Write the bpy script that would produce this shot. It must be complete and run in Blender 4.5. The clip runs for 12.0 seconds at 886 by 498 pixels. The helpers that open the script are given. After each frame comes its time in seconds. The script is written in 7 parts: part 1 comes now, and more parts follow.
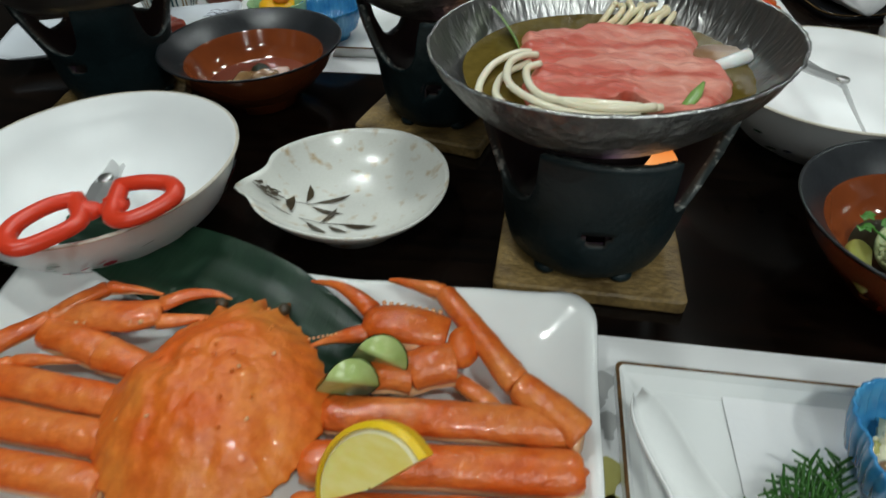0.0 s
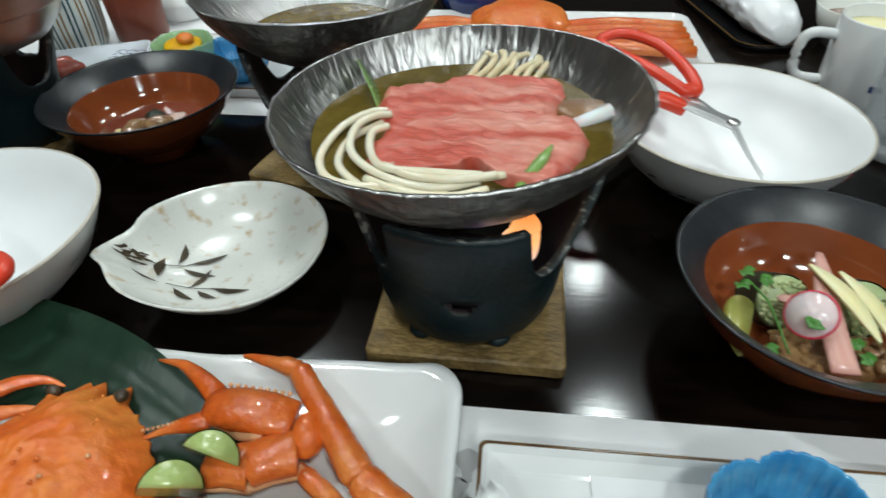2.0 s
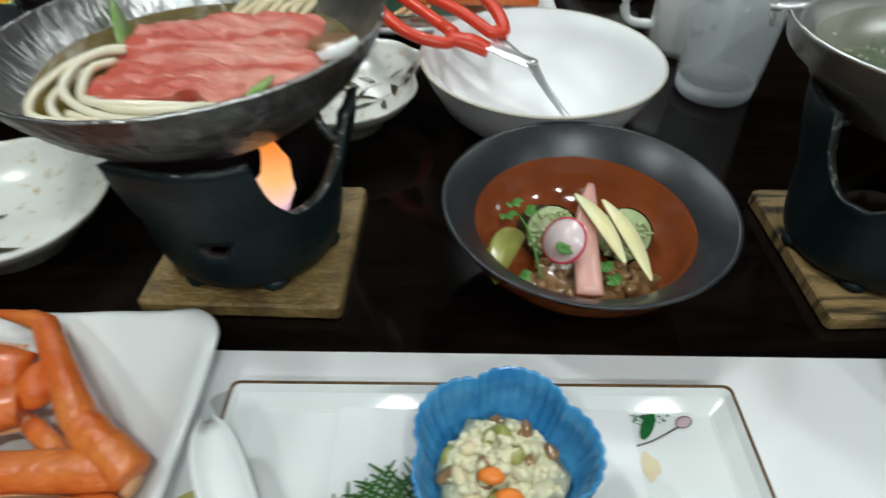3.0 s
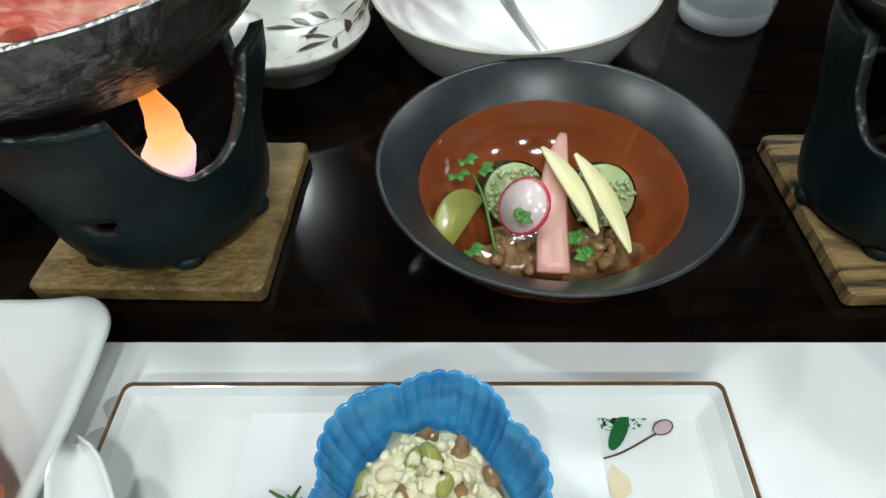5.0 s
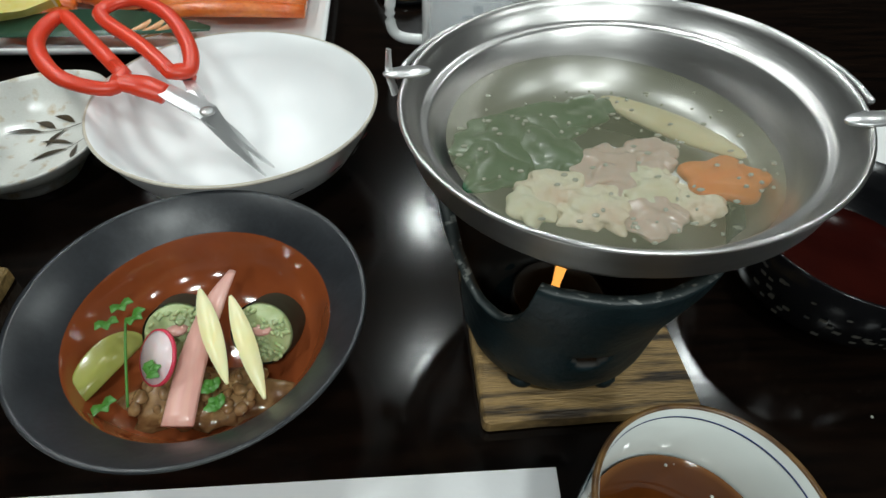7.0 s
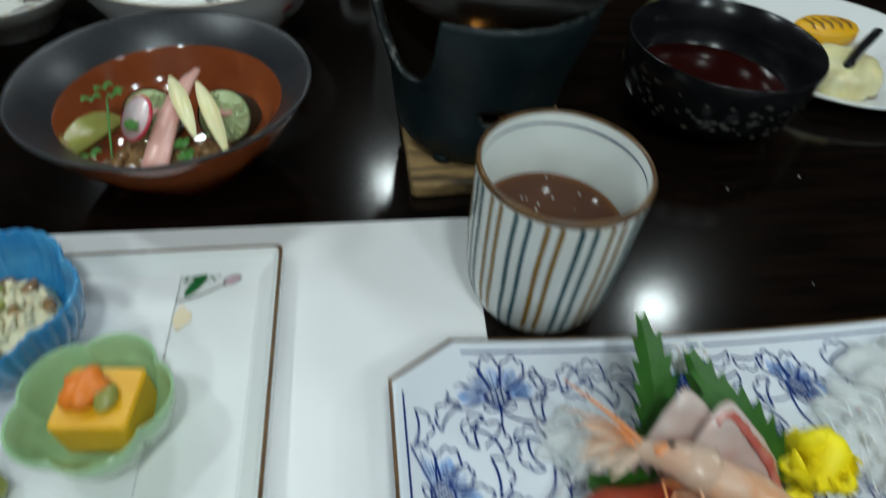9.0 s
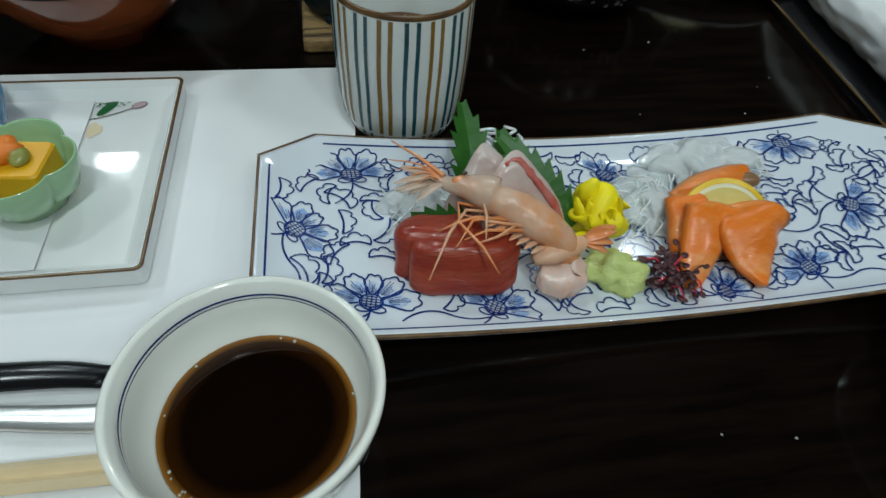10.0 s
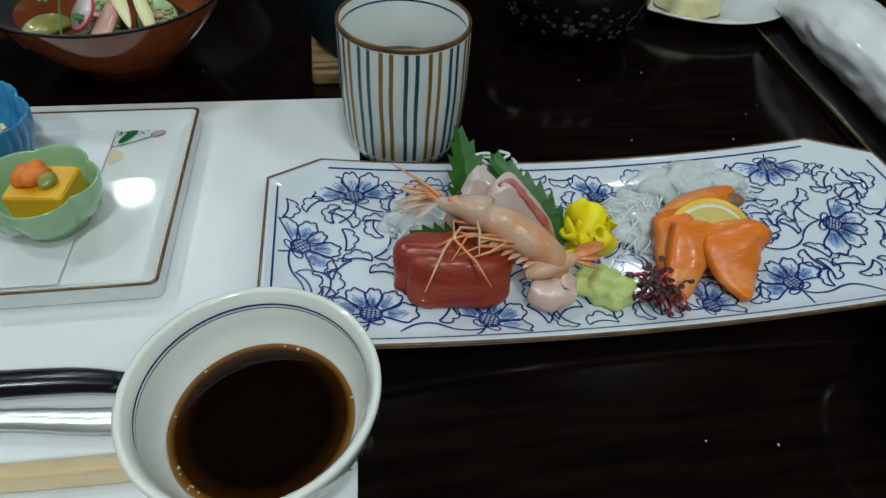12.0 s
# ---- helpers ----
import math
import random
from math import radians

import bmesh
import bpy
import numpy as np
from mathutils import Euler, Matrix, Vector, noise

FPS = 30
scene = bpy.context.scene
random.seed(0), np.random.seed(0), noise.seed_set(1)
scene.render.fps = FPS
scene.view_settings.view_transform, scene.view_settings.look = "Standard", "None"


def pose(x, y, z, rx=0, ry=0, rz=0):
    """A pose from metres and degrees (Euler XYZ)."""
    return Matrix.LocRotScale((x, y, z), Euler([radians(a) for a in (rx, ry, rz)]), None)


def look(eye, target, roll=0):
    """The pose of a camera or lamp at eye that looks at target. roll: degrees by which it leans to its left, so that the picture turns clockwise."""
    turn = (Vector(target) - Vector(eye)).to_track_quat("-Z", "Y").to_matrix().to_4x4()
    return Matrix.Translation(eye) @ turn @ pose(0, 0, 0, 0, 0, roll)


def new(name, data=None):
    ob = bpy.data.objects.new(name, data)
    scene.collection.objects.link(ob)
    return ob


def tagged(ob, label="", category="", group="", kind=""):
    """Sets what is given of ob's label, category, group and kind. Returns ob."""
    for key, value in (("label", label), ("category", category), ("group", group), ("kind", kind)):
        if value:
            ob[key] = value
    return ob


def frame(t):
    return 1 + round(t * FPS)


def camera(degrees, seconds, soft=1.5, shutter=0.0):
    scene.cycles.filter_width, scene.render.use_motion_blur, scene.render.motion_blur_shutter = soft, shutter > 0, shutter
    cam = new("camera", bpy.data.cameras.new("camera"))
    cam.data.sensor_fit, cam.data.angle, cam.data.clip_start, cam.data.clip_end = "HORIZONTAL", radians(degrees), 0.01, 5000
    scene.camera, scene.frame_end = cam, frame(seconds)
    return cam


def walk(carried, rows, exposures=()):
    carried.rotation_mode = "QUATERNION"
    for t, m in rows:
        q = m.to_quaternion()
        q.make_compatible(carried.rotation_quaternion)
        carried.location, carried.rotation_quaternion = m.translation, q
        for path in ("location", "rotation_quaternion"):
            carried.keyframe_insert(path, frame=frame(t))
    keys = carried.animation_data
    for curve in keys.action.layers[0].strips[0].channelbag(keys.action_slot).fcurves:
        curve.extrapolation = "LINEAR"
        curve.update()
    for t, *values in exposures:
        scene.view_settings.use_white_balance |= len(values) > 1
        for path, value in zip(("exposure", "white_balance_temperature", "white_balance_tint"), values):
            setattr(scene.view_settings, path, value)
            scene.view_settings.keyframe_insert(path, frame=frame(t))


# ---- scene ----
cam = camera(74.0, 12.0, soft=1.5, shutter=0.5)
PATH = [
    (0, (-0.059, -0.215, 0.284), (-0.315, 1.249, -1.054), -1.9),
    (0.5, (-0.048, -0.179, 0.286), (-0.295, 1.293, -1.046), -1.4),
    (1, (-0.039, -0.162, 0.286), (-0.285, 1.313, -1.042), -1.9),
    (1.5, (-0.023, -0.165, 0.289), (-0.257, 1.334, -1.014), -1.7),
    (2, (0.005, -0.17, 0.291), (-0.186, 1.338, -1.01), -1.8),
    (2.5, (0.046, -0.191, 0.29), (-0.05, 1.33, -1.004), -0.8),
    (3, (0.112, -0.175, 0.273), (0.092, 1.282, -1.096), -0.1),
    (3.5, (0.143, -0.139, 0.255), (0.083, 1.248, -1.185), -2.5),
    (3.7, (0.146, -0.133, 0.249), (0.081, 1.238, -1.206), -2.8),
    (5.3, (0.151, -0.119, 0.241), (0.08, 1.203, -1.258), -2.8),
    (5.5, (0.16, -0.112, 0.246), (0.103, 1.212, -1.252), -2.2),
    (6, (0.23, -0.101, 0.273), (0.306, 1.279, -1.173), 1.5),
    (6.5, (0.28, -0.089, 0.288), (0.421, 1.248, -1.192), 3.0),
    (6.7, (0.29, -0.091, 0.291), (0.432, 1.265, -1.172), 2.6),
    (8.3, (0.298, -0.122, 0.29), (0.504, 1.271, -1.131), 4.5),
    (8.5, (0.302, -0.144, 0.282), (0.487, 1.211, -1.177), 3.3),
    (9, (0.305, -0.23, 0.256), (0.557, 1.104, -1.213), 5.0),
    (9.5, (0.329, -0.309, 0.232), (0.593, 0.967, -1.285), 6.3),
    (10, (0.356, -0.354, 0.24), (0.669, 0.923, -1.267), 6.2),
    (10.5, (0.358, -0.365, 0.252), (0.66, 0.984, -1.193), 4.9),
    (11, (0.357, -0.369, 0.251), (0.661, 0.987, -1.188), 4.8),
    (11.5, (0.361, -0.368, 0.249), (0.645, 0.983, -1.199), 4.7),
    (12, (0.36, -0.372, 0.248), (0.645, 0.988, -1.19), 4.7),
]
walk(cam, [(t, look(eye, target, roll)) for t, eye, target, roll in PATH],
     [(0, -0.38, 6750, 10), (0.5, -0.22, 6650, 10), (1.5, -0.06, 6600, 10), (3.0, -0.12, 6650, 11), (3.7, -0.02, 6650, 11), (5.5, 0.18, 6600, 10), (6.0, 0.28, 6700, 11), (6.5, -0.12, 6700, 11),
      (8.5, 0.04, 6650, 10), (9.0, -0.42, 6400, 8), (9.5, -1.08, 6400, 6), (10.0, -0.63, 6300, 6), (12.0, -0.63, 6350, 7)])

# ---------------------------------------------------------------- light
world = bpy.data.worlds.new("room_air")
scene.world = world
world.use_nodes = True
world.node_tree.nodes["Background"].inputs[0].default_value = (0.9, 0.95, 1.0, 1)
world.node_tree.nodes["Background"].inputs[1].default_value = 0.03
scene.view_settings.exposure = 0.0
CEIL = 1.72


def ceiling_lamp(x, y, watts, size=0.16):
    data = bpy.data.lights.new("ceiling_lamp", "AREA")
    data.shape, data.size, data.energy, data.color = "DISK", size, watts, (0.86, 0.965, 0.97)
    ob = new("ceiling_lamp", data)
    ob.matrix_world = pose(x, y, CEIL - 0.02)
    return ob


# The two at y -1.55 are unseen fill, added to brighten near-facing sides.
for lx, ly, lw in ((0.43, 1.15, 11), (0.43, 2.0, 9), (1.5, 1.15, 11), (-0.7, 1.15, 12), (-0.7, 0.1, 13), (-0.7, 2.0, 8), (0.43, -0.75, 16), (1.9, -0.9, 12), (-0.1, -1.55, 17), (1.0, -1.55, 17)):
    ceiling_lamp(lx, ly, lw * 0.78)


# ---------------------------------------------------------------- materials
def material(name, color, rough=0.5, metal=0.0, second=None, scale=60.0, amount=0.5, bump=0.0, bump_scale=None, coat=0.0, sss=0.0, fine=0.0,
             stretch=(1, 1, 1), sharp=(0.35, 0.65), trans=0.0, alpha=1.0, emit=None, power=0.0, detail=4.0, ior=1.5):
    m = bpy.data.materials.new(name)
    m.use_nodes = True
    nt = m.node_tree
    b = nt.nodes["Principled BSDF"]
    b.inputs["Base Color"].default_value = (*color, 1)
    b.inputs["Roughness"].default_value = rough
    b.inputs["Metallic"].default_value = metal
    b.inputs["Coat Weight"].default_value = coat
    b.inputs["Coat Roughness"].default_value = 0.06
    b.inputs["IOR"].default_value = ior
    b.inputs["Transmission Weight"].default_value = trans
    b.inputs["Alpha"].default_value = alpha
    if sss:
        b.inputs["Subsurface Weight"].default_value = sss
        b.inputs["Subsurface Radius"].default_value = (0.004, 0.002, 0.0015)
        b.inputs["Subsurface Scale"].default_value = 1.0
    if emit:
        b.inputs["Emission Color"].default_value = (*emit, 1)
        b.inputs["Emission Strength"].default_value = power
    tc = nt.nodes.new("ShaderNodeTexCoord")
    mp = nt.nodes.new("ShaderNodeMapping")
    mp.inputs["Scale"].default_value = stretch
    nt.links.new(tc.outputs["Object"], mp.inputs["Vector"])
    if second:
        n = nt.nodes.new("ShaderNodeTexNoise")
        n.inputs["Scale"].default_value, n.inputs["Detail"].default_value = scale, detail
        nt.links.new(mp.outputs[0], n.inputs["Vector"])
        ramp = nt.nodes.new("ShaderNodeValToRGB")
        ramp.color_ramp.elements[0].position, ramp.color_ramp.elements[1].position = sharp
        ramp.color_ramp.elements[0].color = (*color, 1)
        mixed = [c + (s - c) * amount for c, s in zip(color, second)]
        ramp.color_ramp.elements[1].color = (*mixed, 1)
        nt.links.new(n.outputs["Fac"], ramp.inputs["Fac"])
        out = ramp.outputs["Color"]
        if fine:
            n2 = nt.nodes.new("ShaderNodeTexNoise")
            n2.inputs["Scale"].default_value, n2.inputs["Detail"].default_value = scale * 7, 3
            nt.links.new(mp.outputs[0], n2.inputs["Vector"])
            mx = nt.nodes.new("ShaderNodeMix")
            mx.data_type, mx.blend_type = "RGBA", "OVERLAY"
            mx.inputs[0].default_value = fine
            nt.links.new(out, mx.inputs[6])
            nt.links.new(n2.outputs["Fac"], mx.inputs[7])
            out = mx.outputs[2]
        nt.links.new(out, b.inputs["Base Color"])
    if bump:
        n3 = nt.nodes.new("ShaderNodeTexNoise")
        n3.inputs["Scale"].default_value, n3.inputs["Detail"].default_value = bump_scale or scale * 3, 3
        nt.links.new(mp.outputs[0], n3.inputs["Vector"])
        bp = nt.nodes.new("ShaderNodeBump")
        bp.inputs["Strength"].default_value, bp.inputs["Distance"].default_value = bump, 0.002
        nt.links.new(n3.outputs["Fac"], bp.inputs["Height"])
        nt.links.new(bp.outputs[0], b.inputs["Normal"])
    return m


M = {}
M["table"] = material("dark_lacquer", (0.0024, 0.0016, 0.0013), 0.13, second=(0.0075, 0.0040, 0.0026), scale=14, amount=0.8, stretch=(1, 9, 9), bump=0.02, bump_scale=40, fine=0.4, ior=1.34)
M["paper"] = material("white_paper", (0.80, 0.80, 0.80), 0.7, second=(0.70, 0.71, 0.74), scale=9, bump=0.06, bump_scale=300)
M["porcelain"] = material("white_porcelain", (0.80, 0.81, 0.80), 0.10, second=(0.75, 0.77, 0.77), scale=18, coat=0.4, bump=0.14, bump_scale=45)
M["bowl_white"] = material("bowl_glaze", (0.82, 0.83, 0.83), 0.36, second=(0.76, 0.78, 0.79), scale=22, bump=0.03, bump_scale=80)
M["tray_white"] = material("tray_glaze", (0.78, 0.79, 0.78), 0.06, second=(0.72, 0.74, 0.74), scale=12, bump=0.05, bump_scale=30)
M["speckled"] = material("speckled_glaze", (0.73, 0.735, 0.69), 0.22, second=(0.50, 0.35, 0.17), scale=95, amount=0.85, sharp=(0.56, 0.74), coat=0.15, bump=0.10, bump_scale=90, fine=0.2, detail=9)
M["brown_line"] = material("brown_rim_paint", (0.07, 0.034, 0.014), 0.3, second=(0.24, 0.13, 0.04), scale=120)
M["rim_cream"] = material("bare_rim", (0.58, 0.53, 0.44), 0.4, second=(0.42, 0.36, 0.27), scale=90)
M["ink"] = material("brown_black_paint", (0.035, 0.025, 0.015), 0.3, second=(0.11, 0.08, 0.04), scale=160)
M["stove"] = material("black_ceramic", (0.0042, 0.0110, 0.0130), 0.46, second=(0.009, 0.020, 0.023), scale=55, bump=0.35, bump_scale=170, fine=0.4, ior=1.32)
M["stove_in"] = material("dark_inside_ceramic", (0.012, 0.011, 0.010), 0.7, second=(0.03, 0.026, 0.02), scale=60)
M["worn"] = material("worn_ceramic_edge", (0.020, 0.028, 0.028), 0.45, second=(0.26, 0.27, 0.25), scale=220, amount=0.9, sharp=(0.56, 0.66))
M["wood"] = material("stove_board_wood", (0.27, 0.175, 0.062), 0.55, second=(0.085, 0.050, 0.016), scale=42, amount=0.95, stretch=(1, 1.6, 1), bump=1.0, sharp=(0.36, 0.70), detail=12, bump_scale=150, fine=0.6)
M["wood_dark"] = material("grained_board_wood", (0.30, 0.19, 0.075), 0.55, second=(0.020, 0.012, 0.006), scale=26, amount=0.97, stretch=(0.7, 7, 1), bump=0.6, bump_scale=120, fine=0.6, detail=9, sharp=(0.48, 0.62))
M["steel"] = material("brushed_steel", (0.60, 0.59, 0.575), 0.33, 1.0, second=(0.50, 0.49, 0.475), scale=30, stretch=(1, 1, 8), bump=0.03)
M["chrome"] = material("bright_steel", (0.78, 0.78, 0.78), 0.33, 0.85, second=(0.66, 0.66, 0.66), scale=60)
M["red"] = material("orange_red_plastic", (0.72, 0.050, 0.018), 0.34, second=(0.60, 0.04, 0.015), scale=30, bump=0.05, bump_scale=250)
M["black_bowl"] = material("matt_black_glaze", (0.016, 0.018, 0.021), 0.34, second=(0.032, 0.035, 0.040), scale=50, fine=0.4, bump=0.08, bump_scale=150)
M["brown_red"] = material("red_brown_lacquer", (0.27, 0.066, 0.020), 0.10, second=(0.16, 0.035, 0.012), scale=30, coat=0.5)
M["lacquer"] = material("black_lacquer", (0.005, 0.005, 0.006), 0.20, second=(0.010, 0.010, 0.011), scale=30, ior=1.38)
M["silver_fleck"] = material("silver_fleck", (0.34, 0.33, 0.29), 0.4, 0.5, second=(0.16, 0.16, 0.13), scale=300)
M["red_soup"] = material("dark_red_soup", (0.016, 0.0020, 0.0014), 0.08, second=(0.034, 0.0045, 0.003), scale=25)
M["broth"] = material("olive_brown_broth", (0.085, 0.058, 0.010), 0.05, second=(0.17, 0.120, 0.030), scale=30, bump=0.22, bump_scale=85, fine=0.3, ior=1.33)
M["clear_broth"] = material("cloudy_broth", (0.23, 0.235, 0.15), 0.05, second=(0.33, 0.33, 0.23), scale=26, bump=0.45, bump_scale=75, alpha=0.38, ior=1.33)
M["soy_edge"] = material("thin_soy", (0.16, 0.055, 0.006), 0.30, second=(0.07, 0.02, 0.002), scale=40)
M["crab"] = material("boiled_crab_shell", (0.66, 0.110, 0.008), 0.46, second=(0.74, 0.24, 0.040), scale=24, amount=0.9, bump=0.4, bump_scale=200, fine=0.45, sss=0.05, detail=10, sharp=(0.36, 0.70), coat=0.15)
M["crab_leg"] = material("crab_leg_shell", (0.62, 0.105, 0.012), 0.32, second=(0.72, 0.24, 0.060), scale=26, amount=0.9, stretch=(1, 1, 1.6), bump=0.5, bump_scale=220, fine=0.5, detail=9, sharp=(0.42, 0.72), sss=0.06, coat=0.25)
M["crab_pale"] = material("crab_underside", (0.72, 0.42, 0.22), 0.3, second=(0.66, 0.24, 0.10), scale=60, bump=0.2, sss=0.15)
M["bamboo"] = material("bamboo_leaf", (0.017, 0.054, 0.031), 0.30, second=(0.028, 0.078, 0.042), scale=10, stretch=(14, 1, 1), bump=0.15, bump_scale=30)
M["cuke_skin"] = material("cucumber_skin", (0.018, 0.075, 0.012), 0.25, second=(0.05, 0.16, 0.03), scale=70, coat=0.3)
M["cuke"] = material("cucumber_flesh", (0.36, 0.47, 0.15), 0.22, second=(0.54, 0.60, 0.28), scale=80, sss=0.1, coat=0.3, bump=0.3)
M["lemon_skin"] = material("lemon_rind", (0.80, 0.52, 0.012), 0.3, second=(0.85, 0.60, 0.03), scale=60, bump=0.2, bump_scale=350)
M["lemon"] = material("lemon_flesh", (0.74, 0.60, 0.16), 0.18, second=(0.82, 0.74, 0.38), scale=80, stretch=(1, 1, 4), sss=0.3, coat=0.4)
M["lemon_pith"] = material("lemon_pith", (0.80, 0.76, 0.52), 0.4, second=(0.84, 0.8, 0.6), scale=90)
M["meat"] = material("marbled_beef", (0.50, 0.080, 0.048), 0.42, second=(0.76, 0.42, 0.33), scale=30, amount=0.85, stretch=(0.55, 2.2, 1), bump=0.8, bump_scale=110, sss=0.05, fine=0.30, sharp=(0.46, 0.76), coat=0.08, detail=10)
M["udon"] = material("white_noodle", (0.80, 0.75, 0.60), 0.22, second=(0.70, 0.60, 0.38), scale=50, sss=0.15, coat=0.2)
M["leek"] = material("leek_green", (0.15, 0.30, 0.06), 0.25, second=(0.32, 0.46, 0.16), scale=30, stretch=(1, 1, 6), coat=0.3)
M["brown_food"] = material("brown_mushroom", (0.22, 0.11, 0.045), 0.28, second=(0.32, 0.19, 0.10), scale=60, bump=0.2, coat=0.3)
M["enoki"] = material("pale_mushroom", (0.66, 0.56, 0.34), 0.35, second=(0.72, 0.64, 0.45), scale=90, sss=0.2)
M["flame"] = material("flame", (0.0, 0.0, 0.0), 1.0, emit=(1.0, 0.36, 0.10), power=1.5)
M["blue_glaze"] = material("turquoise_blue_glaze", (0.022, 0.19, 0.44), 0.18, second=(0.10, 0.40, 0.64), scale=70, coat=0.4, bump=0.1, bump_scale=120)
M["green_glaze"] = material("celadon_green_glaze", (0.30, 0.50, 0.27), 0.13, second=(0.38, 0.58, 0.34), scale=28, coat=0.5)
M["tofu_crumb"] = material("mashed_tofu", (0.68, 0.62, 0.40), 0.45, second=(0.74, 0.70, 0.52), scale=140, sss=0.15, bump=0.5, bump_scale=300)
M["yellow"] = material("yellow_custard", (0.74, 0.38, 0.006), 0.4, second=(0.80, 0.46, 0.015), scale=60, sss=0.1, coat=0.0, bump=0.1)
M["carrot"] = material("carrot", (0.78, 0.19, 0.016), 0.42, second=(0.82, 0.26, 0.03), scale=80, sss=0.1, bump=0.3, bump_scale=200)
M["pickle"] = material("green_pickle", (0.26, 0.27, 0.060), 0.25, second=(0.36, 0.34, 0.10), scale=50, sss=0.2, coat=0.4)
M["radish"] = material("radish_flesh", (0.78, 0.66, 0.66), 0.2, second=(0.74, 0.50, 0.52), scale=45, sss=0.3, coat=0.3)
M["radish_skin"] = material("radish_skin", (0.62, 0.045, 0.085), 0.25)
M["pink"] = material("pink_ginger_stalk", (0.66, 0.34, 0.29), 0.28, second=(0.74, 0.46, 0.38), scale=50, stretch=(6, 1, 1), sss=0.1, coat=0.2)
M["petal"] = material("pale_yellow_shoot", (0.82, 0.74, 0.38), 0.3, second=(0.84, 0.80, 0.55), scale=60, sss=0.2)
M["rice"] = material("green_rice_roll", (0.36, 0.44, 0.20), 0.35, second=(0.52, 0.58, 0.34), scale=120, bump=0.3, bump_scale=250, sss=0.2)
M["nori"] = material("nori", (0.012, 0.018, 0.010), 0.5, second=(0.03, 0.04, 0.02), scale=100)
M["parsley"] = material("fresh_green_leaf", (0.045, 0.17, 0.022), 0.4, second=(0.08, 0.25, 0.04), scale=90)
M["jelly"] = material("brown_jelly", (0.15, 0.075, 0.030), 0.08, second=(0.30, 0.18, 0.08), scale=120, amount=0.9, coat=0.6, bump=0.4, bump_scale=160)
M["cup_glaze"] = material("cup_glaze", (0.70, 0.73, 0.70), 0.12, second=(0.64, 0.68, 0.66), scale=25, coat=0.4)
M["cup_in"] = material("cup_inside_glaze", (0.82, 0.82, 0.76), 0.14, second=(0.76, 0.77, 0.72), scale=30, coat=0.3)
M["teal_line"] = material("teal_stripe_paint", (0.012, 0.065, 0.082), 0.2, second=(0.03, 0.10, 0.12), scale=120)
M["ochre_line"] = material("ochre_stripe_paint", (0.20, 0.105, 0.014), 0.2, second=(0.28, 0.16, 0.035), scale=120)
M["cobalt"] = material("cobalt_blue_paint", (0.006, 0.022, 0.130), 0.15, second=(0.016, 0.055, 0.24), scale=110)
M["cobalt_pale"] = material("thin_cobalt_wash", (0.26, 0.40, 0.70), 0.12, second=(0.60, 0.68, 0.80), scale=110, amount=0.95, sharp=(0.40, 0.62))
M["plate_glaze"] = material("blue_white_porcelain", (0.70, 0.74, 0.79), 0.10, second=(0.66, 0.70, 0.77), scale=14, coat=0.5)
M["tuna"] = material("raw_tuna", (0.24, 0.019, 0.009), 0.30, second=(0.36, 0.062, 0.028), scale=45, stretch=(0.6, 1, 3), sss=0.06, coat=0.10, bump=0.45, bump_scale=150, amount=0.9, detail=9, fine=0.35)
M["white_fish"] = material("white_fish", (0.62, 0.44, 0.38), 0.2, second=(0.70, 0.57, 0.52), scale=60, sss=0.35, coat=0.3)
M["fish_skin"] = material("pink_fish_skin", (0.46, 0.060, 0.040), 0.25, second=(0.60, 0.28, 0.24), scale=90, coat=0.3)
M["shrimp"] = material("raw_sweet_shrimp", (0.84, 0.40, 0.20), 0.28, second=(0.86, 0.64, 0.48), scale=60, coat=0.15, alpha=0.80)
M["shrimp_red"] = material("shrimp_tail_shell", (0.70, 0.22, 0.065), 0.25, second=(0.76, 0.40, 0.20), scale=80, coat=0.3)
M["salmon"] = material("raw_salmon", (0.80, 0.195, 0.018), 0.32, second=(0.86, 0.42, 0.17), scale=34, stretch=(1, 3.2, 1), amount=0.7, sss=0.10, sharp=(0.50, 0.74), bump=0.25, bump_scale=170, coat=0.12, fine=0.3, detail=7)
M["shiso"] = material("shiso_leaf", (0.020, 0.100, 0.008), 0.45, second=(0.045, 0.160, 0.018), scale=60, bump=0.4, bump_scale=150)
M["radish_mass"] = material("wet_radish_mass", (0.92, 0.95, 0.95), 0.28, second=(0.84, 0.88, 0.90), scale=190, alpha=0.55, bump=0.9, bump_scale=320, coat=0.2)
M["daikon"] = material("shredded_radish", (0.80, 0.82, 0.82), 0.18, second=(0.74, 0.77, 0.78), scale=90, sss=0.4, coat=0.4)
M["flower"] = material("yellow_chrysanthemum", (0.95, 0.80, 0.004), 0.55, second=(0.95, 0.74, 0.004), scale=90)
M["wasabi"] = material("wasabi_paste", (0.53, 0.60, 0.19), 0.5, second=(0.60, 0.66, 0.27), scale=140, bump=0.7, bump_scale=260, sss=0.1)
M["purple"] = material("purple_sprout", (0.050, 0.014, 0.018), 0.4, second=(0.10, 0.03, 0.03), scale=90)
M["gold"] = material("gold_edge", (0.36, 0.21, 0.06), 0.28, 0.7, second=(0.2, 0.10, 0.03), scale=150)
M["towel"] = material("wrapped_white_towel", (0.80, 0.80, 0.81), 0.38, second=(0.72, 0.73, 0.75), scale=25, bump=0.3, bump_scale=90, coat=0.25)
M["grey_glaze"] = material("grey_green_glaze", (0.20, 0.22, 0.20), 0.22, second=(0.30, 0.31, 0.28), scale=60, coat=0.3)
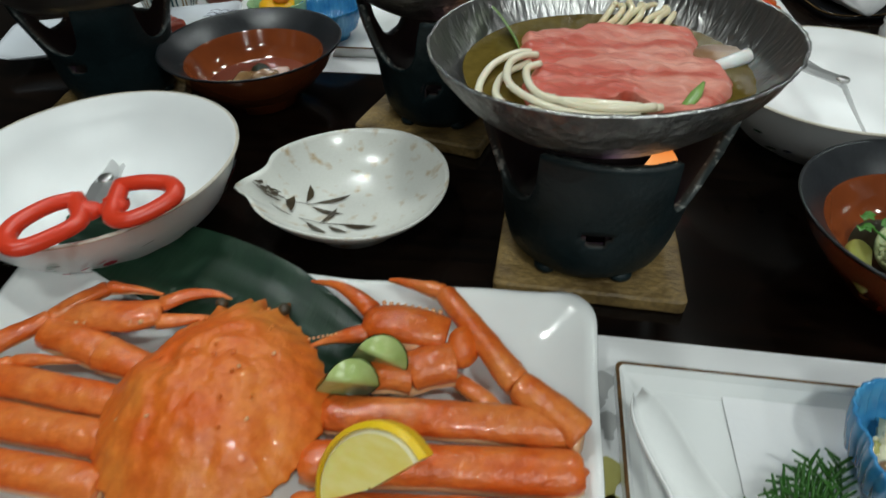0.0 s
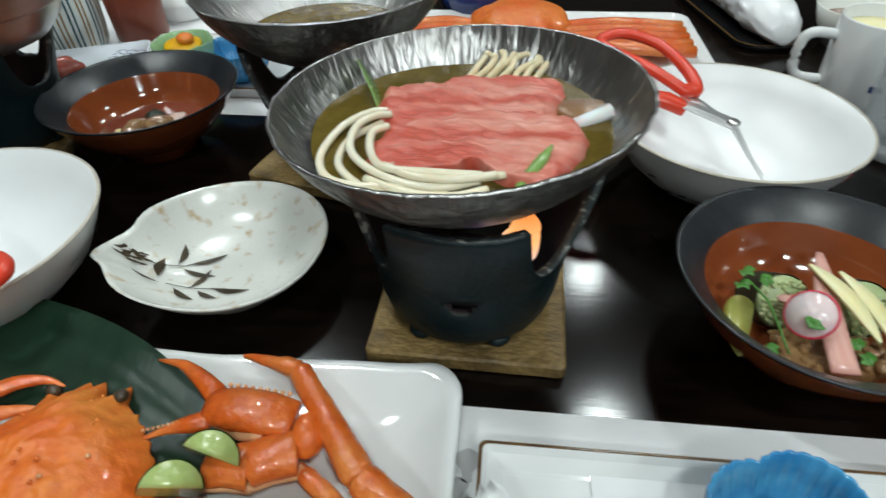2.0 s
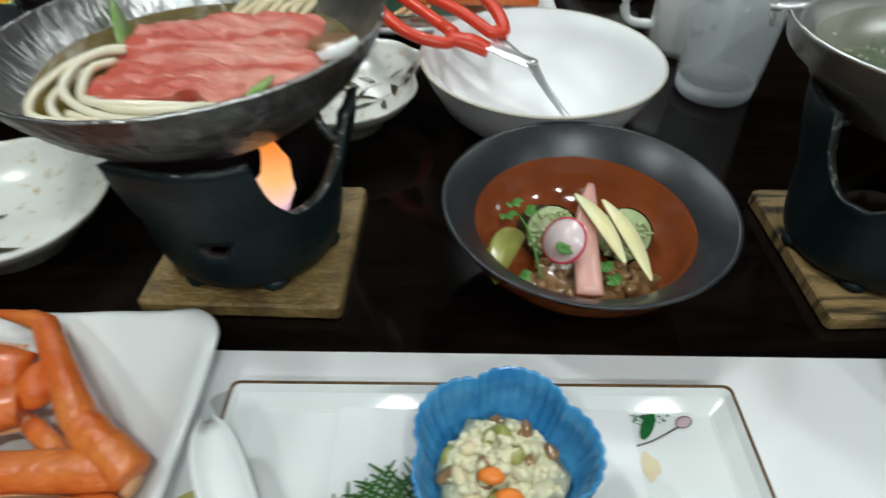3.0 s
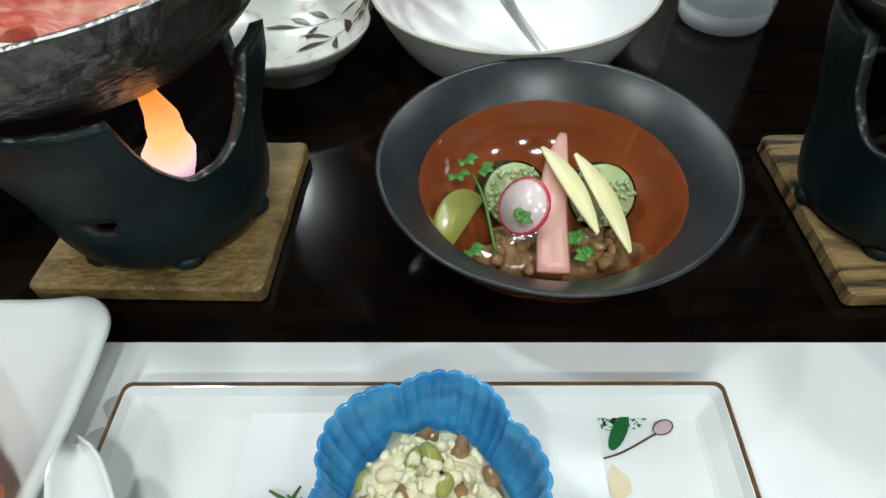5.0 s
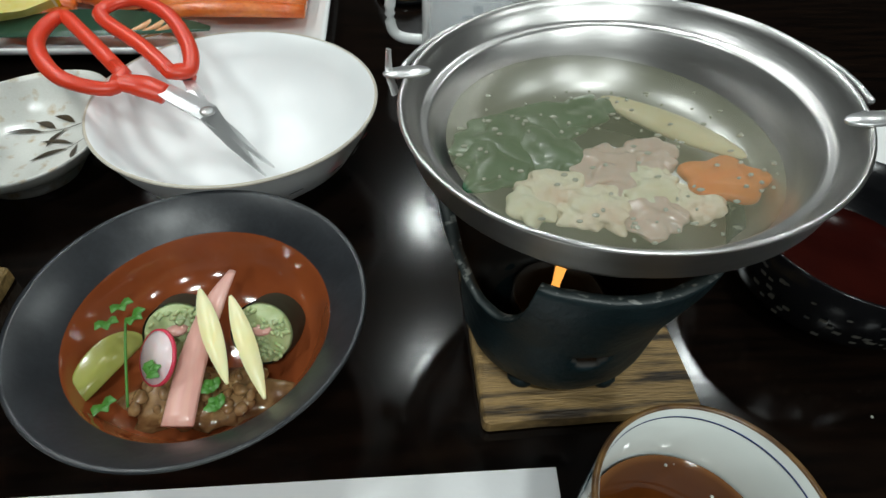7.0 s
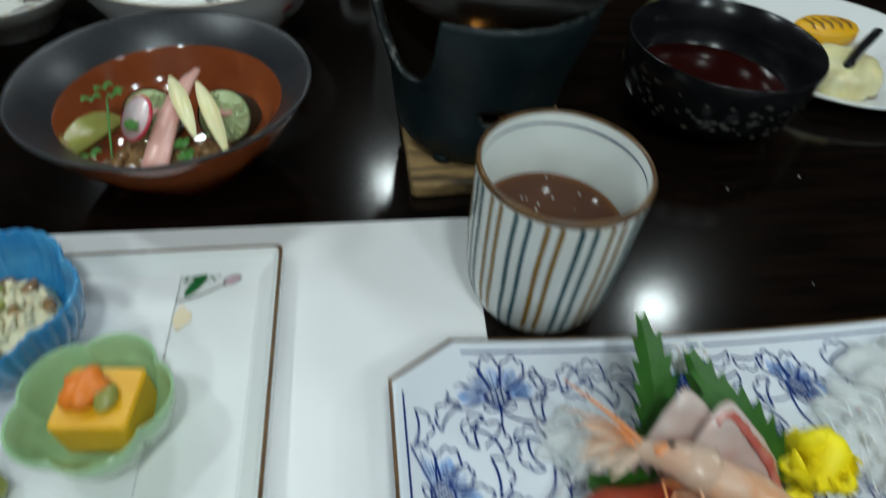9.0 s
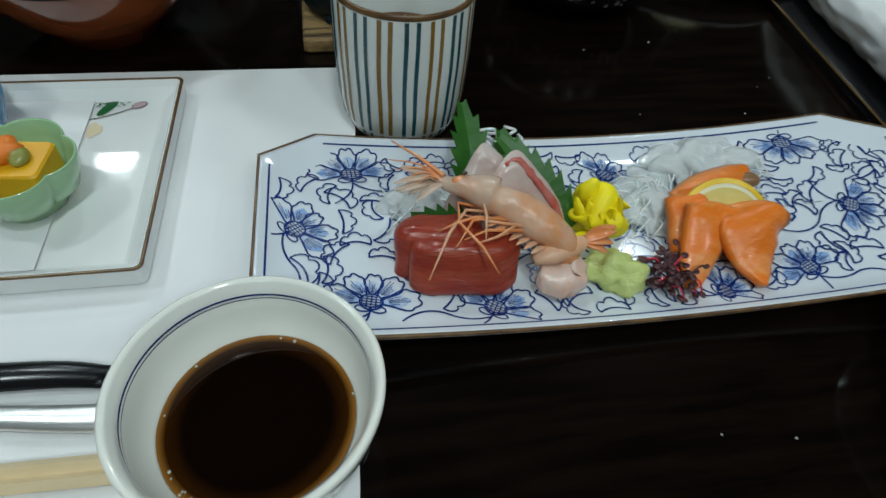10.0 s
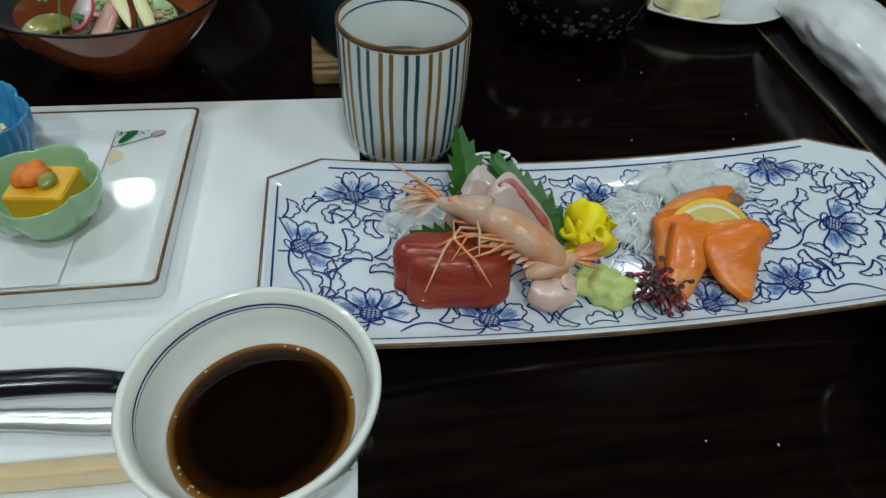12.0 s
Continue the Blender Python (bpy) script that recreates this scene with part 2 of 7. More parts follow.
M["chopstick"] = material("pale_wood", (0.72, 0.58, 0.36), 0.5, second=(0.64, 0.48, 0.28), scale=30, stretch=(1, 8, 8))
# Whitish base colours stand for the light refracted through clear glass.
M["glass"] = material("pale_lit_glass", (0.86, 0.90, 0.92), 0.05, second=(0.92, 0.95, 0.96), scale=60, alpha=0.22)
M["glass_base"] = material("whitened_glass_base", (0.88, 0.91, 0.93), 0.05, second=(0.70, 0.74, 0.77), scale=90, alpha=0.50, bump=0.6, bump_scale=140)
M["glint"] = material("clear_bubble", (0.5, 0.5, 0.45), 0.03, coat=1.0, second=(0.4, 0.4, 0.34), scale=90)
M["print_grey"] = material("grey_printed_ink", (0.42, 0.42, 0.42), 0.7, second=(0.55, 0.55, 0.54), scale=60)
M["print_olive"] = material("olive_printed_ink", (0.44, 0.40, 0.12), 0.7, second=(0.5, 0.48, 0.2), scale=60)
M["green_paint"] = material("green_leaf_paint", (0.012, 0.115, 0.030), 0.2, second=(0.03, 0.17, 0.06), scale=120)
M["pink_paint"] = material("pink_bud_paint", (0.55, 0.40, 0.44), 0.2)
M["tan_paint"] = material("tan_wash_paint", (0.72, 0.60, 0.40), 0.2, second=(0.76, 0.68, 0.52), scale=90)
M["red_cup"] = material("red_brown_ceramic", (0.20, 0.045, 0.022), 0.3, second=(0.14, 0.03, 0.015), scale=40)
M["indigo"] = material("indigo_glaze", (0.012, 0.028, 0.13), 0.15, second=(0.02, 0.05, 0.2), scale=30, coat=0.4)
M["clear_fish"] = material("translucent_white_fish", (0.66, 0.55, 0.51), 0.24, second=(0.58, 0.36, 0.31), scale=40, sss=0.15, coat=0.25, amount=0.8, stretch=(1, 1, 3), alpha=0.88)
M["shrimp_flesh"] = material("translucent_shrimp_flesh", (0.84, 0.60, 0.46), 0.26, second=(0.80, 0.33, 0.11), scale=40, sss=0.1, coat=0.1, amount=0.95, detail=7, bump=0.4, bump_scale=170, alpha=0.72, sharp=(0.40, 0.64))
M["shrimp_clear"] = material("clear_shrimp_shell", (0.74, 0.52, 0.38), 0.2, second=(0.80, 0.68, 0.56), scale=70, alpha=0.55, coat=0.3)
M["flame_tip"] = material("orange_flame", (0.0, 0.0, 0.0), 1.0, emit=(1.0, 0.42, 0.08), power=1.3)
M["pot_mass"] = material("simmered_morsels", (0.84, 0.77, 0.60), 0.3, second=(0.80, 0.52, 0.40), scale=52, amount=0.9, bump=0.8, bump_scale=220, fine=0.4, sharp=(0.40, 0.75))
M["water"] = material("clear_water", (0.80, 0.86, 0.90), 0.03, second=(0.85, 0.90, 0.93), scale=40, alpha=0.16, ior=1.33)
M["peeled"] = material("peeled_shrimp_flesh", (0.80, 0.64, 0.57), 0.25, second=(0.74, 0.46, 0.36), scale=80, amount=0.8, sss=0.4, coat=0.2, bump=0.3, bump_scale=180)
M["wall"] = material("pale_wall", (0.17, 0.17, 0.165), 0.8, second=(0.15, 0.15, 0.145), scale=3, bump=0.05, bump_scale=90)
M["ceiling"] = material("grey_ceiling", (0.11, 0.113, 0.113), 0.8, second=(0.095, 0.098, 0.098), scale=3)
M["floor"] = material("dark_carpet", (0.10, 0.075, 0.055), 0.9, second=(0.07, 0.05, 0.04), scale=12)
M["pot_green"] = material("cooked_greens", (0.005, 0.062, 0.020), 0.30, second=(0.014, 0.095, 0.032), scale=45, coat=0.2, bump=0.3)


def pan_metal():
    """Thin hammered aluminium: streaky dents that run from the rim to the middle, as relief."""
    m = material("hammered_aluminium", (0.47, 0.465, 0.46), 0.34, 1.0, second=(0.31, 0.30, 0.28), scale=60)
    nt = m.node_tree

    def math_node(op, a, b):
        q = nt.nodes.new("ShaderNodeMath")
        q.operation = op
        for k, v in enumerate((a, b)):
            if isinstance(v, float):
                q.inputs[k].default_value = v
            else:
                nt.links.new(v, q.inputs[k])
        return q.outputs[0]
    tc = nt.nodes.new("ShaderNodeTexCoord")
    sep = nt.nodes.new("ShaderNodeSeparateXYZ")
    nt.links.new(tc.outputs["Object"], sep.inputs[0])
    turn = math_node("ARCTAN2", sep.outputs[1], sep.outputs[0])
    far = math_node("SQRT", math_node("ADD", math_node("MULTIPLY", sep.outputs[0], sep.outputs[0]), math_node("MULTIPLY", sep.outputs[1], sep.outputs[1])), 0.0)
    com = nt.nodes.new("ShaderNodeCombineXYZ")
    nt.links.new(math_node("MULTIPLY", turn, 4.2), com.inputs[0])
    nt.links.new(math_node("MULTIPLY", far, 22.0), com.inputs[1])
    n = nt.nodes.new("ShaderNodeTexNoise")
    n.inputs["Scale"].default_value, n.inputs["Detail"].default_value, n.inputs["Distortion"].default_value = 4.0, 2.0, 0.8
    nt.links.new(com.outputs[0], n.inputs["Vector"])
    bp = nt.nodes.new("ShaderNodeBump")
    bp.inputs["Strength"].default_value, bp.inputs["Distance"].default_value = 0.60, 0.004
    nt.links.new(n.outputs["Fac"], bp.inputs["Height"])
    nt.links.new(bp.outputs[0], nt.nodes["Principled BSDF"].inputs["Normal"])
    return m


M["pan"] = pan_metal()
# The pan's outside: the dark table's reflection is put into the metal's colour.
M["pan_out"] = material("aluminium_dark_reflection", (0.085, 0.082, 0.078), 0.36, 0.8, second=(0.20, 0.195, 0.185), scale=120, amount=0.8, bump=0.9, bump_scale=160, sharp=(0.45, 0.70))


def flame_glow():
    """A flame: violet at its foot, pale in the middle, orange at its tip."""
    m = material("flame_gradient", (0.0, 0.0, 0.0), 1.0, emit=(1.0, 0.4, 0.1), power=1.5)
    nt = m.node_tree
    tc, sep, ramp = nt.nodes.new("ShaderNodeTexCoord"), nt.nodes.new("ShaderNodeSeparateXYZ"), nt.nodes.new("ShaderNodeValToRGB")
    nt.links.new(tc.outputs["Generated"], sep.inputs[0])
    nt.links.new(sep.outputs[2], ramp.inputs["Fac"])
    e = ramp.color_ramp.elements
    e[0].position, e[0].color = 0.05, (0.16, 0.10, 0.34, 1)
    e[1].position, e[1].color = 0.95, (0.75, 0.20, 0.03, 1)
    for p, c in ((0.30, (0.46, 0.28, 0.46, 1)), (0.50, (0.74, 0.50, 0.46, 1)), (0.70, (0.86, 0.42, 0.16, 1))):
        e.new(p).color = c
    nt.links.new(ramp.outputs["Color"], nt.nodes["Principled BSDF"].inputs["Emission Color"])
    return m


M["flame"] = flame_glow()


def thin_edged(name, middle, between, rim, radius):
    """A liquid in a white bowl: dark where it is deep, clear amber where it thins out towards its edge."""
    m = material(name, middle, 0.04)
    nt = m.node_tree
    tc, flat, far, div, ramp = [nt.nodes.new("ShaderNode" + k) for k in ("TexCoord", "VectorMath", "VectorMath", "Math", "ValToRGB")]
    flat.operation, far.operation, div.operation = "MULTIPLY", "LENGTH", "DIVIDE"
    flat.inputs[1].default_value = (1, 1, 0)
    div.inputs[1].default_value = radius
    nt.links.new(tc.outputs["Object"], flat.inputs[0])
    nt.links.new(flat.outputs[0], far.inputs[0])
    nt.links.new(far.outputs["Value"], div.inputs[0])
    nt.links.new(div.outputs[0], ramp.inputs["Fac"])
    e = ramp.color_ramp.elements
    e[0].position, e[0].color = 0.74, (*middle, 1)
    e[1].position, e[1].color = 0.995, (*rim, 1)
    e.new(0.91).color = (*between, 1)
    nt.links.new(ramp.outputs["Color"], nt.nodes["Principled BSDF"].inputs["Base Color"])
    return m


M["soy"] = thin_edged("soy_sauce", (0.0035, 0.0013, 0.0006), (0.030, 0.0095, 0.0012), (0.30, 0.125, 0.022), 0.0372)
M["tea"] = thin_edged("tea", (0.070, 0.019, 0.004), (0.085, 0.025, 0.005), (0.17, 0.065, 0.018), 0.0374)


# ---------------------------------------------------------------- mesh helpers
def thing(name, loc, label, category, group=""):
    ob = new(name)
    ob.empty_display_size = 0.02
    ob.location = loc
    return tagged(ob, label, category, group)


def root_of(ob):
    while ob.parent:
        ob = ob.parent
    return ob


def mesh_from(name, bm, mats):
    bmesh.ops.recalc_face_normals(bm, faces=bm.faces)
    me = bpy.data.meshes.new(name)
    bm.to_mesh(me)
    bm.free()
    for m in mats if isinstance(mats, (list, tuple)) else [mats]:
        me.materials.append(m)
    return me


def part(name, bm, mats, parent, label="", smooth=True):
    """One mesh under a thing; the mesh is given in the world's coordinates."""
    o = root_of(parent).location
    bmesh.ops.translate(bm, verts=bm.verts, vec=-Vector(o))
    for f in bm.faces:
        f.smooth = smooth
    ob = new(name, mesh_from(name, bm, mats))
    ob.parent = parent
    return tagged(ob, label)


def solo(name, bm, mats, loc, label, category, group="", smooth=True, kind=""):
    """A thing of one single mesh, in the world's coordinates."""
    bmesh.ops.translate(bm, verts=bm.verts, vec=-Vector(loc))
    for f in bm.faces:
        f.smooth = smooth
    ob = new(name, mesh_from(name, bm, mats))
    ob.location = loc
    return tagged(ob, label, category, group, kind)


def grid_faces(bm, rows, closed=True, cap0=False, cap1=False):
    n = len(rows[0])
    for a, b in zip(rows, rows[1:]):
        for i in range(n if closed else n - 1):
            j = (i + 1) % n
            bm.faces.new((a[i], a[j], b[j], b[i]))
    if cap0:
        bm.faces.new(rows[0][::-1])
    if cap1:
        bm.faces.new(rows[-1])


def loft(rings, closed=True, cap0=False, cap1=False, bm=None):
    bm = bm or bmesh.new()
    rows = [[bm.verts.new(p) for p in ring] for ring in rings]
    grid_faces(bm, rows, closed, cap0, cap1)
    return bm


def lathe(c, profile, n=64, wob=None, cap0=True, cap1=True, bm=None):
    """profile: (r, z) from one end to the other. wob(angle, r, z) gives a factor for the radius."""
    rings = []
    for r, z in profile:
        ring = []
        for i in range(n):
            a = 2 * math.pi * i / n
            k = wob(a, r, z) if wob else 1.0
            ring.append((c[0] + r * k * math.cos(a), c[1] + r * k * math.sin(a), c[2] + z))
        rings.append(ring)
    return loft(rings, True, cap0, cap1, bm)


def spline(pts, steps=6):
    """A smooth line through the points."""
    P = [Vector(p) for p in pts]
    P = [P[0] * 2 - P[1]] + P + [P[-1] * 2 - P[-2]]
    out = []
    for i in range(1, len(P) - 2):
        a, b, c, d = P[i - 1:i + 3]
        for s in range(steps):
            t = s / steps
            out.append(0.5 * ((2 * b) + (c - a) * t + (2 * a - 5 * b + 4 * c - d) * t * t + (3 * b - a - 3 * c + d) * t ** 3))
    out.append(P[-2])
    return out


def tube(pts, radius, n=8, flat=1.0, steps=0, bm=None, width=1.0):
    """A swept tube; radius is a number or one for each given point; flat squeezes it upwards, width sideways."""
    rad = radius if isinstance(radius, (list, tuple)) else [radius] * len(pts)
    P = [Vector(p) for p in pts]
    if steps:
        Q = spline(P, steps)
        rad = [rad[min(i // steps, len(rad) - 1)] + (rad[min(i // steps + 1, len(rad) - 1)] - rad[min(i // steps, len(rad) - 1)]) * (i % steps) / steps for i in range(len(Q))]
        P = Q
    rings = []
    for i, p in enumerate(P):
        d = (P[min(i + 1, len(P) - 1)] - P[max(i - 1, 0)]).normalized()
        side = d.cross(Vector((0, 0, 1)))
        side = side.normalized() if side.length > 1e-4 else Vector((1, 0, 0))
        up = side.cross(d).normalized()
        rings.append([p + side * (rad[i] * width * math.cos(2 * math.pi * k / n)) + up * (rad[i] * flat * math.sin(2 * math.pi * k / n)) for k in range(n)])
    return loft(rings, True, True, True, bm)


def ribbon(pts, width, lift=None, bm=None, taper=False):
    """A flat strip along a line; lift(x, y) gives its height."""
    bm = bm or bmesh.new()
    P = [Vector((p[0], p[1], p[2] if len(p) > 2 else 0)) for p in pts]
    last = None
    for i, p in enumerate(P):
        d = P[min(i + 1, len(P) - 1)] - P[max(i - 1, 0)]
        s = Vector((-d.y, d.x, 0))
        s = s.normalized() if s.length else Vector((1, 0, 0))
        w = width / 2 * ((math.sin(math.pi * min(0.97, max(0.03, i / (len(P) - 1))))) if taper else 1)
        pair = []
        for q in (p + s * w, p - s * w):
            pair.append(bm.verts.new((q.x, q.y, lift(q.x, q.y) if lift else q.z)))
        if last:
            bm.faces.new((last[0], last[1], pair[1], pair[0]))
        last = pair
    return bm


def blob(c, size, rough=0.15, freq=60.0, sub=3, seed=0.0, bm=None, turn=0.0, floor_z=None):
    """An uneven lump."""
    bm = bm or bmesh.new()
    made = bmesh.ops.create_icosphere(bm, subdivisions=sub, radius=1.0)["verts"]
    ca, sa = math.cos(turn), math.sin(turn)
    for v in made:
        k = 1 + rough * noise.noise(Vector((v.co.x * size[0], v.co.y * size[1], v.co.z * size[2])) * freq + Vector((seed * 7.3, seed * 3.1, seed)))
        x, y, z = v.co.x * size[0] * k, v.co.y * size[1] * k, v.co.z * size[2] * k
        v.co = Vector((c[0] + x * ca - y * sa, c[1] + x * sa + y * ca, c[2] + z))
        if floor_z is not None:
            v.co.z = max(v.co.z, floor_z)
    return bm


def rounded_rect(cx, cy, w, d, r, n=6):
    pts = []
    for qx, qy, a0 in ((1, 1, 0), (-1, 1, 90), (-1, -1, 180), (1, -1, 270)):
        for i in range(n + 1):
            a = radians(a0 + 90 * i / n)
            pts.append((cx + qx * (w / 2 - r) + r * math.cos(a), cy + qy * (d / 2 - r) + r * math.sin(a)))
    return pts


def slab(outline, z0, z1, bevel=0.002, top=None, bm=None):
    """A plate with softened edges over an outline; top(x, y) adds to the height of its upper side."""
    cx = sum(p[0] for p in outline) / len(outline)
    cy = sum(p[1] for p in outline) / len(outline)

    def ring(inset, z, up):
        out = []
        for x, y in outline:
            d = math.hypot(x - cx, y - cy) or 1
            k = max(0.05, 1 - inset / d)
            px, py = cx + (x - cx) * k, cy + (y - cy) * k
            out.append((px, py, z + (top(px, py) if top and up else 0)))
        return out
    return loft([ring(bevel, z0, False), ring(0, z0 + bevel, False), ring(0, z1 - bevel, True), ring(bevel, z1, True)], True, True, True, bm)


def uneven(bm, amount, freq, seed=0.0):
    """Soft irregularities over a mesh."""
    for v in bm.verts:
        v.co += amount * noise.noise_vector(Vector(v.co) * freq + Vector((seed, seed, seed)))
    return bm


def blade(base, tip, width, thick=0.0006, curl=0.0, n=9, teeth=0.0, bm=None, up=(0, 0, 1)):
    """A leaf from base to tip, with a fold along its middle and, if asked, a toothed edge."""
    bm = bm or bmesh.new()
    b, t = Vector(base), Vector(tip)
    d = t - b
    side = d.cross(Vector(up)).normalized()
    lift = side.cross(d).normalized()
    rows = []
    for i in range(n + 1):
        s = i / n
        w = width / 2 * (math.sin(math.pi * min(1, s * 0.94 + 0.03)) ** 0.8)
        if teeth and i % 2:
            w *= 1 - teeth
        mid = b + d * s + lift * (curl * math.sin(math.pi * s))
        rows.append([mid - side * w + lift * (w * 0.25), mid - lift * 0.0, mid + side * w + lift * (w * 0.25)])
    up_rows = [[bm.verts.new(p + lift * thick) for p in r] for r in rows]
    lo_rows = [[bm.verts.new(p) for p in r] for r in rows]
    grid_faces(bm, up_rows, False)
    grid_faces(bm, [r[::-1] for r in lo_rows], False)
    for k in (0, 2):
        for i in range(n):
            bm.faces.new((up_rows[i][k], up_rows[i + 1][k], lo_rows[i + 1][k], lo_rows[i][k]))
    return bm


# ---------------------------------------------------------------- room and table
def box(x0, x1, y0, y1, z0, z1, bm=None):
    return loft([[(x0, y0, z0), (x1, y0, z0), (x1, y1, z0), (x0, y1, z0)], [(x0, y0, z1), (x1, y0, z1), (x1, y1, z1), (x0, y1, z1)]], True, True, True, bm)


solo("floor", box(-3.0, 4.0, -2.2, 4.0, -0.80, -0.70), M["floor"], (0.5, 1, -0.7), "dark carpeted floor", "floor", smooth=False, kind="structure")
solo("ceiling", box(-3.0, 4.0, -2.2, 4.0, CEIL, CEIL + 0.1), M["ceiling"], (0.5, 1, CEIL), "plain white ceiling", "ceiling", smooth=False, kind="structure")
for wall_name, ext in (("wall_north", (-3.0, 4.0, 4.0, 4.1)), ("wall_south", (-3.0, 4.0, -2.3, -2.2)), ("wall_west", (-3.1, -3.0, -2.2, 4.0)), ("wall_east", (4.0, 4.1, -2.2, 4.0))):
    solo(wall_name, box(*ext, -0.7, CEIL), M["wall"], ((ext[0] + ext[1]) / 2, (ext[2] + ext[3]) / 2, -0.7), "plain pale room wall", "wall", smooth=False, kind="structure")

table = thing("dining_table", (0.3, 0.2, -0.7), "dark brown lacquered wooden dining table, polished", "table")
part("tabletop", slab(rounded_rect(0.3, 0.2, 3.6, 1.24, 0.02), -0.035, 0.0, 0.003), M["table"], table, smooth=False)
for tx in (-1.4, 2.0):
    for ty in (-0.33, 0.73):
        part("leg", box(tx - 0.035, tx + 0.035, ty - 0.035, ty + 0.035, -0.7, -0.0355), M["table"], table, smooth=False)


# ---------------------------------------------------------------- kinds of things
def stove(name_loc, label, flame_turn=-0.6, lit=0.86, notch_at=(-145, -37, 35, 143)):
    """A small pot stove: a ceramic drum with scooped openings, an air hole, a fuel cup and its flame."""
    th = thing("table_stove", name_loc, label, "stove", "table stoves")
    x0, y0, z0 = name_loc
    n, rows = 120, 22
    top, t = 0.104, 0.006

    def edge(a):
        z = top
        for q in notch_at:
            d = abs((a - radians(q) + math.pi) % (2 * math.pi) - math.pi) / radians(25)
            if d < 1:
                z -= 0.046 * (1 - d ** 3) ** 0.6
        return z

    def rad(z):
        pts = ((0, 0.044), (0.004, 0.0475), (0.008, 0.0505), (0.02, 0.0535), (0.05, 0.057), (0.088, 0.068), (0.104, 0.070))
        for (za, ra), (zb, rb) in zip(pts, pts[1:]):
            if z <= zb:
                return ra + (rb - ra) * (z - za) / (zb - za)
        return pts[-1][1]

    def hole(i, j):
        a = 2 * math.pi * (i + 0.5) / n
        z = edge(a) * (j + 0.5) / rows
        d = (a + math.pi / 2 + math.pi) % (2 * math.pi) - math.pi
        return (d * 0.056 / 0.0092) ** 2 + ((z - 0.044) / 0.0052) ** 2 < 1
    bm = bmesh.new()
    O, I = [], []
    for j in range(rows + 1):
        ro, ri = [], []
        for i in range(n):
            a = 2 * math.pi * i / n
            z = edge(a) * j / rows
            k = 1 + 0.010 * noise.noise(Vector((math.cos(a) * 2, math.sin(a) * 2, z * 25)))
            if j == rows:
                z += 0.0012 * noise.noise(Vector((math.cos(a) * 8, math.sin(a) * 8, 3)))
            r = rad(z) * k
            ro.append(bm.verts.new((x0 + r * math.cos(a), y0 + r * math.sin(a), z0 + z)))
            ri.append(bm.verts.new((x0 + (r - t) * math.cos(a), y0 + (r - t) * math.sin(a), z0 + max(z - 0.0015, 0.006 + j * 1e-5))))
        O.append(ro)
        I.append(ri)
    for j in range(rows):
        for i in range(n):
            k = (i + 1) % n
            if hole(i, j):
                for (di, dj), (va, vb) in (((-1, 0), ((i, j), (i, j + 1))), ((1, 0), ((k, j), (k, j + 1))), ((0, -1), ((i, j), (k, j))), ((0, 1), ((i, j + 1), (k, j + 1)))):
                    if not hole((i + di) % n, j + dj):
                        f = bm.faces.new((O[va[1]][va[0]], O[vb[1]][vb[0]], I[vb[1]][vb[0]], I[va[1]][va[0]]))
                        f.material_index = 1
                continue
            bm.faces.new((O[j][i], O[j][k], O[j + 1][k], O[j + 1][i]))
            bm.faces.new((I[j][k], I[j][i], I[j + 1][i], I[j + 1][k])).material_index = 1
    for i in range(n):
        k = (i + 1) % n
        bm.faces.new((O[rows][i], O[rows][k], I[rows][k], I[rows][i])).material_index = 2
    bm.faces.new(O[0][::-1])
    bm.faces.new(I[0])
    part("drum", bm, [M["stove"], M["stove_in"], M["worn"]], th)
    for q in range(6):
        a = radians(-90 + 26 + 60 * q)
        part("foot", blob((x0 + 0.0455 * math.cos(a), y0 + 0.0455 * math.sin(a), z0 + 0.0030), (0.0075, 0.0060, 0.0045), 0.1, 60, 2, q, turn=a + 1.57, floor_z=z0 + 0.0002), M["stove"], th)
    # The cup's dark colour stands in for the shade seen through the notches.
    part("fuel_cup", lathe((x0, y0, z0), ((0.024, 0.0062), (0.026, 0.008), (0.026, 0.026), (0.0245, 0.026), (0.0245, 0.012), (0.001, 0.012)), 32), M["stove_in"], th, "small fuel cup, coloured dark like the shaded drum inside")
    if lit:
        reach = 0.042 if lit > 0.6 else 0.020
        fx, fy = reach * math.cos(flame_turn), reach * math.sin(flame_turn)
        high = 1.0 if lit > 0.6 else 0.70
        shape = tube([(x0 + fx * 0.4, y0 + fy * 0.4, z0 + 0.026 * high), (x0 + fx * 0.72, y0 + fy * 0.72, z0 + 0.048 * high), (x0 + fx * 0.92, y0 + fy * 0.92, z0 + 0.064 * high), (x0 + fx * 0.98, y0 + fy * 0.98, z0 + 0.080 * high), (x0 + fx * 0.80, y0 + fy * 0.80, z0 + 0.094 * high)], [0.0085 * lit, 0.0125 * lit, 0.0125 * lit, 0.0085 * lit, 0.003], 16, steps=7)
        for v in shape.verts:
            v.co += 0.0050 * lit ** 2 * noise.noise_vector(Vector(v.co) * 60)
        part("flame", shape, M["flame"] if lit > 0.6 else M["flame_tip"], th, "orange and violet flame")
    return th


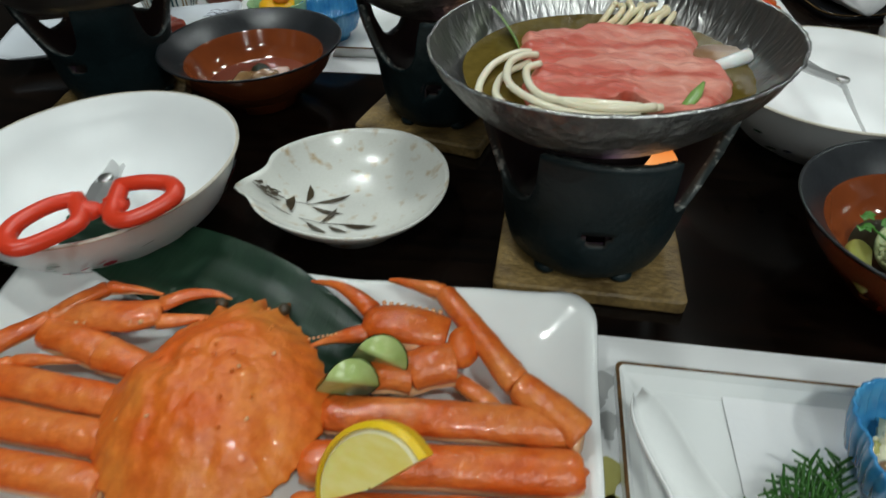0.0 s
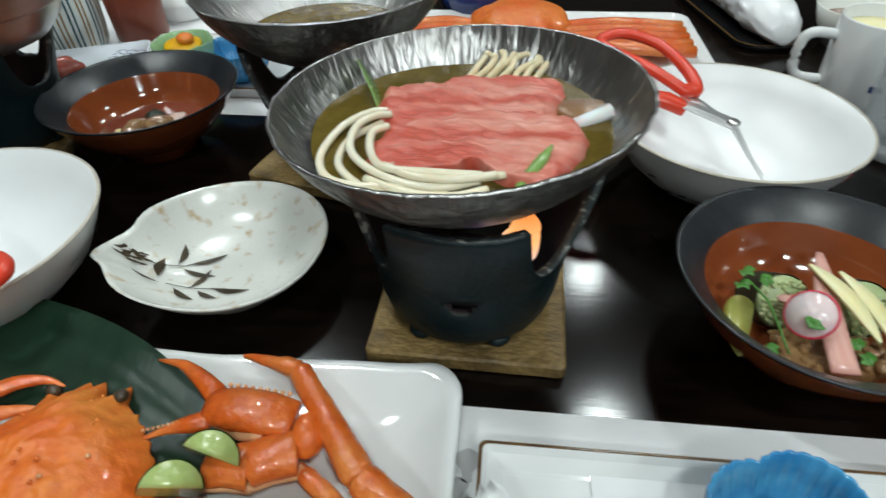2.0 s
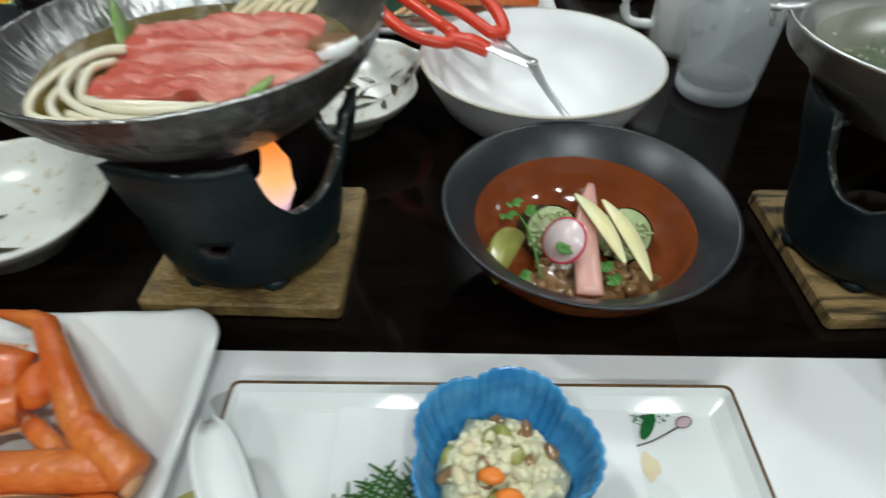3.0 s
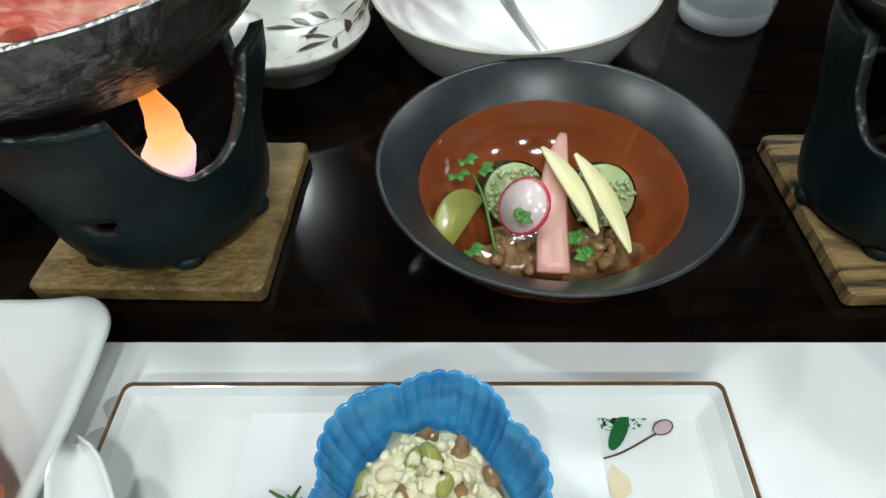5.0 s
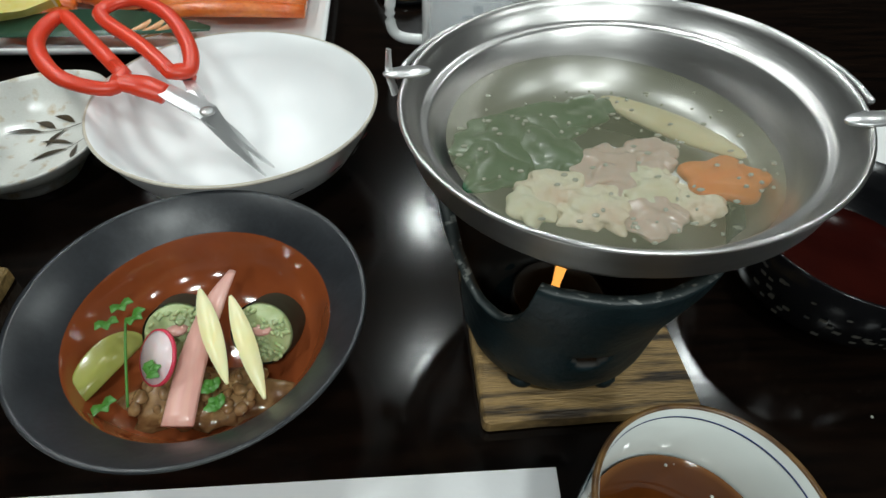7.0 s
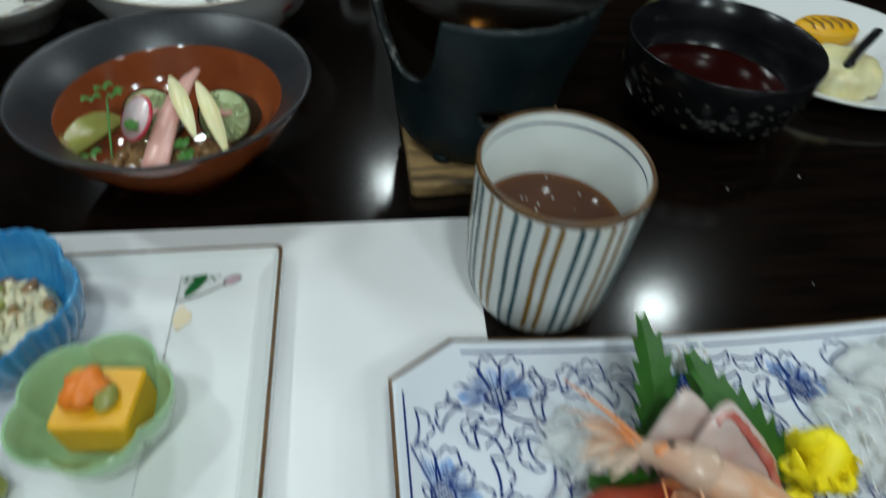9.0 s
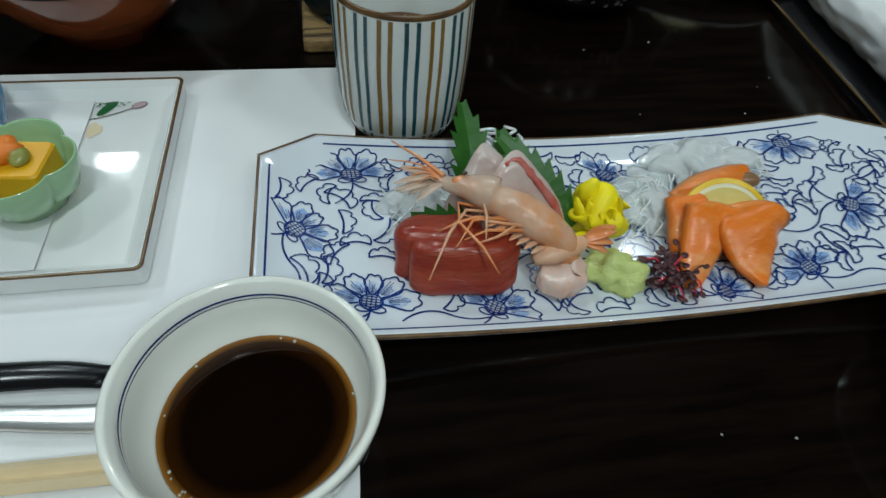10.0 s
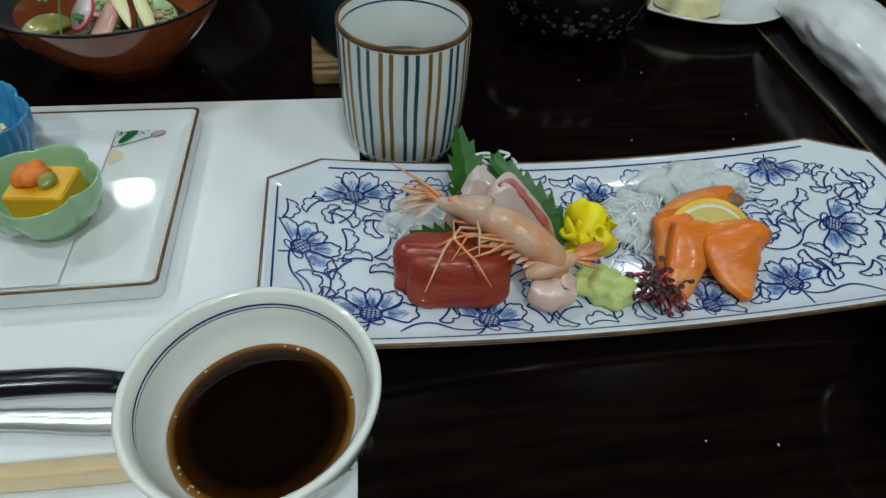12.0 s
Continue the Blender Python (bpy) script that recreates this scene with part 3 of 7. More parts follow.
def stove_board(loc, turn, label, mat, w=0.122, d=0.118):
    """A thick wooden board under a stove, with worn edges."""
    def uneven(x, y):
        return 0.0007 * noise.noise(Vector((x * 90, y * 90, 0)))
    pts = []
    for x, y in rounded_rect(0, 0, w, d, 0.004, 3):
        pts.append((x, y))
    dense = []
    for (xa, ya), (xb, yb) in zip(pts, pts[1:] + pts[:1]):
        m = max(1, int(math.hypot(xb - xa, yb - ya) / 0.006))
        for i in range(m):
            x, y = xa + (xb - xa) * i / m, ya + (yb - ya) * i / m
            k = 1 + 0.010 * noise.noise(Vector((x * 55, y * 55, loc[0] * 9)))
            x, y = x * k, y * k
            dense.append((loc[0] + x * math.cos(turn) - y * math.sin(turn), loc[1] + x * math.sin(turn) + y * math.cos(turn)))
    return solo("stove_board", slab(dense, 0.0, 0.011, 0.0015, uneven), mat, (loc[0], loc[1], 0), label, "wooden board", "stove boards", smooth=False)


def hammered_pan(loc, label):
    """A thin hammered metal pan: conical, with a wavy dented wall."""
    th = thing("hammered_pan", loc, label, "pan", "hammered pans")
    n = 220

    def dents(a, r, z):
        return 1 + (0.009 * noise.noise(Vector((math.cos(a) * 15, math.sin(a) * 15, r * 34))) + 0.005 * noise.noise(Vector((math.cos(a) * 30, math.sin(a) * 30, r * 240)))) * min(1, r / 0.05)

    def edge(a, r, z):
        return dents(a, r, z)
    prof = [(0.001, 0.0), (0.040, 0.0005)] + [(0.045 + 0.0545 * math.sin(1.25 * s) / math.sin(1.25), 0.001 + 0.052 * s ** 1.25) for s in [i / 26 for i in range(27)]]
    inner = [(r - 0.0012, z + 0.0012) for r, z in prof[::-1]]
    inner[-1] = (0.001, 0.0012)
    part("pan_wall", lathe(loc, inner, n, edge, cap0=False), M["pan"], th, "bright hammered inside")
    part("pan_outside", lathe(loc, prof, n, edge, cap1=False), M["pan_out"], th, "hammered outside, coloured dark for the table it reflects")
    re, ze = prof[-1]
    part("rolled_rim", lathe(loc, [(re - 0.0010, ze + 0.0006), (re - 0.0004, ze + 0.0014), (re + 0.0006, ze + 0.0013), (re + 0.0009, ze + 0.0005)], n, edge, cap0=False, cap1=False), M["pan"], th, "thin worn rim")
    return th


def disc(c, r, n=48, wob=0.0, seed=0, dome=0.0, bm=None):
    rings = []
    for s in (1.0, 0.85, 0.6, 0.35, 0.02):
        rings.append([(c[0] + r * s * (1 + wob * noise.noise(Vector((math.cos(2 * math.pi * i / n) * 2, math.sin(2 * math.pi * i / n) * 2, seed)))) * math.cos(2 * math.pi * i / n),
                       c[1] + r * s * (1 + wob * noise.noise(Vector((math.cos(2 * math.pi * i / n) * 2, math.sin(2 * math.pi * i / n) * 2, seed)))) * math.sin(2 * math.pi * i / n),
                       c[2] + dome * (1 - s * s)) for i in range(n)])
    return loft(rings, True, False, True, bm)


def white_bowl(loc, label, seed):
    """A deep white bowl with a foot ring and flowers painted on its outside."""
    th = thing("serving_bowl", loc, label, "bowl", "large white bowls")
    R, h = 0.0970, 0.0660
    out = [(0.001, 0.004), (0.030, 0.004), (0.032, 0.0), (0.038, 0.0), (0.040, 0.009), (0.062, 0.015), (0.079, 0.031), (0.0900, 0.050), (R - 0.001, h - 0.002)]
    rim = [(R, h)]
    inn = [(R - 0.003, h - 0.0005), (R - 0.0090, h - 0.016), (0.0785, 0.036), (0.060, 0.021), (0.036, 0.013), (0.001, 0.012)]
    part("bowl_body", lathe(loc, out + rim + inn, 96), M["bowl_white"], th)
    part("bare_rim", lathe(loc, [(R - 0.0018, h + 0.0001), (R - 0.0008, h + 0.0004), (R + 0.0003, h - 0.0004), (R + 0.0001, h - 0.0012)], 96, cap0=False, cap1=False), M["rim_cream"], th, "thin brown bare rim")
    rnd = random.Random(seed)
    for i in range(26):
        a, z = rnd.uniform(0, 2 * math.pi), rnd.uniform(0.022, 0.050)
        r = 0.0620 + (z - 0.015) * 1.06 if z < 0.031 else 0.0790 + (z - 0.031) * 0.58
        c = Vector((loc[0] + (r + 0.0015) * math.cos(a), loc[1] + (r + 0.0015) * math.sin(a), loc[2] + z))
        nrm = Vector((math.cos(a), math.sin(a), -0.8)).normalized()
        side = nrm.cross(Vector((0, 0, 1))).normalized()
        upv = side.cross(nrm)
        s = rnd.uniform(0.003, 0.006)
        tilt = rnd.uniform(0, 3)
        bm = bmesh.new()
        bm.faces.new([bm.verts.new(c + side * (s * math.cos(t + tilt)) + upv * (s * (0.45 if i % 3 else 0.9) * math.sin(t))) for t in [2 * math.pi * k / 10 for k in range(10)]])
        part("painted_leaf" if i % 3 else "painted_blossom", bm, M["indigo"] if i % 3 == 1 else (M["green_paint"] if i % 3 == 2 else M["radish_skin"]), th)
    return th


def scissors(pivot, tips, grips, label):
    """Kitchen scissors: two steel blades on a screw, each with a plastic grip: a thick arm and a loop. grips: for each, the root of the arm and the loop's points."""
    th = thing("kitchen_scissors", pivot, label, "scissors", "kitchen scissors")
    p = Vector(pivot)
    for q, tip, grip in zip((1, -1), tips, grips):
        tip, root = Vector(tip), Vector(grip[0])
        f = (tip - p).normalized()
        s = Vector((-f.y, f.x, 0)).normalized()
        dz = Vector((0, 0, 0.0011 * q))
        bm = bmesh.new()
        rows = [(root, 0.0065, 0.0065), (p * 0.5 + root * 0.5, 0.0085, 0.0080), (p, 0.0088, 0.0080), (p * 0.55 + tip * 0.45, 0.0040 if q > 0 else 0.0066, 0.0066 if q > 0 else 0.0040), (p * 0.2 + tip * 0.8, 0.0020, 0.0034), (tip, 0.0004, 0.0006)]
        ring = []
        for c, wl, wr in rows:
            ring.append([bm.verts.new(c + dz + s * u + Vector((0, 0, h))) for u, h in ((wl, 0.0004), (0.0, 0.0011), (-wr, 0.0004), (-wr, -0.0005), (wl, -0.0005))])
        grid_faces(bm, ring, True, True, True)
        part("blade", bm, M["chrome"], th, smooth=False)
        loop = spline([Vector(g) for g in grip[1:]] + [Vector(grip[1])], 5)
        bm = tube(loop + loop[1:2], 0.0056, 10, 0.80)
        near = sorted(range(len(grip) - 1), key=lambda k: (Vector(grip[k + 1]) - root).length)[:2]
        mid = (Vector(grip[1 + near[0]]) + Vector(grip[1 + near[1]])) / 2
        tube([root + f * 0.004, root * 0.6 + mid * 0.4, mid], [0.0088, 0.0098, 0.0070], 12, 0.62, steps=5, bm=bm)
        part("handle_loop", bm, M["red"], th, "orange-red plastic grip")
    part("screw", lathe((p.x, p.y, p.z + 0.0018), ((0.0048, 0.0), (0.0048, 0.0016), (0.0036, 0.0024), (0.001, 0.0024)), 20), M["steel"], th)
    return th


def leaf_bowl(loc, turn, label):
    """A leaf-shaped dish with a drawn-out tip, a foot ring and brush-painted twigs."""
    th = thing("leaf_bowl", loc, label, "bowl", "leaf-shaped dishes")
    n = 96

    def ring(k, z, drop=0.0):
        pts = []
        for i in range(n):
            a = 2 * math.pi * i / n
            d = a - math.pi
            r = 0.0715 + (0.0095 * math.exp(-((d + 0.03) / 0.15) ** 2) - 0.0075 * math.exp(-((d + 0.42) / 0.24) ** 2) + 0.0030 * math.exp(-((d - 0.5) / 0.4) ** 2)) * k ** 2
            r *= k
            x, y = r * math.cos(a), r * 0.98 * math.sin(a)
            zz = z + 0.004 * k ** 4 * math.cos(a) * -1 + 0.003 * k ** 4 * math.sin(a * 2 + 1)
            pts.append((loc[0] + x * math.cos(turn) - y * math.sin(turn), loc[1] + x * math.sin(turn) + y * math.cos(turn), loc[2] + zz))
        return pts
    rings = [ring(0.02, 0.010), ring(0.42, 0.0095), ring(0.44, 0.0), ring(0.50, 0.0), ring(0.52, 0.0105), ring(0.72, 0.018), ring(0.88, 0.028), ring(0.985, 0.038), ring(1.0, 0.040), ring(0.985, 0.0408), ring(0.95, 0.037), ring(0.84, 0.0285), ring(0.68, 0.020), ring(0.45, 0.0145), ring(0.02, 0.013)]
    part("dish_body", loft(rings, True, True, True), M["speckled"], th)

    def inside(x, y):
        a = math.atan2(y - loc[1], x - loc[0]) - turn
        k = math.hypot(x - loc[0], y - loc[1]) / 0.0705
        steps = ((0.0, 0.0132), (0.45, 0.0147), (0.68, 0.0202), (0.84, 0.0288), (0.95, 0.0374), (1.2, 0.057))
        z = next(za + (zb - za) * (k - ka) / (kb - ka) for (ka, za), (kb, zb) in zip(steps, steps[1:]) if k <= kb)
        return loc[2] + z - 0.004 * k ** 4 * math.cos(a) + 0.003 * k ** 4 * math.sin(a * 2 + 1) + 0.0009

    def place(u, v):
        return (loc[0] + u * math.cos(turn) - v * math.sin(turn), loc[1] + u * math.sin(turn) + v * math.cos(turn))
    def stroke(name, points, width):
        part(name, ribbon(spline([(*place(u, v), 0) for u, v in points], 6), width, inside, taper=width > 0.002), M["ink"], th)
    stroke("painted_twig", ((-0.054, 0.008), (-0.034, 0.007), (-0.018, 0.009)), 0.0008)
    stroke("painted_twig", ((-0.042, -0.013), (-0.016, -0.022), (-0.002, -0.028)), 0.0008)
    for (ua, va), (ub, vb), w in (((-0.035, 0.009), (-0.030, 0.028), 0.0046), ((-0.028, 0.008), (-0.002, 0.0115), 0.0050), ((-0.043, 0.014), (-0.047, -0.005), 0.0058), ((-0.032, 0.004), (-0.011, -0.010), 0.0044),
                                  ((-0.0285, -0.0174), (-0.014, -0.002), 0.0042), ((-0.014, -0.022), (0.0106, -0.0327), 0.0052), ((-0.023, -0.022), (-0.011, -0.035), 0.0050), ((-0.0375, -0.018), (-0.025, -0.034), 0.0046), ((-0.060, -0.006), (-0.046, -0.012), 0.0022)):
        stroke("painted_leaf", ((ua, va), ((ua + ub) / 2 + (vb - va) * 0.08, (va + vb) / 2 - (ub - ua) * 0.08), (ub, vb)), w)
    rnd = random.Random(14)
    for i in range(22):
        u, v, a = -0.063 + rnd.gauss(0, 0.0045), 0.008 + rnd.gauss(0, 0.0040), rnd.uniform(-0.5, 1.2)
        stroke("painted_dash", ((u, v), (u + 0.003 * math.cos(a), v + 0.003 * math.sin(a)), (u + 0.006 * math.cos(a + 0.3), v + 0.006 * math.sin(a + 0.3))), 0.0021)
    return th


def deep_plate(loc, label):
    """A wide black-rimmed bowl with a red-brown lacquered well."""
    th = thing("appetizer_bowl", loc, label, "bowl", "black-rimmed bowls")
    out = [(0.001, 0.004), (0.030, 0.004), (0.031, 0.0), (0.036, 0.0), (0.038, 0.008), (0.056, 0.020), (0.074, 0.040), (0.086, 0.058)]
    rim = [(0.0868, 0.0595), (0.0862, 0.0605)]
    part("outer_shell", lathe(loc, out, 96, cap1=False), M["brown_red"], th, "red-brown lacquered outside")
    part("wide_rim", lathe(loc, [(0.0845, 0.0572), (0.0862, 0.0590)] + rim + [(0.084, 0.0595), (0.076, 0.0530), (0.0672, 0.0462), (0.0662, 0.0450)], 96, cap0=False, cap1=False), M["black_bowl"], th, "matt black sloping rim")
    part("well", lathe(loc, [(0.0665, 0.0454), (0.0652, 0.0438), (0.061, 0.032), (0.052, 0.021), (0.036, 0.014), (0.001, 0.012)], 96, cap0=False), M["brown_red"], th, "glossy red-brown well")
    return th


def lobed_cup(loc, label, R, h, lobes, mat, depth=0.10, fluted=False, name="small_bowl", group="small flower-shaped bowls"):
    th = thing(name, loc, label, "bowl", group)

    def wob(a, r, z):
        k = 1 + depth * (abs(math.cos(a * lobes / 2)) ** 0.7 - 0.6) * min(1, z / (h * 0.5) + 0.3)
        if fluted:
            k += 0.030 * abs(math.cos(a * 19)) ** 0.8 * min(1, r / (R * 0.5))
        return k
    prof = [(0.001, 0.003), (R * 0.5, 0.003), (R * 0.52, 0.0), (R * 0.58, 0.0), (R * 0.62, 0.006), (R * 0.85, h * 0.35), (R * 0.97, h * 0.75), (R, h - 0.001), (R * 0.99, h), (R * 0.955, h - 0.0006),
            (R * 0.91, h * 0.72), (R * 0.78, h * 0.36), (R * 0.5, h * 0.18), (0.001, h * 0.15)]
    part("bowl_body", lathe(loc, prof, 456 if fluted else 120, wob), mat, th)
    return th


def striped_cup(loc, label, R=0.041, h=0.090, group="striped tea cups", stripe_pairs=9):
    th = thing("tea_cup", loc, label, "cup", group)
    out = [(0.001, 0.003), (R * 0.62, 0.003), (R * 0.66, 0.0), (R * 0.78, 0.0), (R * 0.85, 0.003), (R * 0.92, 0.010), (R * 0.97, 0.025), (R, 0.050), (R * 1.0, h - 0.002)]
    inn = [(R * 0.985, h), (R * 0.945, h - 0.001), (R * 0.94, 0.050), (R * 0.91, 0.025), (R * 0.84, 0.012), (0.001, 0.010)]
    part("cup_body", lathe(loc, out + inn, 80), M["cup_glaze"], th)
    part("brown_lip", lathe(loc, [(R * 1.003, h - 0.0030), (R * 1.004, h - 0.0012), (R * 0.985, h + 0.0003), (R * 0.952, h - 0.0003), (R * 0.945, h - 0.0014)], 80, cap0=False, cap1=False), M["brown_line"], th, "brown painted lip")
    part("inner_line", lathe(loc, [(R * 0.9405, h - 0.0062), (R * 0.9395, h - 0.0062), (R * 0.9393, h - 0.0072), (R * 0.9403, h - 0.0072)], 80, cap0=False, cap1=False), M["cobalt"], th)

    def rr(z):
        for (ra, za), (rb, zb) in zip(out[4:], out[5:]):
            if za <= z <= zb:
                return ra + (rb - ra) * (z - za) / (zb - za)
        return R
    rnd = random.Random(4)
    k = 0
    total = stripe_pairs * 2
    for i in range(total):
        for q in (-1, 1):
            a = 2 * math.pi * (i + 0.5) / total + q * 0.072 + rnd.uniform(-0.010, 0.010)
            w = rnd.uniform(0.027, 0.034)
            rows = []
            bm = bmesh.new()
            for s in range(13):
                z = 0.005 + (h - 0.0085) * s / 12
                r = rr(z) + 0.00025
                aa = a + 0.006 * math.sin(s * 0.7 + i)
                rows.append([bm.verts.new((loc[0] + r * math.cos(aa + e), loc[1] + r * math.sin(aa + e), loc[2] + z)) for e in (-w, w)])
            grid_faces(bm, rows, False)
            part("painted_stripe", bm, M["teal_line"] if i % 2 else M["ochre_line"], th)
    return th


def steel_pot(loc, label, lugs=True):
    """A shallow steel pot with a broad lip and a wire handle."""
    th = thing("steel_pot", loc, label, "pot", "steel pots")
    R, h = 0.100, 0.056
    out = [(0.001, 0.0), (0.050, 0.0), (0.066, 0.006), (0.078, 0.018), (0.0845, 0.030), (0.0865, 0.0345), (0.0875, 0.0355), (0.0945, 0.0370), (0.0965, 0.0390), (0.0995, 0.0530), (R + 0.0006, 0.0545), (R + 0.0012, 0.0555), (R, h + 0.0004)]
    inn = [(R - 0.0016, h - 0.0004), (0.0970, 0.0525), (0.0925, 0.0455), (0.0905, 0.0440), (0.0890, 0.0442), (0.0872, 0.0425), (0.083, 0.031), (0.076, 0.018), (0.064, 0.008), (0.001, 0.003)]
    part("pot_body", lathe(loc, out + inn, 110), M["steel"], th)
    if lugs:
        for q in (0, 1):
            a = radians(163 + 175 * q)
            bx, by = loc[0] + R * math.cos(a), loc[1] + R * math.sin(a)
            bm = slab([(bx + 0.009 * math.cos(t) * (1.3 if abs(math.cos(t)) > .5 else 1), by + 0.005 * math.sin(t)) for t in [2 * math.pi * k / 14 for k in range(14)]], loc[2] + h, loc[2] + h + 0.0016, 0.0004)
            lug = part("lug", bm, M["chrome"], th, "bright bent steel lug")
            if q:
                continue
            part("lug_tab", tube([(bx + 0.007 * math.cos(a), by, loc[2] + h - 0.010), (bx + 0.009 * math.cos(a), by + 0.001, loc[2] + h), (bx + 0.008 * math.cos(a), by + 0.002, loc[2] + h + 0.012)], [0.0028, 0.0024, 0.0016], 8, 0.6, steps=3), M["chrome"], lug, smooth=False)
        pts = [(loc[0] + (R + 0.005 + 0.004 * math.sin(math.pi * k / 24)) * math.cos(radians(163 - 175 * k / 24)), loc[1] + (R + 0.005 + 0.004 * math.sin(math.pi * k / 24)) * math.sin(radians(163 - 175 * k / 24)), loc[2] + h - 0.002 - 0.006 * math.sin(math.pi * k / 24)) for k in range(25)]
        part("wire_handle", tube(pts, 0.0016, 8), M["chrome"], th, "folded-down steel wire handle")
    return th


# ---------------------------------------------------------------- place setting: mat, tray, crab
def flat_print(outline, z, bm=None):
    bm = bm or bmesh.new()
    bm.faces.new([bm.verts.new((x, y, z)) for x, y in outline])
    return bm


mat_th = thing("paper_placemat", (0.15, -0.14, 0), "white paper placemat lying on the dark table", "placemat")
part("sheet", loft([[(-0.10, -0.33, z), (0.350, -0.33, z), (0.369, 0.027, z), (-0.10, 0.029, z)] for z in (0.0002, 0.0008)], True, True, True), M["paper"], mat_th, smooth=False)
for i, (px, py, ps) in enumerate(((-0.006, -0.008, 0.010), (-0.010, -0.022, 0.007), (-0.004, -0.034, 0.009), (-0.006, -0.064, 0.012), (-0.004, -0.082, 0.010))):
    ring = [(px + ps * math.cos(t) * (0.6 + 0.3 * math.sin(3 * t)), py + ps * math.sin(t)) for t in [2 * math.pi * k / 18 for k in range(18)]]
    part("printed_leaf", flat_print(ring, 0.0011), M["print_grey"] if i < 3 else M["print_olive"], mat_th)

tray = thing("square_plate", (0.129, -0.080, 0.001), "white rectangular porcelain plate with brown painted rim", "plate")


def rect_rings(cx, cy, w, d, spec, n=5):
    return [[(x, y, z) for x, y in rounded_rect(cx, cy, w - 2 * inset, d - 2 * inset, max(0.0012, r - inset * 0.3), n)] for inset, z, r in spec]


part("plate_body", loft(rect_rings(0.129, -0.0805, 0.2585, 0.161, ((0.004, 0.001, 0.004), (0.0005, 0.0025, 0.004), (0.0, 0.0130, 0.004), (0.0008, 0.0138, 0.004), (0.0022, 0.0135, 0.004), (0.0045, 0.0100, 0.004), (0.0110, 0.0052, 0.004), (0.0130, 0.0042, 0.004))), True, True, True), M["tray_white"], tray, smooth=False)
part("rim_line", loft(rect_rings(0.129, -0.0805, 0.2585, 0.161, ((-0.0002, 0.0134, 0.004), (0.0003, 0.0141, 0.004), (0.0015, 0.0141, 0.004), (0.0018, 0.0136, 0.004))), True), M["brown_line"], tray, "brown painted edge", smooth=False)
part("painted_leaf", flat_print([(0.213 + 0.0035 * math.cos(t) + 0.004 * math.sin(t), -0.0185 + 0.008 * math.sin(t)) for t in [2 * math.pi * k / 14 for k in range(14)]], 0.0048), M["green_paint"], tray)
part("painted_stem", ribbon(spline([(0.200, -0.031, 0.0047), (0.213, -0.027, 0.0047), (0.2285, -0.019, 0.0047)], 6), 0.0008), M["ink"], tray)
part("painted_bud", flat_print([(0.2315 + 0.0042 * math.cos(t) , -0.0165 + 0.0030 * math.sin(t) + 0.3 * 0.0042 * math.cos(t)) for t in [2 * math.pi * k / 14 for k in range(14)]], 0.0048), M["pink_paint"], tray)
part("bud_outline", ribbon([(0.2315 + 0.0043 * math.cos(t), -0.0165 + 0.0031 * math.sin(t) + 0.3 * 0.0042 * math.cos(t), 0.0050) for t in [2 * math.pi * k / 18 for k in range(19)]], 0.0005), M["ink"], tray)
rnd = random.Random(11)
bm = bmesh.new()
for i in range(170):
    a, r = rnd.uniform(0, 6.28), rnd.random() ** 0.7
    x, y, s = 0.2125 + 0.0125 * r * math.cos(a), -0.0125 + 0.0055 * r * math.sin(a), rnd.uniform(0.0002, 0.0005)
    if x > 0.2055:
        flat_print([(x - s, y - s), (x + s, y - s), (x + s, y + s), (x - s, y + s)], 0.0046, bm)
tagged(part("painted_speckle", bm, M["green_paint"], tray), kind="stuff")
part("painted_wash", flat_print([(0.2095 + 0.0045 * math.cos(t), -0.040 + 0.007 * math.sin(t) * (1 + 0.3 * math.cos(3 * t))) for t in [2 * math.pi * k / 16 for k in range(16)]], 0.0046), M["tan_paint"], tray)
solo("paper_sheet", loft([[(0.057, -0.149, z), (0.205, -0.149, z), (0.2045, -0.0065, z), (0.057, -0.0065, z)] for z in (0.0052, 0.0056)], True, True, True), M["paper"], (0.13, -0.08, 0.0052), "small white paper sheet lying on the rectangular plate", "paper", smooth=False)

spoon = thing("soup_spoon", (0.045, -0.09, 0.005), "white porcelain soup spoon resting on the plate rim", "spoon")
rings = []
for s in [i / 16 for i in range(17)]:
    cx, cy = 0.004 + 0.050 * s ** 1.1, -0.036 - 0.090 * s
    w = 0.0075 + 0.004 * math.sin(min(1, s / 0.3) * 1.57) + 0.010 * max(0, (s - 0.45) / 0.55) ** 0.8
    if s > 0.9:
        w *= 1 - ((s - 0.9) / 0.11) ** 2 * 0.9
    if s < 0.1:
        w *= 0.35 + 0.65 * (s / 0.1) ** 0.5
    z = 0.0065 + 0.024 * (1 - s) ** 1.2
    dx, dy = 0.87, 0.48
    ring = []
    for k in range(13):
        u = -1 + 2 * k / 12
        lift = (0.008 + 0.004 * s) * abs(u) ** 2.2
        ring.append((cx + dx * w * u, cy + dy * w * u, z + lift))
    for k in range(12, -1, -1):
        u = -1 + 2 * k / 12
        ring.append((cx + dx * w * u * 0.93, cy + dy * w * u * 0.93, z + 0.0018 + (0.008 + 0.004 * s) * abs(u) ** 2.2 * 0.95))
    rings.append(ring)
part("spoon_body", loft(rings, True, True, True), M["porcelain"], spoon)

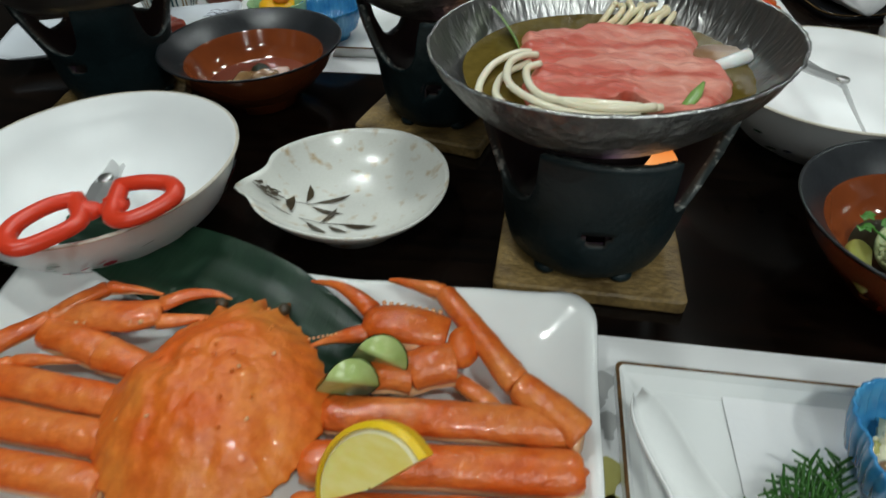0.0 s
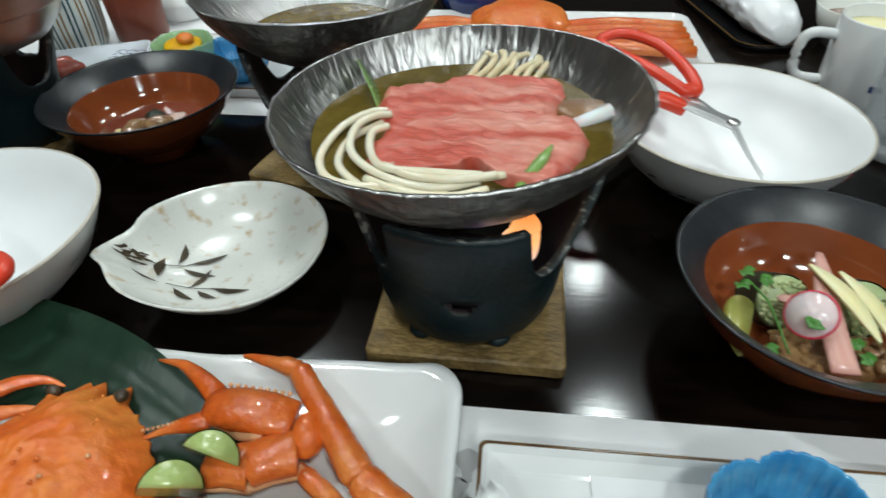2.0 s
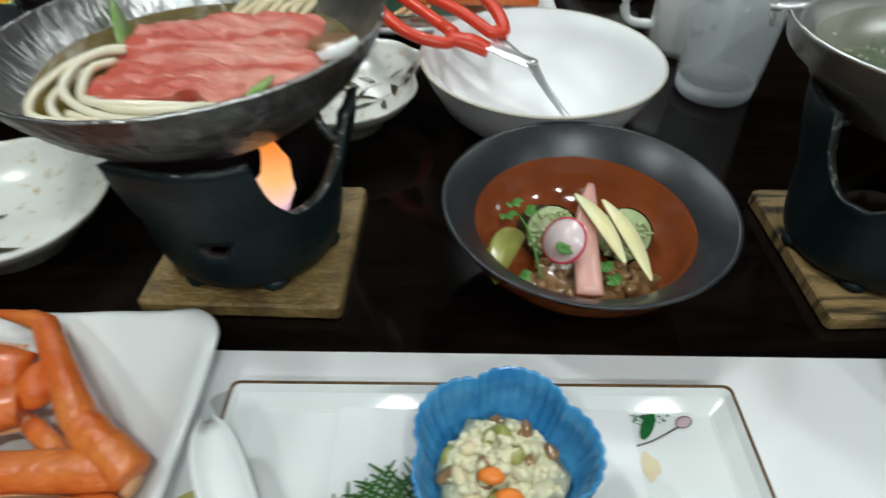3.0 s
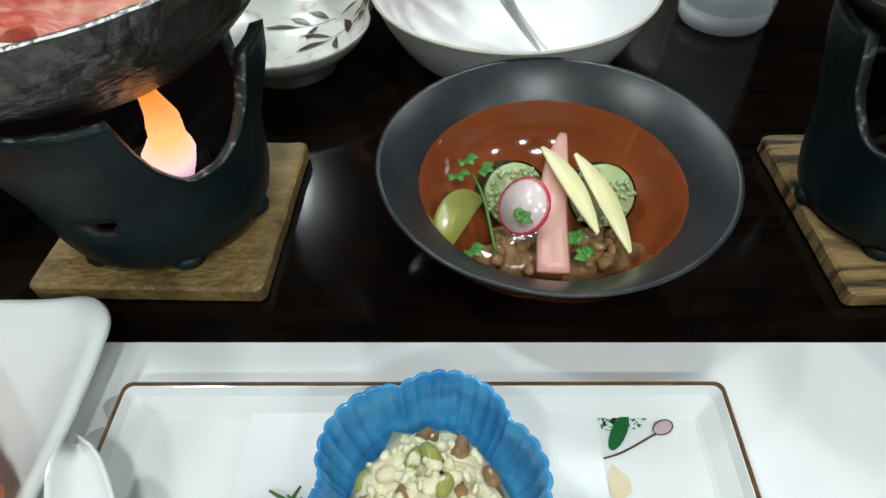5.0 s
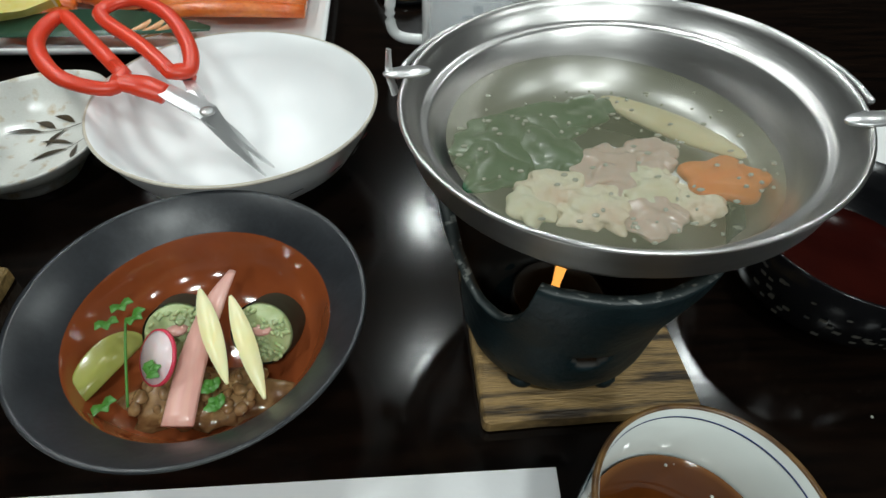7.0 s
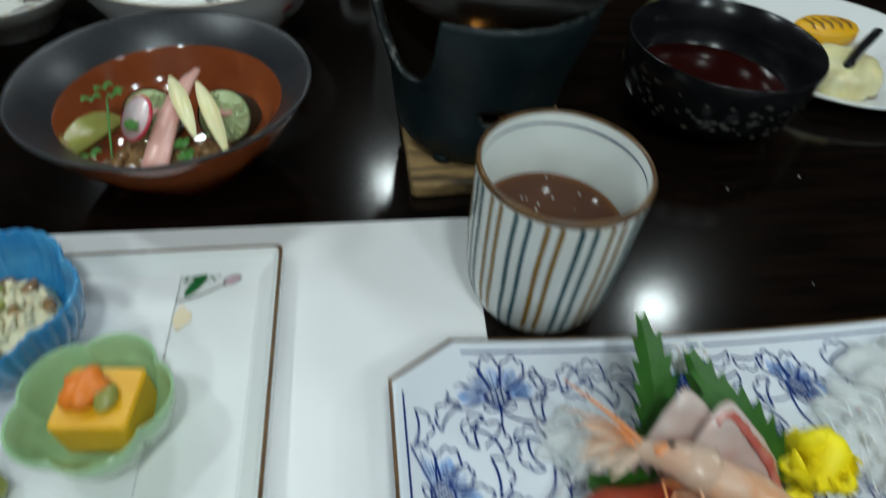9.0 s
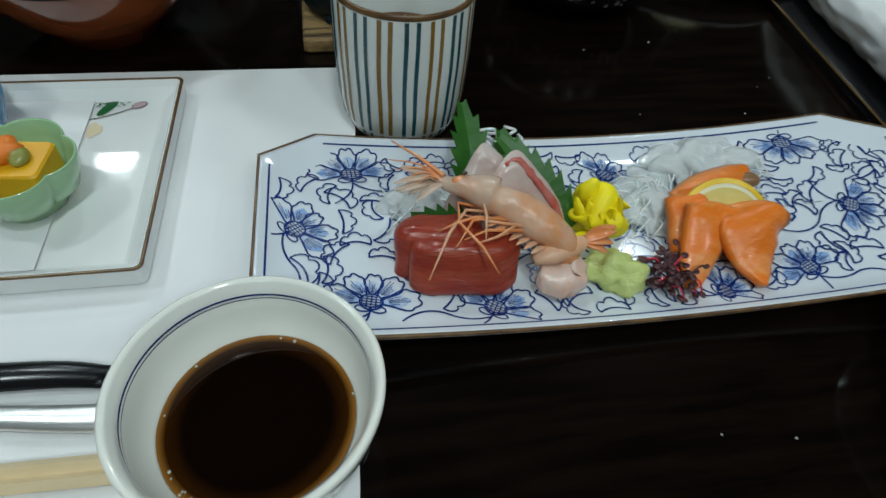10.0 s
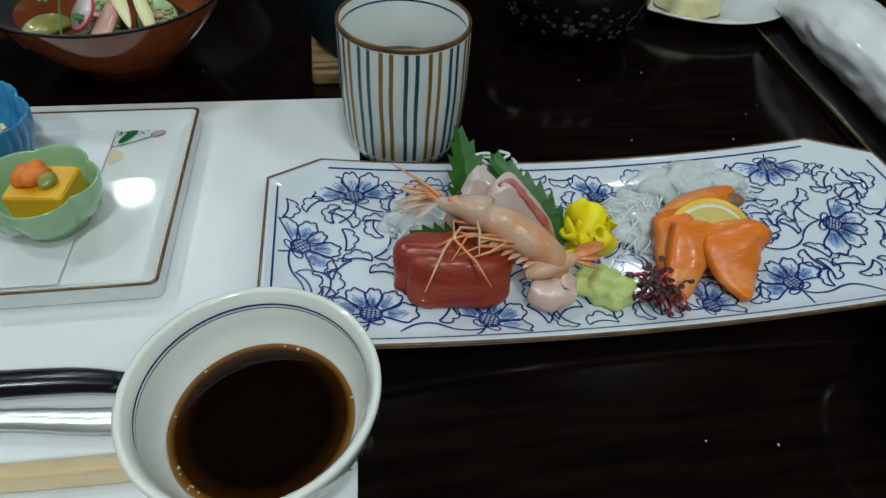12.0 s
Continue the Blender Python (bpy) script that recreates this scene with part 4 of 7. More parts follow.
blue = lobed_cup((0.136, -0.053, 0.0058), "small turquoise-blue fluted bowl holding tofu and mushroom salad", 0.0385, 0.040, 5, M["blue_glaze"], 0.15, True)
rnd = random.Random(3)
for i in range(170):
    a, r = rnd.uniform(0, 6.28), 0.026 * rnd.random() ** 0.6
    x, y = 0.136 + r * math.cos(a), -0.055 + r * math.sin(a)
    z = 0.036 - 0.012 * (r / 0.026) ** 2 + rnd.uniform(-0.002, 0.003)
    if i % 6 == 5:
        solo("mushroom_piece", blob((x, y, z), (rnd.uniform(0.004, 0.008), 0.0034, 0.0026), 0.4, 160, 2, i, turn=rnd.uniform(0, 3)), (M["brown_food"], M["jelly"], M["enoki"], M["pickle"])[i // 6 % 4], (x, y, z), "glossy mushroom piece in the blue bowl", "mushroom", "blue bowl salad")
    else:
        solo("tofu_piece", blob((x, y, z), (rnd.uniform(0.0014, 0.0038), rnd.uniform(0.0012, 0.0030), 0.0024), 0.9, 300, 2, i, turn=rnd.uniform(0, 3)), M["tofu_crumb"], (x, y, z), "pale mashed tofu piece in the blue bowl", "tofu", "blue bowl salad")
solo("tofu_mash", blob((0.136, -0.054, 0.022), (0.028, 0.026, 0.012), 0.3, 130, 3), M["tofu_crumb"], (0.136, -0.054, 0.013), "mashed tofu salad filling the blue bowl", "salad")
for x, y in ((0.137, -0.071), (0.130, -0.062)):
    solo("carrot_piece", blob((x, y, 0.0385), (0.006, 0.004, 0.0025), 0.2, 150, 2), M["carrot"], (x, y, 0.036), "small orange carrot slice on the salad", "carrot", "blue bowl salad")

green = lobed_cup((0.1920, -0.1000, 0.0058), "pale green celadon five-lobed bowl holding yellow custard", 0.0298, 0.030, 5, M["green_glaze"], 0.16)
custard = slab([(0.1935 + x * 0.996 + y * 0.09, -0.0985 - x * 0.09 + y * 0.996) for x, y in rounded_rect(0, 0, 0.031, 0.028, 0.003, 3)], 0.011, 0.0330, 0.0012)
solo("custard_block", custard, M["yellow"], (0.19, -0.104, 0.016), "yellow steamed custard block in the green bowl", "custard", smooth=False)
star = []
for k in range(40):
    t = 2 * math.pi * k / 40
    star.append((0.189 + 0.0092 * (1 + 0.16 * math.cos(5 * t)) * math.cos(t), -0.0965 + 0.0092 * (1 + 0.16 * math.cos(5 * t)) * math.sin(t)))
solo("carrot_flower", uneven(slab(star, 0.0328, 0.0405, 0.0030), 0.0022, 130), M["carrot"], (0.189, -0.0965, 0.0328), "orange carrot cut as a flower on the custard", "carrot")
solo("green_garnish", blob((0.1975, -0.1005, 0.0355), (0.0045, 0.0060, 0.0035), 0.4, 160, 3), M["pickle"], (0.1975, -0.1005, 0.033), "small olive-green garnish on the custard", "garnish")
solo("yellow_morsel", blob((0.146, -0.125, 0.013), (0.012, 0.011, 0.0075), 0.25, 90, 3, 4, floor_z=0.0058), M["pickle"], (0.146, -0.125, 0.0058), "yellow-green morsel lying on the paper sheet", "morsel")

dill = thing("dill_sprig", (0.083, -0.072, 0.006), "dark green feathery herb sprig beside the blue bowl", "herb")
rnd = random.Random(5)
for k in range(12):
    a = radians(80 + 12 * k)
    L = rnd.uniform(0.026, 0.042)
    base = (0.092, -0.086, 0.008)
    pts = [Vector(base) + Vector((math.cos(a) * L * s, math.sin(a) * L * s, 0.018 * s * (1 - 0.3 * s))) for s in (0, 0.35, 0.7, 1)]
    st = part("frond_stem", tube([tuple(p) for p in pts], [0.0005, 0.0005, 0.0004, 0.0003], 5), M["parsley"], dill)
    bm = bmesh.new()
    for j in range(16):
        s = 0.2 + 0.8 * j / 15
        p = Vector(base) + Vector((math.cos(a) * L * s, math.sin(a) * L * s, 0.018 * s * (1 - 0.3 * s)))
        q = 1 if j % 2 else -1
        e = p + Vector((math.cos(a + q * 0.9), math.sin(a + q * 0.9), rnd.uniform(0, 0.8))) * 0.0075
        tube([tuple(p), tuple(e)], [0.0010, 0.0005], 5, bm=bm)
    part("needles", bm, M["shiso"], st)
for k, (x, y) in enumerate(((0.062, -0.094), (0.073, -0.098), (0.066, -0.107))):
    solo("orange_segment", blob((x, y, 0.013), (0.013, 0.008, 0.007), 0.12, 80, 3, k, turn=0.5 * k, floor_z=0.0058), M["carrot"], (x, y, 0.0058), "orange food slice lying on the paper sheet", "food slice", "orange slices")

# crab plate
cp = thing("crab_plate", (-0.195, -0.085, 0.0), "large white rectangular porcelain plate with wavy rim under the crab", "plate")
CX, CY, CW, CD = -0.1965, -0.095, 0.371, 0.268


def wavy(inset, z, r, wave):
    ring = []
    pts = rounded_rect(CX, CY, CW - 2 * inset, CD - 2 * inset, max(0.004, r), 7)
    dense = []
    for (xa, ya), (xb, yb) in zip(pts, pts[1:] + pts[:1]):
        m = max(1, int(math.hypot(xb - xa, yb - ya) / 0.012))
        dense += [(xa + (xb - xa) * i / m, ya + (yb - ya) * i / m) for i in range(m)]
    return dense


def crab_plate_rings():
    spec = ((0.034, 0.001, 0.020, 0), (0.020, 0.004, 0.022, 0), (0.004, 0.0150, 0.020, 0.6), (0.0, 0.0190, 0.020, 1), (0.0008, 0.0212, 0.020, 1), (0.0045, 0.0216, 0.020, 1), (0.0085, 0.0190, 0.020, 1), (0.020, 0.0120, 0.018, 0.5), (0.034, 0.0085, 0.016, 0), (0.060, 0.0075, 0.014, 0))
    base = wavy(0, 0, 0.020, 1)
    out = []
    for inset, z, r, wave in spec:
        ring = []
        for x, y in base:
            dx, dy = CX - x, CY - y
            k = inset / (CD / 2)
            px, py = x + (dx * (inset / (CW / 2))), y + dy * k
            nz = noise.noise(Vector((x * 28, y * 28, 0)))
            px += wave * 0.0016 * noise.noise(Vector((x * 22, y * 22, 5)))
            py += wave * 0.0022 * noise.noise(Vector((x * 22, y * 22, 9)))
            corner = 0.006 * max(0.0, (abs(x - CX) / (CW / 2) + abs(y - CY) / (CD / 2)) - 1.55) / 0.45
            ring.append((px, py, z + wave * (0.0016 * nz + corner)))
        out.append(ring)
    return out


part("plate_body", loft(crab_plate_rings(), True, True, True), M["porcelain"], cp)

lf = thing("bamboo_leaf", (-0.26, 0.0, 0.012), "broad dark green bamboo leaf lying under the crab", "leaf")
rows = []
bm = bmesh.new()
for i in range(25):
    s = i / 24
    x, y = -0.372 + 0.250 * s, 0.052 - 0.085 * s + 0.010 * math.sin(s * 3)
    w = 0.034 * math.sin(math.pi * (0.03 + 0.92 * s)) ** 0.6
    z = 0.032 - 0.005 * s / 0.66 if s < 0.66 else 0.027 - 0.013 * (s - 0.66) / 0.34
    rows.append([bm.verts.new((x + 0.30 * w * u, y + 0.95 * w * u, z + 0.003 * abs(u) + 0.0012 * math.sin(u * 9))) for u in [-1 + 2 * k / 10 for k in range(11)]])
grid_faces(bm, rows, False)
top_faces = list(bm.faces)
ret = bmesh.ops.solidify(bm, geom=top_faces, thickness=0.0006)
part("leaf_blade", bm, M["bamboo"], lf)

crab = thing("boiled_crab", (-0.197, -0.07, 0.009), "whole boiled orange snow crab lying on the white plate", "crab")
SX, SY = -0.204, -0.066


def shell_ring(k, z):
    ring = []
    for i in range(192):
        a = 2 * math.pi * i / 192
        c, s = math.cos(a), math.sin(a)
        rx = 0.058 * (1 - 0.34 * max(0, s) ** 1.3)
        ry = 0.070 if s > 0 else 0.062
        d = abs(a - math.pi / 2)
        spike = 1 + (0.030 * abs(math.sin(a * 21)) ** 4 * (s < 0.75) + 0.06 * math.exp(-((d - 0.11) / 0.06) ** 2) - 0.10 * math.exp(-((d - 0.28) / 0.06) ** 2) + 0.13 * math.exp(-((d - 0.47) / 0.055) ** 2)) * max(0, min(1, (k - 0.72) / 0.28))
        x, y = rx * c * k * spike, ry * s * k * spike
        bumpy = 0.0040 * noise.noise(Vector((x * 46, y * 46, 1))) + 0.0019 * noise.noise(Vector((x * 120, y * 120, 7))) + 0.0005 * noise.noise(Vector((x * 330, y * 330, 3)))
        groove = -0.0012 * math.exp(-((abs(x) - 0.018 - 0.12 * (y + 0.01)) / 0.004) ** 2) * (1 if k < 0.9 else 0)
        ring.append((SX + x * 0.985 - y * 0.10, SY + y * 0.985 + x * 0.10, z + (bumpy + groove) * (1 - k ** 6)))
    return ring


rings = [shell_ring(0.72, 0.016), shell_ring(0.95, 0.024)]
for k in [1.0, 0.985] + [0.96 - 0.95 * q / 44 for q in range(45)]:
    rings.append(shell_ring(k, 0.029 + 0.030 * (1 - k ** 2.4)))
part("carapace", loft(rings, True, True, True), M["crab"], crab, "bumpy orange carapace")
rnd = random.Random(8)
for i in range(30):
    a, k = rnd.uniform(0, 6.28), rnd.uniform(0.1, 0.95)
    c, s = math.cos(a), math.sin(a)
    x, y = 0.056 * (1 - 0.34 * max(0, s) ** 1.3) * c * k, (0.069 if s > 0 else 0.061) * s * k
    z = 0.029 + 0.030 * (1 - k ** 2.4) + 0.0004
    part("shell_wart", blob((SX + x - 0.1 * y, SY + y + 0.1 * x, z), (0.0012, 0.0012, 0.0007), 0.2, 90, 1, i), M["crab_pale"] if i % 4 == 0 else M["crab"], crab)
for q in (1, -1):
    part("eye", blob((SX + 0.019 * q - 0.005, SY + 0.062, 0.034), (0.004, 0.004, 0.0035), 0.1, 90, 2), M["ink"], crab)

part("belly", blob((SX, SY - 0.004, 0.021), (0.050, 0.054, 0.012), 0.1, 50, 3), M["crab_pale"], crab, "pale underside")


def leg(points, radii, name="leg", seg_gap=True, m="crab_leg", flat=0.72):
    """A jointed crab leg: each segment its own stretch, thicker at the joints."""
    first = None
    for i, (a, b) in enumerate(zip(points, points[1:])):
        a, b = Vector(a), Vector(b)
        ra, rb = radii[i], radii[i + 1]
        pts, rr = [], []
        for s, k in ((0, 0.80), (0.04, 0.97), (0.18, 1.0), (0.5, 0.97), (0.82, 1.02), (0.96, 1.04), (1.0, 0.74)):
            pts.append(tuple(a + (b - a) * s + Vector((0, 0, 0.0015 * math.sin(math.pi * s)))))
            rr.append((ra + (rb - ra) * s) * k)
        bm = tube(pts, rr, 14, flat, steps=3)
        for v in bm.verts:
            v.co += 0.0009 * noise.noise_vector(Vector(v.co) * 140)
        ob = part(name if first is None else "leg_segment", bm, M[m], first or crab)
        first = first or ob
        part("pale_belly_strip", tube([(p[0], p[1] - r * 0.35, p[2] - r * 0.50) for p, r in zip(pts, rr)], [r * 0.62 for r in rr], 8, 0.5), M["crab_pale"], first)
    return first


# right side
leg([(-0.150, -0.062, 0.026), (-0.026, -0.056, 0.029)], [0.0100, 0.0100])
leg([(-0.022, -0.060, 0.030), (-0.054, -0.037, 0.033), (-0.101, 0.022, 0.033), (-0.136, 0.030, 0.031)], [0.0100, 0.0085, 0.0062, 0.0012], flat=0.8)
leg([(-0.152, -0.088, 0.025), (-0.022, -0.078, 0.028)], [0.0108, 0.0105])
leg([(-0.022, -0.079, 0.022), (-0.060, -0.050, 0.022), (-0.090, -0.028, 0.022)], [0.0075, 0.006, 0.004])
leg([(-0.150, -0.112, 0.024), (-0.026, -0.101, 0.026)], [0.0100, 0.0098])
leg([(-0.160, -0.134, 0.022), (-0.040, -0.128, 0.023)], [0.0090, 0.0088])
# left side
for k, (y, r) in enumerate(((-0.070, 0.0098), (-0.090, 0.0100), (-0.111, 0.0096), (-0.133, 0.0086))):
    leg([(-0.240, y - 0.002, 0.026), (-0.352, y + 0.004 - 0.002 * k, 0.028)], [r * 0.95, r])
leg([(-0.352, -0.064, 0.033), (-0.318, -0.030, 0.037), (-0.298, -0.004, 0.038), (-0.266, -0.002, 0.034)], [0.0070, 0.0055, 0.0046, 0.0010], flat=0.8)
leg([(-0.350, -0.086, 0.030), (-0.326, -0.056, 0.030), (-0.288, -0.050, 0.028)], [0.006, 0.0045, 0.0012], flat=0.8)


def claw(arm, palm, fingers, r):
    a = leg(arm, [r * 0.75, r * 0.95, r * 0.9][:len(arm)], "claw_arm")
    p = [Vector(q) for q in palm]
    part("palm", tube([tuple(q) for q in palm], [r * 0.80, r * 0.95, r * 1.0, r * 0.80][:len(palm)], 14, 0.55, steps=4), M["crab_leg"], a)
    d = (p[-1] - p[0]).normalized()
    for j in range(9):
        q = p[0] + (p[-1] - p[0]) * (0.15 + 0.09 * j) + Vector((-d.y, d.x, 0)) * (-r * 0.95) + Vector((0, 0, 0.003))
        part("claw_spine", blob(tuple(q), (0.0016, 0.0016, 0.0016), 0.1, 80, 1), M["crab_pale"], a)
    for f in fingers:
        part("finger", tube(f, [r * 0.48, r * 0.40, r * 0.24, r * 0.06][:len(f)], 10, 0.75, steps=4), M["crab_leg"], a, "slender curved claw finger")


claw([(-0.130, -0.037, 0.027), (-0.110, -0.033, 0.028), (-0.088, -0.025, 0.030)], [(-0.094, -0.009, 0.033), (-0.108, -0.008, 0.035), (-0.124, -0.007, 0.035), (-0.140, -0.005, 0.033)],
     [[(-0.139, 0.001, 0.035), (-0.150, 0.009, 0.036), (-0.165, 0.018, 0.035), (-0.183, 0.023, 0.031)], [(-0.138, -0.013, 0.032), (-0.147, -0.016, 0.032), (-0.157, -0.019, 0.031), (-0.170, -0.025, 0.029)]], 0.0128)
part("claw_wrist", blob((-0.085, -0.016, 0.032), (0.0090, 0.0125, 0.0090), 0.2, 70, 3), M["crab"], crab, "orange wrist joint of the claw")
for k in range(12):
    f = k / 11
    part("claw_tooth", blob((-0.143 - 0.026 * f, -0.0135 - 0.0085 * f, 0.0345 - 0.002 * f), (0.0010, 0.0010, 0.0010), 0.1, 80, 1), M["crab_pale"], crab)
part("pale_palm_side", blob((-0.121, -0.0145, 0.030), (0.018, 0.0065, 0.0065), 0.12, 70, 3, turn=-0.2), M["crab_pale"], crab, "pale underside of the claw")
claw([(-0.245, -0.052, 0.027), (-0.280, -0.044, 0.030), (-0.318, -0.036, 0.033)], [(-0.316, -0.024, 0.035), (-0.296, -0.024, 0.036), (-0.274, -0.022, 0.036), (-0.258, -0.016, 0.036)],
     [[(-0.260, -0.012, 0.037), (-0.248, -0.004, 0.038), (-0.234, 0.000, 0.037), (-0.222, -0.002, 0.036)], [(-0.258, -0.022, 0.034), (-0.248, -0.020, 0.034), (-0.238, -0.016, 0.033), (-0.230, -0.014, 0.033)]], 0.0110)


def wedge(c, r, a0, a1, tilt, turn, name, label, skin, pith, flesh, category, thick=0.012):
    """A wedge cut from a round fruit: rind, pith, flesh."""
    th = thing(name, c, label, category)
    m = Matrix.Translation(c) @ Matrix.Rotation(turn, 4, "Z") @ Matrix.Rotation(tilt, 4, "X")
    for nm, r0, r1, t, mat in (("rind", 0.90, 1.0, thick, skin), ("pith", 0.82, 0.905, thick * 1.02, pith), ("flesh", 0.0, 0.825, thick * 0.99, flesh)):
        bm = bmesh.new()
        ring = []
        for k in range(25):
            a = a0 + (a1 - a0) * k / 24
            quad = []
            for rr, zz in ((r0, -0.5), (r1, -0.5 * (0.55 if r1 > 0.9 else 1)), (r1, 0.5 * (0.55 if r1 > 0.9 else 1)), (r0, 0.5)):
                quad.append(bm.verts.new(m @ Vector((r * max(rr, 0.03) * math.cos(a), r * max(rr, 0.03) * math.sin(a), t * zz))))
            ring.append(quad)
        grid_faces(bm, ring, True, True, True)
        part(nm, bm, mat, th, smooth=False)
    return th


wedge((-0.110, -0.104, 0.044), 0.027, radians(50), radians(215), radians(38), radians(-18), "lemon_wedge", "lemon wedge with yellow rind leaning against the crab", M["lemon_skin"], M["lemon_pith"], M["lemon"], "lemon", 0.016)
for k, (x, y, z, tr) in enumerate(((-0.128, -0.037, 0.033, 1.35), (-0.139, -0.056, 0.034, 1.75))):
    cu = thing("cucumber_chunk", (x, y, z - 0.01), "cut cucumber chunk with dark green skin beside the crab", "cucumber", "cucumber chunks")
    m = Matrix.Translation((x, y, z)) @ Matrix.Rotation(tr, 4, "Z") @ Matrix.Rotation(-0.30, 4, "Y") @ Matrix.Rotation(0.45, 4, "X")
    for nm, sc, mt in (("flesh", 0.0, M["cuke"]), ("skin", 1.0, M["cuke_skin"])):
        bm = bmesh.new()
        rows = []
        for s in range(9):
            zz = -0.011 + 0.022 * s / 8
            row = []
            for i in range(17):
                a = -1.35 + 2.7 * i / 16
                rr = 0.0140 + (0.0004 if sc else -0.0003)
                row.append(Vector((rr * math.cos(a), rr * math.sin(a), zz + 0.006 * math.cos(a))))
            rows.append(row)
        if sc:
            grid_faces(bm, [[bm.verts.new(m @ v) for v in r] for r in rows], False)
        else:
            loft([[m @ v for v in r] for r in rows], True, True, True, bm)
        part(nm, bm, mt, cu)

# ---------------------------------------------------------------- stoves, pans and pots
S1 = (-0.0145, 0.114, 0.0112)
stove_board((-0.0115, 0.113, 0), radians(-1.5), "worn brown wooden board under the lit stove", M["wood"])
stove(S1, "black ceramic table stove with lit flame on a wooden board", flame_turn=radians(-42)).scale = (1.07, 1.07, 1.0)
S2 = (-0.143, 0.288, 0.0112)
stove_board((-0.145, 0.285, 0), radians(-14), "worn brown wooden board under a second stove", M["wood"])
stove(S2, "black ceramic table stove glowing with flame across the table", flame_turn=radians(-45), notch_at=(-120, -28, 62, 152))
S3 = (0.3815, 0.110, 0.0112)
stove_board((0.392, 0.110, 0), radians(1.0), "dark-grained brown wooden board under the steel pot's stove", M["wood_dark"], 0.118, 0.122)
s3 = stove(S3, "black ceramic table stove under the steel pot, worn edges", flame_turn=radians(-120), lit=0.24, notch_at=(-146, 14, 100))
s3.scale = (1.0, 1.0, 1.01)
S4 = (-0.470, 0.292, 0.0112)
stove_board((-0.470, 0.290, 0), radians(8), "brown wooden board under the far stove", M["wood"])
stove(S4, "black ceramic table stove under a dark pot", flame_turn=radians(-60), notch_at=(-95, -5, 85, 175))

P1 = (-0.0180, 0.1170, 0.0995)
pan = hammered_pan(P1, "hammered aluminium pan of beef and noodle soup on the stove")
pan.rotation_euler = (radians(-1.2), radians(-3.0), 0)
P2 = (-0.146, 0.302, 0.1015)
hammered_pan(P2, "empty-looking hammered aluminium pan on the opposite stove")
P3 = (0.397, 0.128, 0.0995)
pot = steel_pot(P3, "brushed steel pot of simmering vegetable soup on the stove")
pot.rotation_euler = (0, radians(-4.5), 0)
pot.scale = (0.975, 0.975, 1.0)
P4 = (-0.468, 0.295, 0.0995)
steel_pot(P4, "shiny steel pot on the far stove", lugs=False)

solo("beef_broth", disc((P1[0], P1[1], 0.1325), 0.0830, 90, 0.010, 1), M["broth"], (P1[0], P1[1], 0.129), "olive-brown clear broth in the hammered pan", "broth")
solo("opposite_broth", disc((P2[0], P2[1], 0.1165), 0.0640, 60, 0.012, 2), M["broth"], (P2[0], P2[1], 0.1165), "brown broth in the opposite pan", "broth")
solo("pot_broth", disc((P3[0], P3[1], 0.1290), 0.0805, 90, 0.002, 3), M["clear_broth"], (P3[0], P3[1], 0.129), "cloudy simmering broth in the steel pot", "broth")
solo("far_broth", disc((P4[0], P4[1], 0.1380), 0.0850, 60, 0.002, 4), M["pot_green"], (P4[0], P4[1], 0.138), "dark green broth in the far pot", "broth")


# beef: two overlapping sheets, wavy and folded
def meat_sheet(corners, z, seed):
    """A thin slice over a soft outline: wrinkles run along it, its edge hangs down."""
    line = spline([(x, y, 0) for x, y in corners + corners[:1]], 12)[:-1]
    cx, cy = sum(p.x for p in line) / len(line), sum(p.y for p in line) / len(line)
    upper, lower = [], []
    for r in [1.0, 0.985] + [0.96 - 0.95 * q / 34 for q in range(35)]:
        up, lo = [], []
        for p in line:
            k = r * (1 + 0.025 * noise.noise(Vector((p.x * 140, p.y * 140, seed))) * r)
            x, y = cx + (p.x - cx) * k, cy + (p.y - cy) * k
            fold = 0.0034 * noise.noise(Vector((x * 34 + y * 14, y * 50, seed))) + 0.0024 * noise.noise(Vector((x * 75, y * 130 + x * 50, seed + 9))) + 0.0011 * noise.noise(Vector((x * 160, y * 300 + x * 90, seed + 4)))
            up.append((x, y, z + fold + 0.0028 - 0.0075 * max(0, (r - 0.86) / 0.14) ** 2))
            lo.append((x, y, z - 0.0060))
        upper.append(up)
        lower.append(lo)
    bm = loft(lower[::-1] + upper, True, True, True)
    return bm


solo("beef_slice", meat_sheet([(-0.066, 0.112), (-0.070, 0.146), (-0.064, 0.158), (-0.030, 0.168), (0.004, 0.173), (0.034, 0.174), (0.041, 0.160), (0.034, 0.134), (0.020, 0.112), (-0.022, 0.104)], 0.1345, 2), M["meat"], (-0.018, 0.138, 0.13), "raw pink marbled beef slice lying on the noodles", "beef", "beef slices")
solo("beef_slice", meat_sheet([(-0.060, 0.106), (-0.022, 0.122), (0.014, 0.128), (0.040, 0.124), (0.048, 0.100), (0.036, 0.070), (0.024, 0.055), (0.004, 0.062), (-0.010, 0.074), (-0.024, 0.064), (-0.056, 0.060), (-0.065, 0.082)], 0.1368, 7), M["meat"], (-0.008, 0.096, 0.13), "raw pink marbled beef slice folded over another", "beef", "beef slices")
